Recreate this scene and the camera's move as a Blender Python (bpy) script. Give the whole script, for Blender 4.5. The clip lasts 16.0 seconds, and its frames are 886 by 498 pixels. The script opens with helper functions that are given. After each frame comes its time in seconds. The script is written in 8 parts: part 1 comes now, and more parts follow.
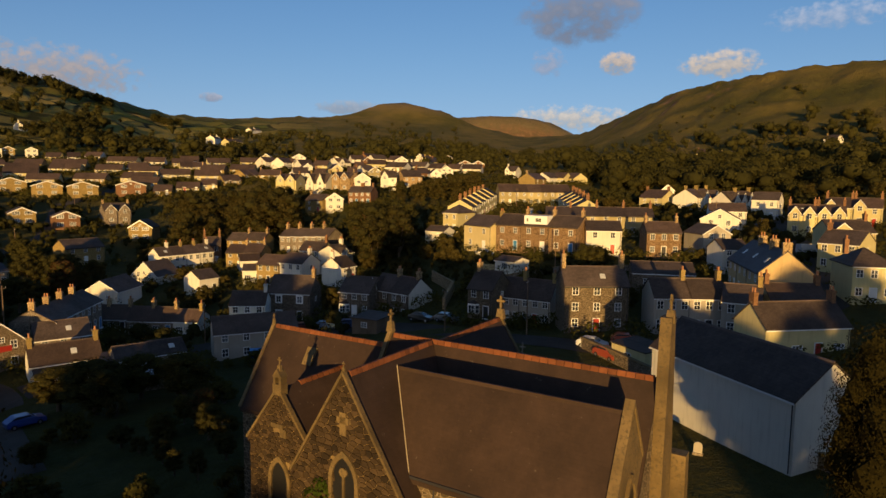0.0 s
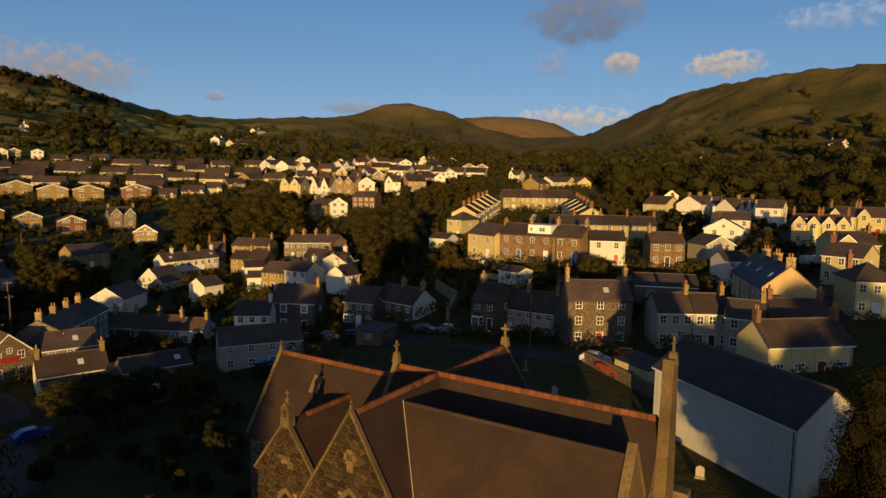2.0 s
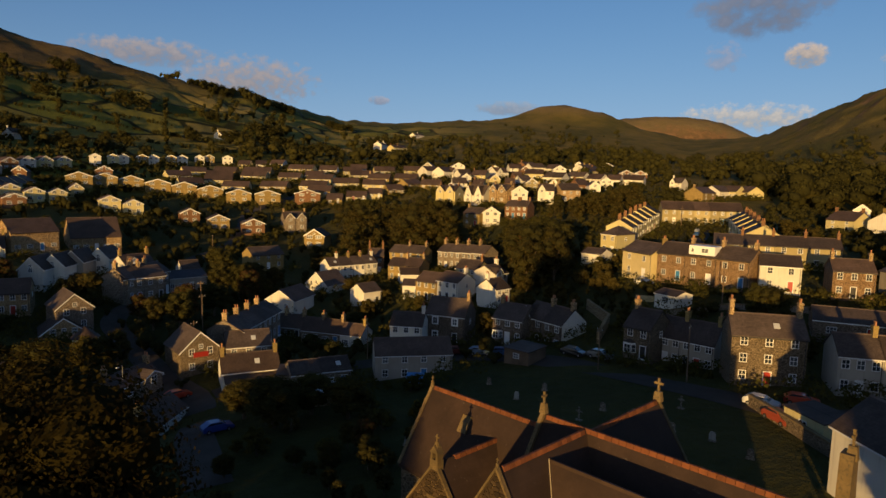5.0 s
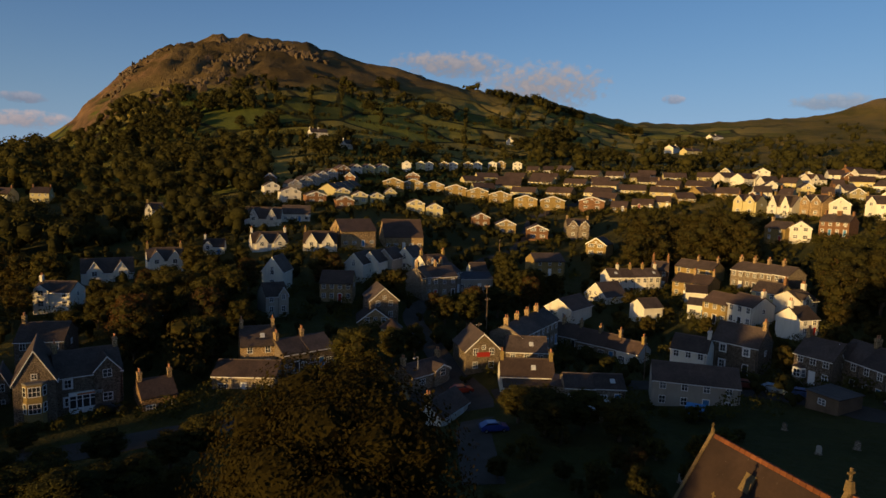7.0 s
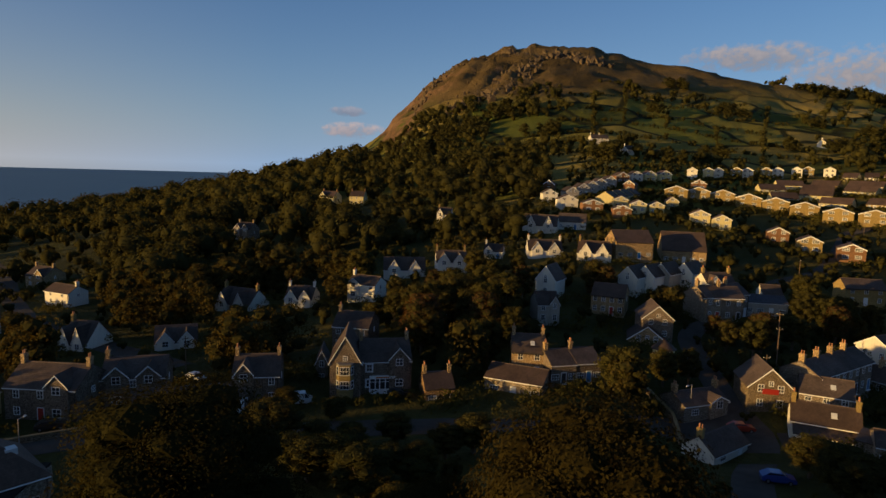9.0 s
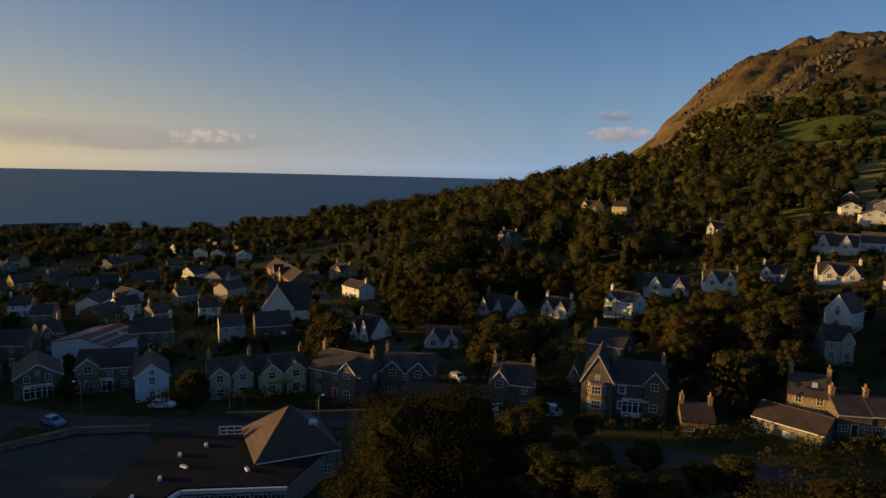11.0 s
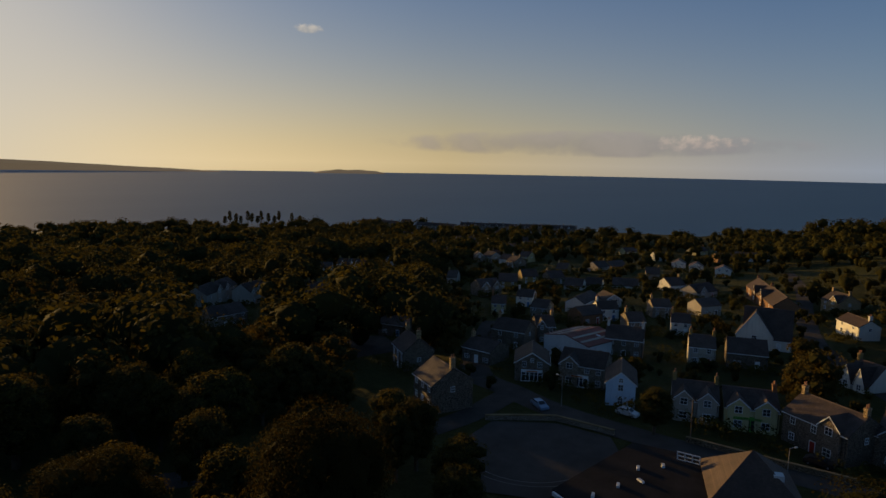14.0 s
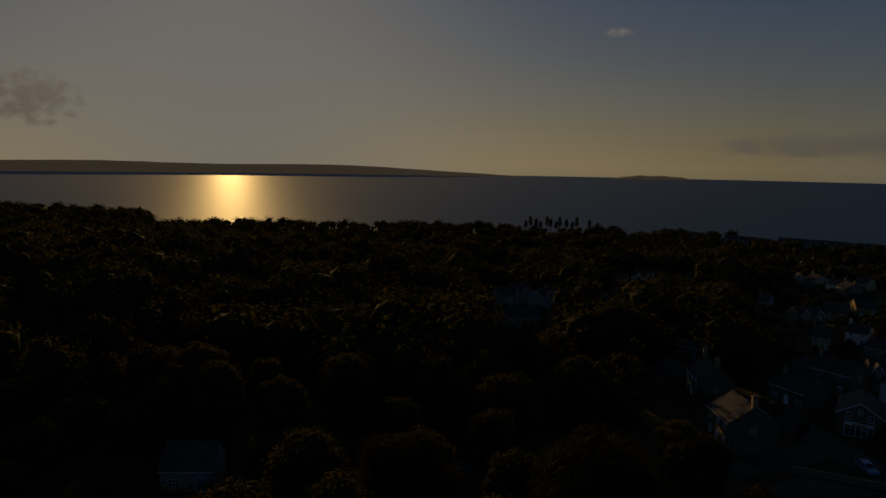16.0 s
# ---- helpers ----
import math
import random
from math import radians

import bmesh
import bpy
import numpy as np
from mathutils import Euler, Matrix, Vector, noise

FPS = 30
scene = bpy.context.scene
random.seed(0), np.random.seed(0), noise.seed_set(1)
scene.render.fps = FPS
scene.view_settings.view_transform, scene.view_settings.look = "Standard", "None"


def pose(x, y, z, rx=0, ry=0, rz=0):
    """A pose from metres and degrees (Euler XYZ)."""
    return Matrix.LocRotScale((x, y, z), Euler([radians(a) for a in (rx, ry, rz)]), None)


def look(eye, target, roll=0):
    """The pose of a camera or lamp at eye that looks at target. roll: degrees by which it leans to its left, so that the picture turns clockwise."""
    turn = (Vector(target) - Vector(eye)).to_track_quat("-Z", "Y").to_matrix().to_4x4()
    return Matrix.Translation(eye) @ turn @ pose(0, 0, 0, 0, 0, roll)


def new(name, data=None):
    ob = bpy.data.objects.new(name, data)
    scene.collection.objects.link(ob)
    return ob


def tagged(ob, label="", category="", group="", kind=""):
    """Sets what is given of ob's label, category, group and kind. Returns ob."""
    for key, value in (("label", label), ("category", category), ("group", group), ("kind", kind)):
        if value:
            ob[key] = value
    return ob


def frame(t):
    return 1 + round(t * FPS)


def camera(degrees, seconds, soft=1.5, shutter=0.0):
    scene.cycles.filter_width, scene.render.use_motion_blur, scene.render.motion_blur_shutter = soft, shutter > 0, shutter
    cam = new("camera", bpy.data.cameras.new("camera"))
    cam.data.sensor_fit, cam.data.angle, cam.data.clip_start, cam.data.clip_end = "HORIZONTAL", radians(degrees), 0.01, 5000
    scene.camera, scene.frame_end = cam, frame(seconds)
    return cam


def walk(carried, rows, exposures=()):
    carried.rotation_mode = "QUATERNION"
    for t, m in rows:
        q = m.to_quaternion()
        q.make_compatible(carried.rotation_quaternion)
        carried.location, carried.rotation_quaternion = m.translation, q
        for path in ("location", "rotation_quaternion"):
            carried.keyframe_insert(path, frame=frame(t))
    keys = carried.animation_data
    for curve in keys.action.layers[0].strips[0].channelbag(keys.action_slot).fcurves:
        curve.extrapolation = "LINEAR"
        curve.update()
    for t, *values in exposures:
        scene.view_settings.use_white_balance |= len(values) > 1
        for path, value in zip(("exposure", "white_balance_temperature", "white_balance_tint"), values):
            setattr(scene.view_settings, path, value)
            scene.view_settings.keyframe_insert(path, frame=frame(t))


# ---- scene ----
# ---- camera ----
cam = camera(69.94, 16.0)
walk(cam, [
    (0.0, pose(0.00, 0.00, 27.00, 83.95, -0.60, -0.86)),
    (0.5, pose(-0.01, -0.12, 27.52, 83.95, -0.71, -0.79)),
    (1.0, pose(-0.05, -0.22, 28.05, 83.94, -0.73, -0.70)),
    (1.5, pose(-0.12, -0.30, 28.58, 83.91, -0.78, -0.61)),
    (2.0, pose(-0.18, -0.30, 29.11, 83.92, -0.82, -0.54)),
    (2.5, pose(-0.26, -0.25, 29.64, 83.91, -0.90, -0.49)),
    (3.0, pose(-0.33, -0.18, 30.18, 83.93, -0.94, -0.45)),
    (3.2, pose(-0.35, -0.16, 30.39, 83.94, -1.00, -0.44)),
    (5.3, pose(-0.27, -0.60, 32.59, 83.70, -1.42, 17.06)),
    (5.5, pose(-0.23, -0.66, 32.80, 83.67, -1.49, 19.77)),
    (6.0, pose(-0.12, -0.83, 33.32, 83.54, -1.61, 26.46)),
    (6.5, pose(0.00, -1.00, 33.84, 83.42, -1.58, 32.45)),
    (7.0, pose(0.05, -1.14, 34.36, 83.32, -1.71, 38.43)),
    (7.5, pose(0.11, -1.26, 34.88, 83.22, -1.71, 44.66)),
    (8.0, pose(0.33, -1.38, 35.40, 83.09, -1.74, 51.25)),
    (8.5, pose(0.61, -1.51, 35.92, 82.98, -1.70, 56.96)),
    (9.0, pose(0.92, -1.63, 36.45, 82.85, -1.81, 63.10)),
    (9.2, pose(1.05, -1.66, 36.66, 82.84, -1.72, 65.38)),
    (11.3, pose(2.66, -1.61, 38.86, 82.63, -1.55, 90.07)),
    (11.5, pose(2.79, -1.56, 39.07, 82.58, -1.56, 92.49)),
    (12.0, pose(3.08, -1.42, 39.59, 82.56, -1.37, 98.99)),
    (12.5, pose(3.32, -1.26, 40.11, 82.47, -1.31, 105.43)),
    (13.0, pose(3.54, -1.10, 40.63, 82.39, -1.24, 112.68)),
    (13.5, pose(3.76, -0.88, 41.15, 82.34, -1.07, 120.06)),
    (14.0, pose(3.99, -0.61, 41.67, 82.31, -0.99, 128.27)),
    (14.5, pose(4.21, -0.33, 42.19, 82.30, -0.91, 134.87)),
    (15.0, pose(4.41, -0.02, 42.71, 82.34, -0.73, 141.48)),
    (15.5, pose(4.61, 0.32, 43.23, 82.38, -0.75, 148.00)),
    (16.0, pose(4.78, 0.67, 43.76, 82.35, -0.94, 154.81)),
], exposures=((0,0.25),(2.5,0.05),(5.5,0.08),(8,0.1),(9,0.15),(11,0.14),(13,0.1),(13.6,0),(14,-0.2),(14.5,-0.55),(15,-1.05),(15.5,-1.55),(16,-2.1)))

# ---- world, sun ----
SUN_BEARING, SUN_UP = 173.2, 4.0
world = bpy.data.worlds.new("sky")
scene.world = world
world.use_nodes = True
wt = world.node_tree
wt.nodes.clear()


def node(tree, kind, **values):
    n = tree.nodes.new(kind)
    for key, value in values.items():
        if key in n.inputs:
            n.inputs[key].default_value = value
    return n


def link(tree, a, b):
    tree.links.new(a, b)


def maths(tree, op, a, b=None, c=None, clamp=False):
    n = tree.nodes.new("ShaderNodeMath")
    n.operation, n.use_clamp = op, clamp
    for i, v in enumerate((a, b, c)):
        if v is None:
            continue
        if isinstance(v, (int, float)):
            n.inputs[i].default_value = v
        else:
            tree.links.new(v, n.inputs[i])
    return n.outputs[0]


def mixed(tree, fac, a, b, blend="MIX"):
    n = tree.nodes.new("ShaderNodeMix")
    n.data_type, n.blend_type = "RGBA", blend
    for i, v in ((0, fac), (6, a), (7, b)):
        if isinstance(v, (int, float)):
            n.inputs[i].default_value = v
        elif isinstance(v, tuple):
            n.inputs[i].default_value = (*v[:3], 1)
        else:
            tree.links.new(v, n.inputs[i])
    return n.outputs[2]


def ramp(tree, fac, *stops):
    n = tree.nodes.new("ShaderNodeValToRGB")
    el = n.color_ramp.elements
    while len(el) < len(stops):
        el.new(0.5)
    for e, (p, c) in zip(el, stops):
        e.position, e.color = p, ((c, c, c, 1) if isinstance(c, (int, float)) else (*c, 1))
    tree.links.new(fac, n.inputs[0])
    return n.outputs[0]


def toward(bearing, up):
    b, u = radians(bearing), radians(up)
    return Vector((-math.sin(b) * math.cos(u), math.cos(b) * math.cos(u), math.sin(u)))


sky = wt.nodes.new("ShaderNodeTexSky")
sky.sky_type, sky.sun_disc = "NISHITA", False
sky.sun_elevation, sky.sun_rotation = radians(SUN_UP), radians(-SUN_BEARING)
sky.altitude, sky.air_density, sky.dust_density, sky.ozone_density = 60, 1.0, 0.7, 2.8
geo = wt.nodes.new("ShaderNodeTexCoord")


def cloud(out, bearing, up, wide, high, scale, colour, strength, cut=0.5, seed=0.0, rough=0.56):
    """One bank of cloud round a direction of the sky, ragged by noise."""
    c = toward(bearing, up)
    side = Vector((0, 0, 1)).cross(c).normalized()
    rise = c.cross(side)
    dots = []
    for axis in (side, rise, c):
        d = wt.nodes.new("ShaderNodeVectorMath")
        d.operation = "DOT_PRODUCT"
        link(wt, geo.outputs["Generated"], d.inputs[0])
        d.inputs[1].default_value = axis
        dots.append(d.outputs["Value"])
    u = maths(wt, "DIVIDE", dots[0], math.sin(radians(wide)))
    v = maths(wt, "DIVIDE", dots[1], math.sin(radians(high)))
    r = maths(wt, "ADD", maths(wt, "MULTIPLY", u, u), maths(wt, "MULTIPLY", v, v))
    fall = maths(wt, "SUBTRACT", 1.0, r, clamp=True)
    fall = maths(wt, "MULTIPLY", fall, maths(wt, "GREATER_THAN", dots[2], 0.0))
    at = wt.nodes.new("ShaderNodeCombineXYZ")
    link(wt, maths(wt, "MULTIPLY", u, wide * 0.36), at.inputs[0])
    link(wt, maths(wt, "MULTIPLY", v, high * 0.46), at.inputs[1])
    at.inputs[2].default_value = seed
    n = node(wt, "ShaderNodeTexNoise", Scale=scale * 1.5, Detail=7.0, Roughness=rough)
    link(wt, at.outputs[0], n.inputs["Vector"])
    m = maths(wt, "SUBTRACT", maths(wt, "ADD", n.outputs["Fac"], maths(wt, "MULTIPLY", fall, 0.34)), cut + 0.19)
    m = maths(wt, "MULTIPLY", maths(wt, "MULTIPLY", m, 3.6, clamp=True), strength)
    m = maths(wt, "MULTIPLY", m, maths(wt, "MULTIPLY", fall, 3.0, clamp=True))
    puff = maths(wt, "MULTIPLY", maths(wt, "SUBTRACT", n.outputs["Fac"], 0.5), 1.6)
    lit = maths(wt, "ADD", maths(wt, "MULTIPLY_ADD", v, 0.5, 0.62), puff, clamp=True)
    tone = mixed(wt, lit, tuple(k * q for k, q in zip((0.42, 0.50, 0.60), colour)), colour)
    return mixed(wt, m, out, tone)


# soften the glare round the sun, and lay the evening haze along the horizon
col = sky.outputs[0]
sep = wt.nodes.new("ShaderNodeSeparateColor")
link(wt, col, sep.inputs[0])
com = wt.nodes.new("ShaderNodeCombineColor")
near_sun = wt.nodes.new("ShaderNodeVectorMath")
near_sun.operation = "DOT_PRODUCT"
link(wt, geo.outputs["Generated"], near_sun.inputs[0])
near_sun.inputs[1].default_value = toward(SUN_BEARING, 0)
facing = near_sun.outputs["Value"]
# bluer away from the sun, warmer on its side and overhead
up = wt.nodes.new("ShaderNodeSeparateXYZ")
link(wt, geo.outputs["Generated"], up.inputs[0])
overhead = maths(wt, "MULTIPLY", up.outputs[2], up.outputs[2])
for i, (back, front, high) in enumerate(((0.84, 0.76, 0.55), (1.13, 0.92, 0.0), (1.84, 1.42, -0.45))):
    v = maths(wt, "MULTIPLY", sep.outputs[i], maths(wt, "MULTIPLY_ADD", facing, (front - back) / 2, (front + back) / 2))
    v = maths(wt, "MULTIPLY", v, maths(wt, "MULTIPLY_ADD", overhead, high, 1.0))
    link(wt, maths(wt, "DIVIDE", v, maths(wt, "MULTIPLY_ADD", v, 0.12, 1.0)), com.inputs[i])
haze = ramp(wt, maths(wt, "MULTIPLY_ADD", facing, 0.5, 0.5), (0.0, (2.3, 3.5, 5.6)), (0.45, (1.75, 2.6, 3.9)), (0.66, (2.8, 2.8, 2.9)), (0.85, (4.6, 3.6, 2.0)), (0.98, (6.6, 5.1, 2.8)))
low = maths(wt, "POWER", 2.718, maths(wt, "MULTIPLY", maths(wt, "ABSOLUTE", up.outputs[2]), -8.5))
tinted = mixed(wt, maths(wt, "MULTIPLY", low, 0.9), com.outputs[0], haze)
glow = wt.nodes.new("ShaderNodeVectorMath")
glow.operation = "DOT_PRODUCT"
link(wt, geo.outputs["Generated"], glow.inputs[0])
glow.inputs[1].default_value = toward(SUN_BEARING, 7)
near = maths(wt, "POWER", 2.718, maths(wt, "MULTIPLY", maths(wt, "SUBTRACT", glow.outputs["Value"], 1.0), 20.0))
tinted = mixed(wt, maths(wt, "MULTIPLY", near, 0.85), tinted, (4.3, 4.05, 3.6))
CLOUD = (2.6, 2.15, 2.0)
out = cloud(tinted, 30.0, 8.0, 7, 2.4, 2.0, CLOUD, 0.85, 0.40)
out = cloud(out, 38.0, 9.6, 6, 1.3, 2.0, CLOUD, 0.8, 0.36, 14.0)
out = cloud(out, 19, 6.8, 1.1, 0.45, 3.0, (2.4, 2.4, 2.8), 0.8, 0.3, 1.0)
out = cloud(out, 7.4, 6.4, 3.8, 0.75, 2.0, (2.2, 2.4, 2.8), 0.8, 0.35, 2.0)
out = cloud(out, -12.0, 5.6, 6.5, 1.4, 2.4, (3.8, 3.4, 3.0), 0.9, 0.4, 3.0)
out = cloud(out, -15.8, 10.1, 1.7, 1.1, 2.2, (3.8, 3.0, 2.4), 0.9, 0.3, 4.0)
out = cloud(out, -23.9, 9.7, 3.6, 1.3, 2.4, (3.9, 3.2, 2.6), 0.9, 0.35, 5.0)
out = cloud(out, -12.5, 14.4, 5.8, 3.2, 1.1, (1.5, 1.6, 2.0), 0.9, 0.36, 6.0)
out = cloud(out, -10.0, 10.2, 1.8, 1.6, 2.0, (2.6, 2.3, 2.5), 0.5, 0.42, 15.0)
out = cloud(out, -31.4, 12.6, 5.0, 1.2, 2.2, (3.4, 3.4, 3.8), 0.5, 0.4, 7.0)
out = cloud(out, 71.6, 4.8, 1.9, 0.5, 2.6, (2.0, 2.0, 2.4), 0.8, 0.3, 8.0)
out = cloud(out, 71.2, 3.2, 3.2, 0.8, 2.4, (3.2, 2.5, 2.4), 0.8, 0.34, 9.0)
out = cloud(out, 116, 1.9, 19, 1.25, 0.5, (2.3, 2.0, 2.1), 0.45, 0.28, 10.0, 0.5)
out = cloud(out, 106.5, 2.0, 4.5, 0.9, 2.8, (4.4, 3.5, 2.9), 0.6, 0.42, 11.0)
out = cloud(out, 140, 11.1, 1.6, 0.45, 2.2, (4.5, 4.0, 3.4), 0.7, 0.4, 12.0)
out = cloud(out, 188, 4.5, 5.0, 2.5, 1.8, (3.0, 2.1, 1.6), 0.55, 0.4, 13.0, 0.5)
bg = node(wt, "ShaderNodeBackground", Strength=0.15)
link(wt, out, bg.inputs["Color"])
wo = wt.nodes.new("ShaderNodeOutputWorld")
link(wt, bg.outputs[0], wo.inputs[0])

sun = new("sun", bpy.data.lights.new("sun", "SUN"))
sun.data.energy, sun.data.angle, sun.data.color = 5.2, radians(0.6), (1.0, 0.61, 0.20)
sun.matrix_world = look(toward(SUN_BEARING, SUN_UP) * 500, (0, 0, 0))

# ---- materials ----
def surface(name, base, rough=0.85, vary=0.25, scale=1.0, bump=0.25, pattern="", metal=0.0, second=None, each=0.12, size=1.0, spec=0.3):
    """A weathered surface: two scales of mottling, a shade of its own for each object, and a pattern where asked."""
    m = bpy.data.materials.new(name)
    m.use_nodes = True
    t = m.node_tree
    p = t.nodes["Principled BSDF"]
    at = t.nodes.new("ShaderNodeTexCoord").outputs["Object"]
    info = t.nodes.new("ShaderNodeObjectInfo").outputs["Random"]
    shift = t.nodes.new("ShaderNodeVectorMath")
    shift.operation = "ADD"
    link(t, at, shift.inputs[0])
    off = t.nodes.new("ShaderNodeCombineXYZ")
    link(t, maths(t, "MULTIPLY", info, 37.0), off.inputs[0])
    link(t, maths(t, "MULTIPLY", info, 11.0), off.inputs[1])
    link(t, off.outputs[0], shift.inputs[1])
    big = node(t, "ShaderNodeTexNoise", Scale=0.35 * scale, Detail=4.0, Roughness=0.6)
    fine = node(t, "ShaderNodeTexNoise", Scale=6.0 * scale, Detail=5.0, Roughness=0.65)
    link(t, shift.outputs[0], big.inputs["Vector"])
    link(t, shift.outputs[0], fine.inputs["Vector"])
    dark = tuple(c * (1 - vary) for c in base)
    light = tuple(min(1, c * (1 + vary)) for c in base)
    col = mixed(t, ramp(t, big.outputs["Fac"], (0.3, 0.0), (0.7, 1.0)), dark, light)
    if second:
        col = mixed(t, ramp(t, fine.outputs["Fac"], (0.5, 0.0), (0.66, 1.0)), col, second)
    else:
        col = mixed(t, 0.35 * vary * 2, col, fine.outputs["Fac"], "OVERLAY")
    relief = fine.outputs["Fac"]
    if pattern == "rubble":
        v = node(t, "ShaderNodeTexVoronoi", Scale=2.4 / size)
        v.feature = "DISTANCE_TO_EDGE"
        squash = t.nodes.new("ShaderNodeMapping")
        squash.inputs["Scale"].default_value = (1, 1, 1.6)
        link(t, at, squash.inputs[0])
        link(t, squash.outputs[0], v.inputs["Vector"])
        cell = node(t, "ShaderNodeTexVoronoi", Scale=2.4 / size)
        link(t, squash.outputs[0], cell.inputs["Vector"])
        tone = t.nodes.new("ShaderNodeSeparateColor")
        link(t, cell.outputs["Color"], tone.inputs[0])
        col = mixed(t, maths(t, "MULTIPLY", tone.outputs[0], 0.75), col, tuple(c * 0.35 for c in base))
        joint = ramp(t, v.outputs["Distance"], (0.03, 1.0), (0.09, 0.0))
        col = mixed(t, joint, col, tuple(min(1, c * 1.7 + 0.05) for c in base))
        relief = maths(t, "SUBTRACT", relief, maths(t, "MULTIPLY", joint, 1.5))
    if pattern in ("slate", "brick", "oldslate"):
        sep = t.nodes.new("ShaderNodeSeparateXYZ")
        link(t, at, sep.inputs[0])
        com = t.nodes.new("ShaderNodeCombineXYZ")
        along = sep.outputs[0] if "slate" in pattern else maths(t, "ADD", sep.outputs[0], sep.outputs[1])
        link(t, along, com.inputs[0])
        link(t, sep.outputs[2], com.inputs[1])
        b = t.nodes.new("ShaderNodeTexBrick")
        w, h, g = {"slate": (0.3, 0.2, 0.008), "oldslate": (0.26, 0.15, 0.004), "brick": (0.225, 0.075, 0.01)}[pattern]
        tones = (0.93, 1.05, 0.8) if pattern == "oldslate" else (0.82, 1.1, 0.55)
        for key, value in (("Scale", 1.0), ("Mortar Size", g), ("Brick Width", w), ("Row Height", h), ("Bias", 0.0), ("Color1", (tones[0],) * 3 + (1,)), ("Color2", (tones[1],) * 3 + (1,)), ("Mortar", (tones[2],) * 3 + (1,))):
            b.inputs[key].default_value = value
        link(t, com.outputs[0], b.inputs["Vector"])
        col = mixed(t, 1.0, col, b.outputs["Color"], "MULTIPLY")
        relief = maths(t, "SUBTRACT", relief, maths(t, "MULTIPLY", b.outputs["Fac"], 1.2))
    if pattern == "oldslate":
        speck = node(t, "ShaderNodeTexNoise", Scale=2.6, Detail=3.0, Roughness=0.7)
        link(t, at, speck.inputs["Vector"])
        col = mixed(t, maths(t, "MULTIPLY", ramp(t, speck.outputs["Fac"], (0.68, 0.0), (0.74, 1.0)), 0.6), col, (0.16, 0.13, 0.10))
        run = node(t, "ShaderNodeTexNoise", Scale=0.8, Detail=5.0, Roughness=0.6)
        tall = t.nodes.new("ShaderNodeMapping")
        tall.inputs["Scale"].default_value = (1.6, 1.6, 0.3)
        link(t, at, tall.inputs[0])
        link(t, tall.outputs[0], run.inputs["Vector"])
        col = mixed(t, maths(t, "MULTIPLY", ramp(t, run.outputs["Fac"], (0.45, 0.0), (0.7, 1.0)), 0.45), col, (0.028, 0.017, 0.012))
    if pattern == "streak":
        s = t.nodes.new("ShaderNodeMapping")
        s.inputs["Scale"].default_value = (3.0, 3.0, 0.25)
        link(t, shift.outputs[0], s.inputs[0])
        n = node(t, "ShaderNodeTexNoise", Scale=1.0, Detail=4.0)
        link(t, s.outputs[0], n.inputs["Vector"])
        col = mixed(t, maths(t, "MULTIPLY", ramp(t, n.outputs["Fac"], (0.52, 0.0), (0.75, 1.0)), 0.35), col, tuple(c * 0.5 for c in base))
    own = maths(t, "MULTIPLY_ADD", info, 2 * each, 1 - each)
    tint = t.nodes.new("ShaderNodeCombineColor")
    for i in range(3):
        link(t, own, tint.inputs[i])
    col = mixed(t, 1.0, col, tint.outputs[0], "MULTIPLY")
    link(t, col, p.inputs["Base Color"])
    p.inputs["Roughness"].default_value, p.inputs["Metallic"].default_value = rough, metal
    p.inputs["Specular IOR Level"].default_value = spec
    if bump:
        bn = node(t, "ShaderNodeBump", Strength=bump, Distance=0.06)
        link(t, relief, bn.inputs["Height"])
        link(t, bn.outputs[0], p.inputs["Normal"])
    return m


def leaves(name, base, each=0.3, island=True):
    m = bpy.data.materials.new(name)
    m.use_nodes = True
    t = m.node_tree
    p = t.nodes["Principled BSDF"]
    own = t.nodes.new("ShaderNodeObjectInfo").outputs["Random"]
    isl = t.nodes.new("ShaderNodeNewGeometry").outputs["Random Per Island"]
    a = mixed(t, isl, tuple(c * 0.85 for c in base), tuple(c * 1.15 for c in base))
    b = mixed(t, ramp(t, isl, (0.86, 0.0), (0.97, 1.0)), a, (base[0] * 1.3, base[1] * 1.2, base[2] * 1.0)) if island else a
    c = mixed(t, maths(t, "MULTIPLY", own, each), b, (base[0] * 1.6, base[1] * 0.9, base[2] * 0.7))
    link(t, c, p.inputs["Base Color"])
    thin = t.nodes.new("ShaderNodeBsdfTranslucent")
    link(t, mixed(t, 1.0, c, (1.6, 1.3, 0.5), "MULTIPLY"), thin.inputs["Color"])
    both = node(t, "ShaderNodeMixShader", Fac=0.3)
    link(t, p.outputs[0], both.inputs[1])
    link(t, thin.outputs[0], both.inputs[2])
    link(t, both.outputs[0], t.nodes["Material Output"].inputs["Surface"])
    p.inputs["Roughness"].default_value = 0.95
    p.inputs["Specular IOR Level"].default_value = 0.03
    return m


def glass(name, tint):
    m = bpy.data.materials.new(name)
    m.use_nodes = True
    t = m.node_tree
    p = t.nodes["Principled BSDF"]
    own = t.nodes.new("ShaderNodeObjectInfo").outputs["Random"]
    link(t, mixed(t, ramp(t, own, (0.6, 0.0), (1.0, 1.0)), tint, tuple(c * 4 for c in tint)), p.inputs["Base Color"])
    p.inputs["Roughness"].default_value = 0.08
    p.inputs["Specular IOR Level"].default_value = 0.6
    return m


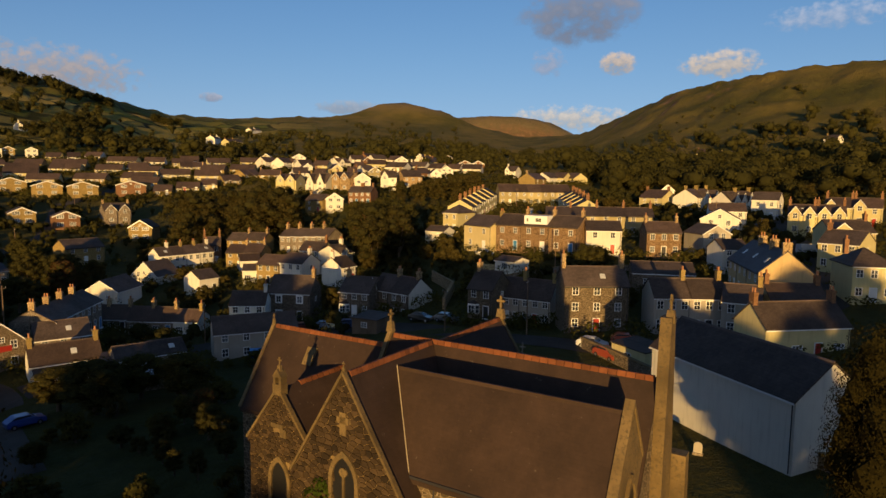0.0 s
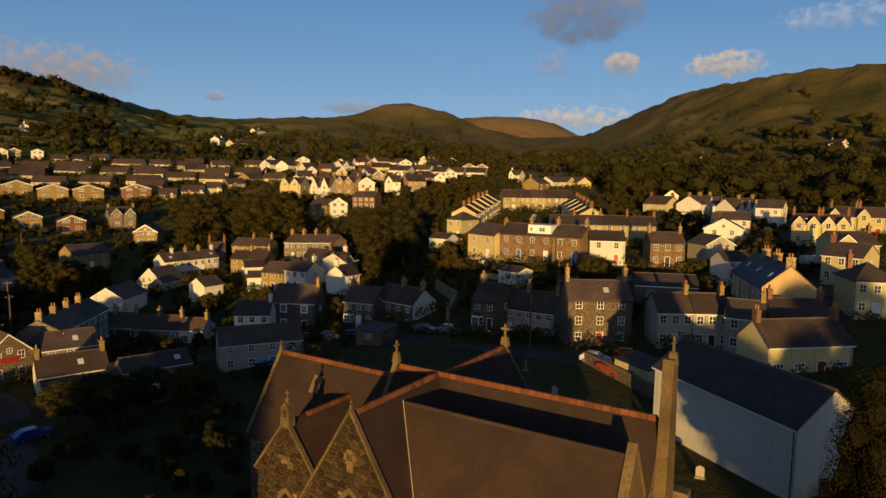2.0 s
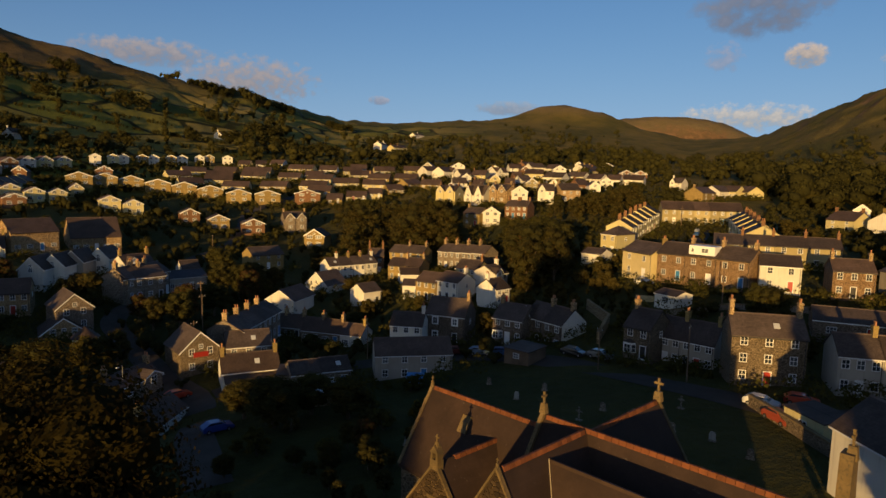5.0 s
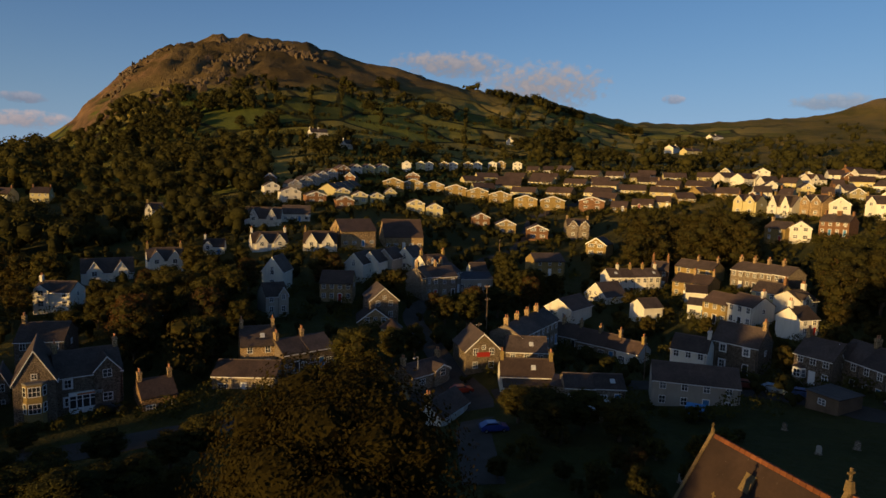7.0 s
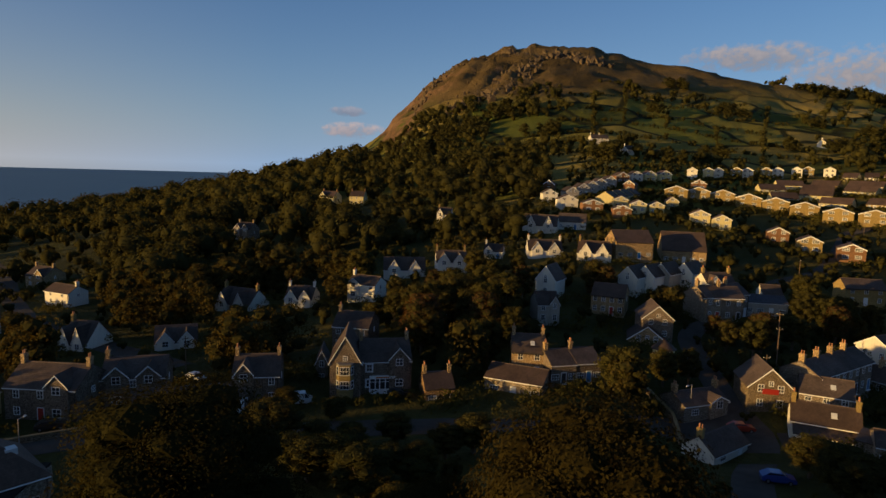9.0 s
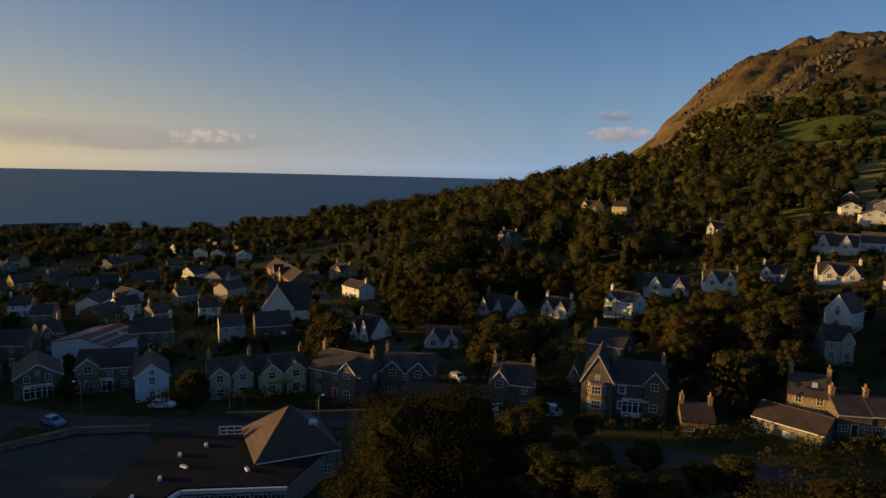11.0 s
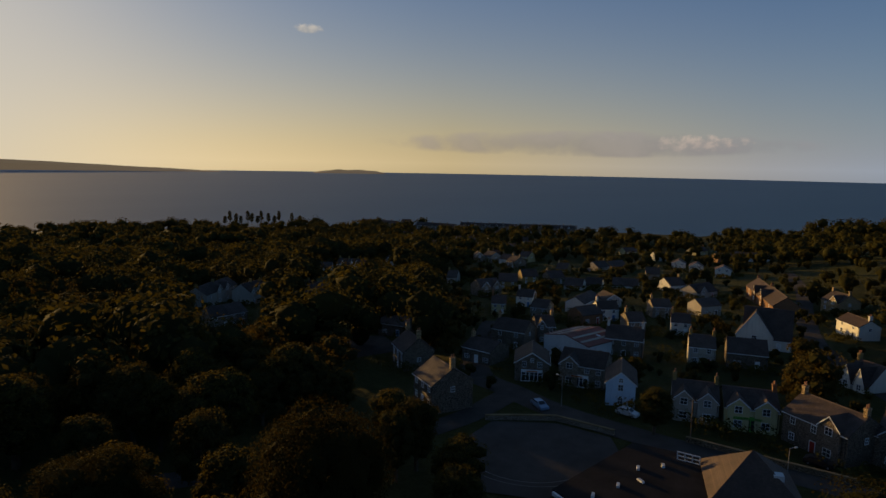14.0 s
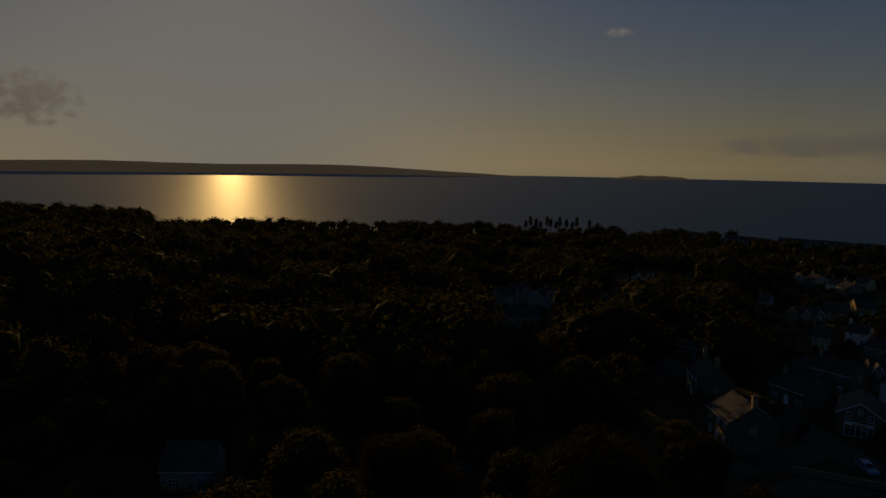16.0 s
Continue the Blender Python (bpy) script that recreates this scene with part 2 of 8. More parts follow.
M = {
    "white": surface("white_render", (0.70, 0.67, 0.58), vary=0.06, pattern="streak", bump=0.15),
    "cream": surface("cream_render", (0.56, 0.49, 0.25), vary=0.08, pattern="streak", bump=0.15),
    "creambuff": surface("buff_render", (0.40, 0.335, 0.17), vary=0.1, pattern="streak", bump=0.15, each=0.3),
    "buff": surface("buff_brick", (0.33, 0.235, 0.085), vary=0.1, pattern="brick", bump=0.2),
    "brick": surface("red_brick", (0.25, 0.13, 0.065), vary=0.15, pattern="brick", bump=0.2),
    "peach": surface("peach_render", (0.54, 0.45, 0.24), vary=0.08, pattern="streak", bump=0.15),
    "grey": surface("grey_render", (0.40, 0.36, 0.30), vary=0.1, pattern="streak", bump=0.15),
    "paleblue": surface("pale_blue_render", (0.55, 0.66, 0.76), vary=0.05, pattern="streak", bump=0.15),
    "stone": surface("rubble_stone", (0.13, 0.095, 0.055), vary=0.3, pattern="rubble", bump=0.6),
    "ruststone": surface("rust_rubble_stone", (0.21, 0.13, 0.065), vary=0.3, pattern="rubble", bump=0.6),
    "darkstone": surface("dark_stone", (0.13, 0.098, 0.068), vary=0.25, pattern="rubble", bump=0.5),
    "greystone": surface("grey_stone", (0.20, 0.16, 0.115), vary=0.2, pattern="rubble", bump=0.5),
    "ochre": surface("ochre_stone", (0.30, 0.205, 0.10), vary=0.2, pattern="rubble", bump=0.4),
    "ochreplain": surface("ochre_render", (0.55, 0.40, 0.20), vary=0.1, pattern="streak", bump=0.15),
    "palesheet": surface("pale_sheet", (0.6, 0.62, 0.62), vary=0.08, pattern="streak", bump=0.1),
    "slate": surface("blue_grey_slate", (0.085, 0.064, 0.054), spec=0.15, rough=0.7, vary=0.25, pattern="slate", bump=0.35, each=0.25),
    "slateblue": surface("new_blue_slate", (0.07, 0.068, 0.08), spec=0.15, rough=0.65, vary=0.15, pattern="slate", bump=0.3),
    "brown": surface("brown_tiles", (0.085, 0.056, 0.042), rough=0.7, vary=0.25, pattern="slate", bump=0.35, each=0.25),
    "redsheet": surface("red_sheet_roof", (0.20, 0.07, 0.05), rough=0.6, vary=0.2, pattern="streak", bump=0.2),
    "ridge": surface("ridge_clay", (0.11, 0.08, 0.065), vary=0.3, bump=0.3),
    "ridge_red": surface("red_ridge_clay", (0.17, 0.058, 0.022), vary=0.35, bump=0.5, each=0.18),
    "pot": surface("terracotta", (0.42, 0.20, 0.10), vary=0.2, bump=0.2),
    "paint": surface("white_paint", (0.78, 0.78, 0.76), rough=0.5, vary=0.04, bump=0.05),
    "dark_paint": surface("dark_paint", (0.03, 0.03, 0.035), rough=0.5, vary=0.1, bump=0.05),
    "red_paint": surface("red_paint", (0.35, 0.03, 0.02), rough=0.4, vary=0.08, bump=0.0),
    "orange_paint": surface("orange_paint", (0.55, 0.16, 0.03), rough=0.5, vary=0.08, bump=0.05),
    "green_paint": surface("green_paint", (0.12, 0.35, 0.06), rough=0.5, vary=0.08, bump=0.05),
    "blue_paint": surface("blue_paint", (0.05, 0.20, 0.42), rough=0.5, vary=0.08, bump=0.05),
    "timber": surface("weathered_timber", (0.16, 0.11, 0.07), vary=0.3, pattern="streak", bump=0.4),
    "church_roof": surface("old_brown_slate", (0.046, 0.0275, 0.019), rough=0.8, vary=0.28, pattern="oldslate", bump=0.25),
    "church_stone": surface("church_rubble", (0.15, 0.11, 0.062), vary=0.35, pattern="rubble", bump=0.7, size=1.0),
    "mortar": surface("lime_mortar", (0.21, 0.145, 0.066), vary=0.3, bump=0.5),
    "rubble_piece": surface("rubble_face", (0.044, 0.028, 0.014), vary=0.4, bump=0.7, each=0.5),
    "dressed": surface("dressed_sandstone", (0.155, 0.108, 0.048), vary=0.45, bump=0.6, second=(0.085, 0.066, 0.035)),
    "lead": surface("lead", (0.16, 0.16, 0.165), rough=0.6, vary=0.2, bump=0.2),
    "asphalt": surface("asphalt", (0.074, 0.063, 0.054), spec=0.08, rough=0.95, vary=0.25, scale=0.6, bump=0.2),
    "flat_roof": surface("dark_felt_roof", (0.024, 0.020, 0.018), spec=0.08, rough=0.9, vary=0.3, bump=0.2),
    "line": surface("road_line", (0.22, 0.20, 0.17), vary=0.2, bump=0.05),
    "bark": surface("bark", (0.10, 0.075, 0.05), vary=0.3, scale=2, bump=0.8),
    "leaf": leaves("oak_leaves", (0.070, 0.068, 0.019)),
    "leaf_dark": leaves("dark_leaves", (0.057, 0.055, 0.018)),
    "leaf_far": leaves("far_leaves", (0.056, 0.053, 0.017), each=0.0),
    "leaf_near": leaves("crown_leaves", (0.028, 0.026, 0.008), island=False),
    "rust_leaf": leaves("copper_leaves", (0.080, 0.050, 0.022)),
    # darker colour for the crown cores, standing in for shade among the leaves
    "shade": leaves("core_shade", (0.042, 0.040, 0.014), each=0.0),
    "lime": surface("lime_fillet", (0.42, 0.36, 0.27), vary=0.25, bump=0.3),
    "ivy": leaves("ivy_leaves", (0.05, 0.075, 0.012), each=0.0),
    "crag": surface("crag_rock", (0.115, 0.083, 0.048), vary=0.5, scale=0.12, bump=0.8, second=(0.065, 0.045, 0.027)),
    "leaded": surface("leaded_glass", (0.018, 0.018, 0.02), rough=0.35, spec=0.15, vary=0.2, bump=0.1),
    "glass": glass("window_glass", (0.03, 0.035, 0.04)),
    "tyre": surface("rubber", (0.02, 0.02, 0.02), vary=0.1, bump=0.1),
    "chrome": surface("grey_metal", (0.4, 0.4, 0.42), rough=0.4, metal=0.8, vary=0.1, bump=0.05),
}


def land_material():
    """Meadow, rough pasture and heather over the hills, with crag and scree where the land is steep."""
    m = bpy.data.materials.new("land")
    m.use_nodes = True
    t = m.node_tree
    p = t.nodes["Principled BSDF"]
    at = t.nodes.new("ShaderNodeNewGeometry")
    sep = t.nodes.new("ShaderNodeSeparateXYZ")
    link(t, at.outputs["Position"], sep.inputs[0])
    field = node(t, "ShaderNodeTexVoronoi", Scale=0.014)
    link(t, at.outputs["Position"], field.inputs["Vector"])
    fc = t.nodes.new("ShaderNodeSeparateColor")
    link(t, field.outputs["Color"], fc.inputs[0])
    big = node(t, "ShaderNodeTexNoise", Scale=0.012, Detail=6.0, Roughness=0.65)
    fine = node(t, "ShaderNodeTexNoise", Scale=0.45, Detail=6.0, Roughness=0.7)
    for n in (big, fine):
        link(t, at.outputs["Position"], n.inputs["Vector"])
    meadow = ramp(t, fc.outputs[0], (0.0, (0.055, 0.062, 0.016)), (0.35, (0.13, 0.15, 0.024)), (0.6, (0.22, 0.185, 0.042)), (1.0, (0.36, 0.27, 0.075)))
    edge = node(t, "ShaderNodeTexVoronoi", Scale=0.014)
    edge.feature = "DISTANCE_TO_EDGE"
    link(t, at.outputs["Position"], edge.inputs["Vector"])
    meadow = mixed(t, ramp(t, edge.outputs["Distance"], (0.02, 1.0), (0.05, 0.0)), meadow, (0.022, 0.026, 0.008))
    side = maths(t, "MULTIPLY", maths(t, "ADD", sep.outputs[0], 160.0), -0.008, clamp=True)
    hill = mixed(t, ramp(t, big.outputs["Fac"], (0.38, 0.0), (0.62, 1.0)), (0.085, 0.080, 0.020), (0.18, 0.135, 0.038))
    col = mixed(t, maths(t, "MULTIPLY", maths(t, "SUBTRACT", sep.outputs[2], 112.0), 0.03, clamp=True), mixed(t, side, hill, meadow), hill)
    heath = mixed(t, ramp(t, big.outputs["Fac"], (0.4, 0.0), (0.6, 1.0)), (0.072, 0.052, 0.021), (0.15, 0.105, 0.044))
    west = maths(t, "MULTIPLY", maths(t, "ADD", sep.outputs[0], 480.0), -0.012, clamp=True)
    col = mixed(t, maths(t, "MULTIPLY", west, maths(t, "MULTIPLY", maths(t, "SUBTRACT", sep.outputs[2], 96.0), 0.04, clamp=True)), col, heath)
    head = maths(t, "MULTIPLY", maths(t, "SUBTRACT", sep.outputs[1], 1400.0), 0.01, clamp=True)
    head = maths(t, "MULTIPLY", head, maths(t, "MULTIPLY", maths(t, "SUBTRACT", sep.outputs[2], 172.0), 0.05, clamp=True))
    col = mixed(t, maths(t, "MULTIPLY", head, ramp(t, fine.outputs["Fac"], (0.42, 0.25), (0.6, 0.9))), col, (0.20, 0.145, 0.095))
    near = mixed(t, ramp(t, big.outputs["Fac"], (0.4, 0.0), (0.6, 1.0)), (0.046, 0.050, 0.014), (0.088, 0.078, 0.023))
    col = mixed(t, maths(t, "MULTIPLY", maths(t, "SUBTRACT", sep.outputs[2], 14.0), 0.1, clamp=True), near, col)
    col = mixed(t, 0.5, col, fine.outputs["Fac"], "OVERLAY")
    up = t.nodes.new("ShaderNodeSeparateXYZ")
    link(t, at.outputs["Normal"], up.inputs[0])
    crag = node(t, "ShaderNodeTexNoise", Scale=0.05, Detail=8.0, Roughness=0.75)
    link(t, at.outputs["Position"], crag.inputs["Vector"])
    steep = maths(t, "ADD", maths(t, "SUBTRACT", 1.0, up.outputs[2]), maths(t, "MULTIPLY", maths(t, "SUBTRACT", crag.outputs["Fac"], 0.5), 0.4))
    rock = mixed(t, ramp(t, crag.outputs["Fac"], (0.35, 0.0), (0.65, 1.0)), (0.06, 0.038, 0.022), (0.24, 0.15, 0.08))
    col = mixed(t, ramp(t, steep, (0.17, 0.0), (0.25, 1.0)), col, rock)
    link(t, col, p.inputs["Base Color"])
    p.inputs["Roughness"].default_value = 0.95
    p.inputs["Specular IOR Level"].default_value = 0.1
    b = node(t, "ShaderNodeBump", Strength=1.0, Distance=1.0)
    link(t, maths(t, "ADD", fine.outputs["Fac"], maths(t, "MULTIPLY", crag.outputs["Fac"], 4.0)), b.inputs["Height"])
    link(t, b.outputs[0], p.inputs["Normal"])
    return m


def sea_material():
    m = bpy.data.materials.new("sea_water")
    m.use_nodes = True
    t = m.node_tree
    p = t.nodes["Principled BSDF"]
    at = t.nodes.new("ShaderNodeNewGeometry").outputs["Position"]
    n = node(t, "ShaderNodeTexNoise", Scale=0.12, Detail=6.0, Roughness=0.7)
    link(t, at, n.inputs["Vector"])
    s = t.nodes.new("ShaderNodeMapping")
    s.inputs["Scale"].default_value = (0.0012, 0.004, 1)
    s.inputs["Rotation"].default_value = (0, 0, 0.5)
    link(t, at, s.inputs[0])
    band = node(t, "ShaderNodeTexNoise", Scale=1.0, Detail=4.0)
    link(t, s.outputs[0], band.inputs["Vector"])
    link(t, mixed(t, band.outputs["Fac"], (0.075, 0.17, 0.245), (0.095, 0.20, 0.28)), p.inputs["Base Color"])
    p.inputs["Roughness"].default_value = 0.62
    p.inputs["Specular IOR Level"].default_value = 0.18
    b = node(t, "ShaderNodeBump", Strength=0.10, Distance=0.6)
    link(t, n.outputs["Fac"], b.inputs["Height"])
    link(t, b.outputs[0], p.inputs["Normal"])
    return m


M["land"], M["sea"] = land_material(), sea_material()


def coast_material():
    """Land far across the water; its warm glow stands in for the evening haze."""
    m = surface("haze_glow_coast", (0.05, 0.045, 0.04), vary=0.3, scale=0.01, bump=0.0)
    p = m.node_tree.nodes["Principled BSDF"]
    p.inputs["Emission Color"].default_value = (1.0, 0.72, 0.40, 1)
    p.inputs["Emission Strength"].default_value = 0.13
    return m


M["coast"] = coast_material()


# ---- building helpers ----
def mesh_of(name, verts, faces, *materials, slots=None, smooth=False):
    me = bpy.data.meshes.new(name)
    me.from_pydata([tuple(v) for v in verts], [], [tuple(f) for f in faces])
    for m in materials:
        me.materials.append(M[m] if isinstance(m, str) else m)
    if slots is not None:
        me.polygons.foreach_set("material_index", slots)
    if smooth:
        me.polygons.foreach_set("use_smooth", [True] * len(me.polygons))
    me.update()
    return me


def part(name, me, parent, at=None, label=""):
    """A mesh as one part under a thing or a part."""
    ob = new(name, me)
    ob.parent = parent
    if at is not None:
        ob.matrix_basis = at
    return tagged(ob, label)


class Shape:
    """Gathers boxes, prisms and tubes into one mesh."""

    def __init__(self):
        self.v, self.f = [], []

    def add(self, verts, faces):
        n = len(self.v)
        self.v += [tuple(q) for q in verts]
        self.f += [tuple(i + n for i in q) for q in faces]
        return self

    def box(self, x0, x1, y0, y1, z0, z1, taper=0.0):
        a, b = (x1 - x0) * taper / 2, (y1 - y0) * taper / 2
        return self.add([(x0, y0, z0), (x1, y0, z0), (x1, y1, z0), (x0, y1, z0), (x0 + a, y0 + b, z1), (x1 - a, y0 + b, z1), (x1 - a, y1 - b, z1), (x0 + a, y1 - b, z1)],
                        [(3, 2, 1, 0), (4, 5, 6, 7), (0, 1, 5, 4), (1, 2, 6, 5), (2, 3, 7, 6), (3, 0, 4, 7)])

    def prism(self, outline, a, b, axis=0):
        """The outline (two coordinates each, anticlockwise) pushed from a to b along an axis."""
        n = len(outline)

        def put(c, s):
            q = list(c)
            q.insert(axis, s)
            return q
        verts = [put(c, a) for c in outline] + [put(c, b) for c in outline]
        faces = [tuple(range(n))[::-1], tuple(range(n, 2 * n))] + [(i, (i + 1) % n, n + (i + 1) % n, n + i) for i in range(n)]
        return self.add(verts, faces)

    def tube(self, x, y, z0, z1, r0, r1=None, sides=8):
        r1 = r0 if r1 is None else r1
        ring = [(math.cos(i * math.tau / sides), math.sin(i * math.tau / sides)) for i in range(sides)]
        verts = [(x + c * r0, y + s * r0, z0) for c, s in ring] + [(x + c * r1, y + s * r1, z1) for c, s in ring]
        faces = [(i, (i + 1) % sides, sides + (i + 1) % sides, sides + i) for i in range(sides)] + [tuple(range(sides))[::-1], tuple(range(sides, 2 * sides))]
        return self.add(verts, faces)

    def mesh(self, name, *materials, **more):
        return mesh_of(name, self.v, self.f, *materials, **more)


# ---- land ----
BEARINGS = (-180, -120, -60, -40, -25, -10, 5, 20, 35, 50, 65, 80, 100, 120, 140, 160, 180)
RINGS = (
    (60, (2, 4, 6, 6, 4.5, 4, 3.5, 1.5, 0, -1, -1.5, -1.5, -1.5, -1.5, -1.5, -1, 2)),
    (100, (0, 4, 9, 8, 5.5, 4.5, 2.2, -1.5, -3, -3, -4, -4, -3, -3, -4, -4, 0)),
    (150, (-3, 3, 14, 13, 12.5, 12.5, 5.5, -1, -1, 1.5, 0, -4, -5.5, -6, -8, -8, -3)),
    (210, (-4, 4, 20, 18, 16.5, 16, 12, 1, 4, 9, 5, -5, -8, -9, -12, -12, -4)),
    (270, (-6, 5, 26, 21, 18.5, 19.5, 22, 11, 12, 17, 10, -2, -11, -13, -16, -15, -6)),
    (330, (-8, 6, 32, 25, 21.5, 25, 28, 24, 20, 26, 16, 2, -14, -17, -20, -18, -8)),
    (450, (-14, 10, 50, 42, 36, 36, 40, 41, 37, 49, 28, 9, -20, -24, -27, -25, -14)),
)
# the crests round the valley: bearing, distance, height
CRESTS = (
    (-180, 900, -24), (-120, 900, 60), (-60, 700, 150), (-35, 750, 150), (-29, 800, 154), (-25, 850, 154), (-20.8, 950, 156),
    (-16.3, 1100, 139), (-13, 1300, 125), (-8, 1500, 130), (-3, 1500, 150), (5, 1500, 171), (12, 1400, 160), (19, 1300, 143),
    (22.6, 1200, 138), (26, 1100, 147), (30, 1000, 153), (33.5, 950, 155), (37.5, 900, 158), (42.8, 900, 178), (46.8, 900, 190),
    (50.5, 900, 206), (54, 900, 208), (58, 880, 196), (61.8, 860, 178), (64.5, 840, 149), (67.5, 820, 102), (68.4, 815, 83),
    (71, 795, 54), (73, 770, 38), (78.7, 742, 16), (86.5, 755, -6), (96, 770, -26), (106, 790, -36), (180, 800, -36),
)
def _smooth(a):
    return a * a * (3 - 2 * a)
def _table(b, xs, ys):
    """Eased interpolation of ys over the bearings xs."""
    i = np.clip(np.searchsorted(xs, b) - 1, 0, len(xs) - 2)
    a = np.clip((b - xs[i]) / (xs[i + 1] - xs[i]), 0, 1)
    m = np.gradient(ys, xs)
    h = xs[i + 1] - xs[i]
    return ((1 + 2 * a) * (1 - a) ** 2 * ys[i] + a * (1 - a) ** 2 * h * m[i] + a * a * (3 - 2 * a) * ys[i + 1] + a * a * (a - 1) * h * m[i + 1])
_B = np.array(BEARINGS, float)
_CB, _CD, _CZ = (np.array(c, float) for c in zip(*CRESTS))
def land(x, y):
    """Height of the bare land at x, y (arrays or numbers)."""
    x, y = np.asarray(x, float), np.asarray(y, float)
    r, b = np.hypot(x, y), np.degrees(np.arctan2(-x, y))
    z, r0 = np.full(r.shape, 3.0), 0.0
    prev = np.full(r.shape, 3.0)
    for r1, heights in RINGS:
        here = _table(b, _B, np.array(heights, float))
        z = np.where(r >= r0, prev + (here - prev) * np.clip((r - r0) / (r1 - r0), 0, 1), z)
        prev, r0 = here, r1
    d, c = np.interp(b, _CB, _CD), np.interp(b, _CB, _CZ)
    a = np.clip((r - r0) / (d - r0), 0, 1)
    up = np.where(c > 60, a ** 1.25, a)
    z = np.where(r > r0, prev + (c - prev) * up, z)
    z = np.where(r > d, c - 0.07 * (r - d), z)
    # the round hill at the valley's head and the mountain far behind it
    hill = 1 / (1 + (((x + 39) / 118) ** 2 + ((y - 1600) / 150) ** 2) ** 2)
    z = z + 46 * hill + 16 * np.exp(-((x + 150) / 90) ** 2 - ((y - 1600) / 150) ** 2)
    far = 386 / (1 + (((x - 240) / 520) ** 2 + ((y - 2500) / 300) ** 2) ** 1.5) - 105
    return np.maximum(np.maximum(z, far), -60.0)



def old_ground(x, y):
    return float(land(x, y))


def ground(x, y):
    return float(terrain(x, y))


# hollows of the valley floor: x, y, depth, radius
HOLLOWS = ((-58, 129, 2.8, 17), (-62, 77, 2.7, 10), (-74, 87, 1.6, 9), (-16, 124, 2.0, 15), (-158, 173, 2.2, 16), (-122, 111, 1.6, 14), (-178, 92, 0.9, 34), (16, 106, 1.6, 9))


def terrain(x, y):
    """Height of the land with its hollows."""
    x, y = np.asarray(x, float), np.asarray(y, float)
    z = land(x, y)
    for hx, hy, deep, wide in HOLLOWS:
        z = z - deep * np.exp(-((x - hx) ** 2 + (y - hy) ** 2) / (wide * wide))
    return z


def rugged(x, y, z, r):
    """Small roughness of the open hills, and crags on the headland."""
    n = np.zeros_like(z)
    for k, (wave, high) in enumerate(((95, 3.0), (41, 1.6), (17, 0.8))):
        n += high * np.sin(x / wave * 6.28 + 1.7 * k + np.sin(y / wave * 4.1)) * np.sin(y / wave * 6.28 + 0.6 * k + np.sin(x / wave * 5.3))
    hill = np.clip((r - 480) / 200, 0, 1) * np.clip((z - 40) / 50, 0, 1)
    b = np.degrees(np.arctan2(-x, y))
    crag = np.clip(1 - np.abs(b - 59) / 9, 0, 1) * np.clip((z - 95) / 40, 0, 1)
    saw = np.abs(np.sin(x / 13 + np.sin(y / 21) * 1.7)) * np.abs(np.sin(y / 17 + np.sin(x / 9))) + 0.6 * np.abs(np.sin(x / 5.1 + y / 6.3))
    return n * hill * 0.8 + crag * (saw * 9 - 5)


def build_land():
    bs = np.radians(np.concatenate([np.arange(-180, -45, 3.0), np.arange(-45, 100, 0.4), np.arange(100, 180, 1.0)]))
    rs = np.concatenate([[0.5], np.arange(6, 460, 6.0), np.arange(460, 1000, 9.0), np.geomspace(1000, 4900, 60)])
    bb, rr = np.meshgrid(bs, rs)
    x, y = -np.sin(bb) * rr, np.cos(bb) * rr
    z = terrain(x, y)
    z = z + rugged(x, y, z, rr)
    verts = np.stack([x, y, z], -1).reshape(-1, 3)
    nb, nr = len(bs), len(rs)
    faces = [(i * nb + j, i * nb + (j + 1) % nb, (i + 1) * nb + (j + 1) % nb, (i + 1) * nb + j) for i in range(nr - 1) for j in range(nb)]
    faces = [q[::-1] for q in faces] + [tuple(range(nb))]
    ob = new("ground", mesh_of("ground", verts.tolist(), faces, "land", smooth=True))
    tagged(ob, "grassy valley floor rising to rough green and heather hills", "ground", kind="structure")


build_land()
s = Shape().tube(0, 0, -37, -35, 4900, 4900, 180)
tagged(new("water", s.mesh("water", "sea")), "calm blue sea with a low sheen of sunset light", "sea", kind="structure")


def far_coast(name, label, bearing, wide, distance, top, seed, ramp_up):
    """A low line of land across the water: a ridge along an arc."""
    rng, n = random.Random(seed), 60
    verts, faces = [], []
    for i in range(n + 1):
        u = i / n
        b = bearing + (u - 0.5) * wide
        rise = min(1.0, min(u, 1 - u) * wide / ramp_up)
        h = top * rise * (2 - rise) * (0.92 + 0.08 * math.sin(u * 23 + seed)) + rng.uniform(0, 2)
        for d, z in ((distance - 150, -36), (distance - 60, -35 + h * 0.55), (distance, -35 + h), (distance + 200, -36)):
            q = toward(b, 0) * d
            verts.append((q.x, q.y, z))
    for i in range(n):
        for k in range(3):
            a = i * 4 + k
            faces.append((a, a + 4, a + 5, a + 1))
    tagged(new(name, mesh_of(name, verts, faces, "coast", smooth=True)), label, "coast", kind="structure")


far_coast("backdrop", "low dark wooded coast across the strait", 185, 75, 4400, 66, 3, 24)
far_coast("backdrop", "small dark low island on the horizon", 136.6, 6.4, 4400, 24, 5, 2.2)

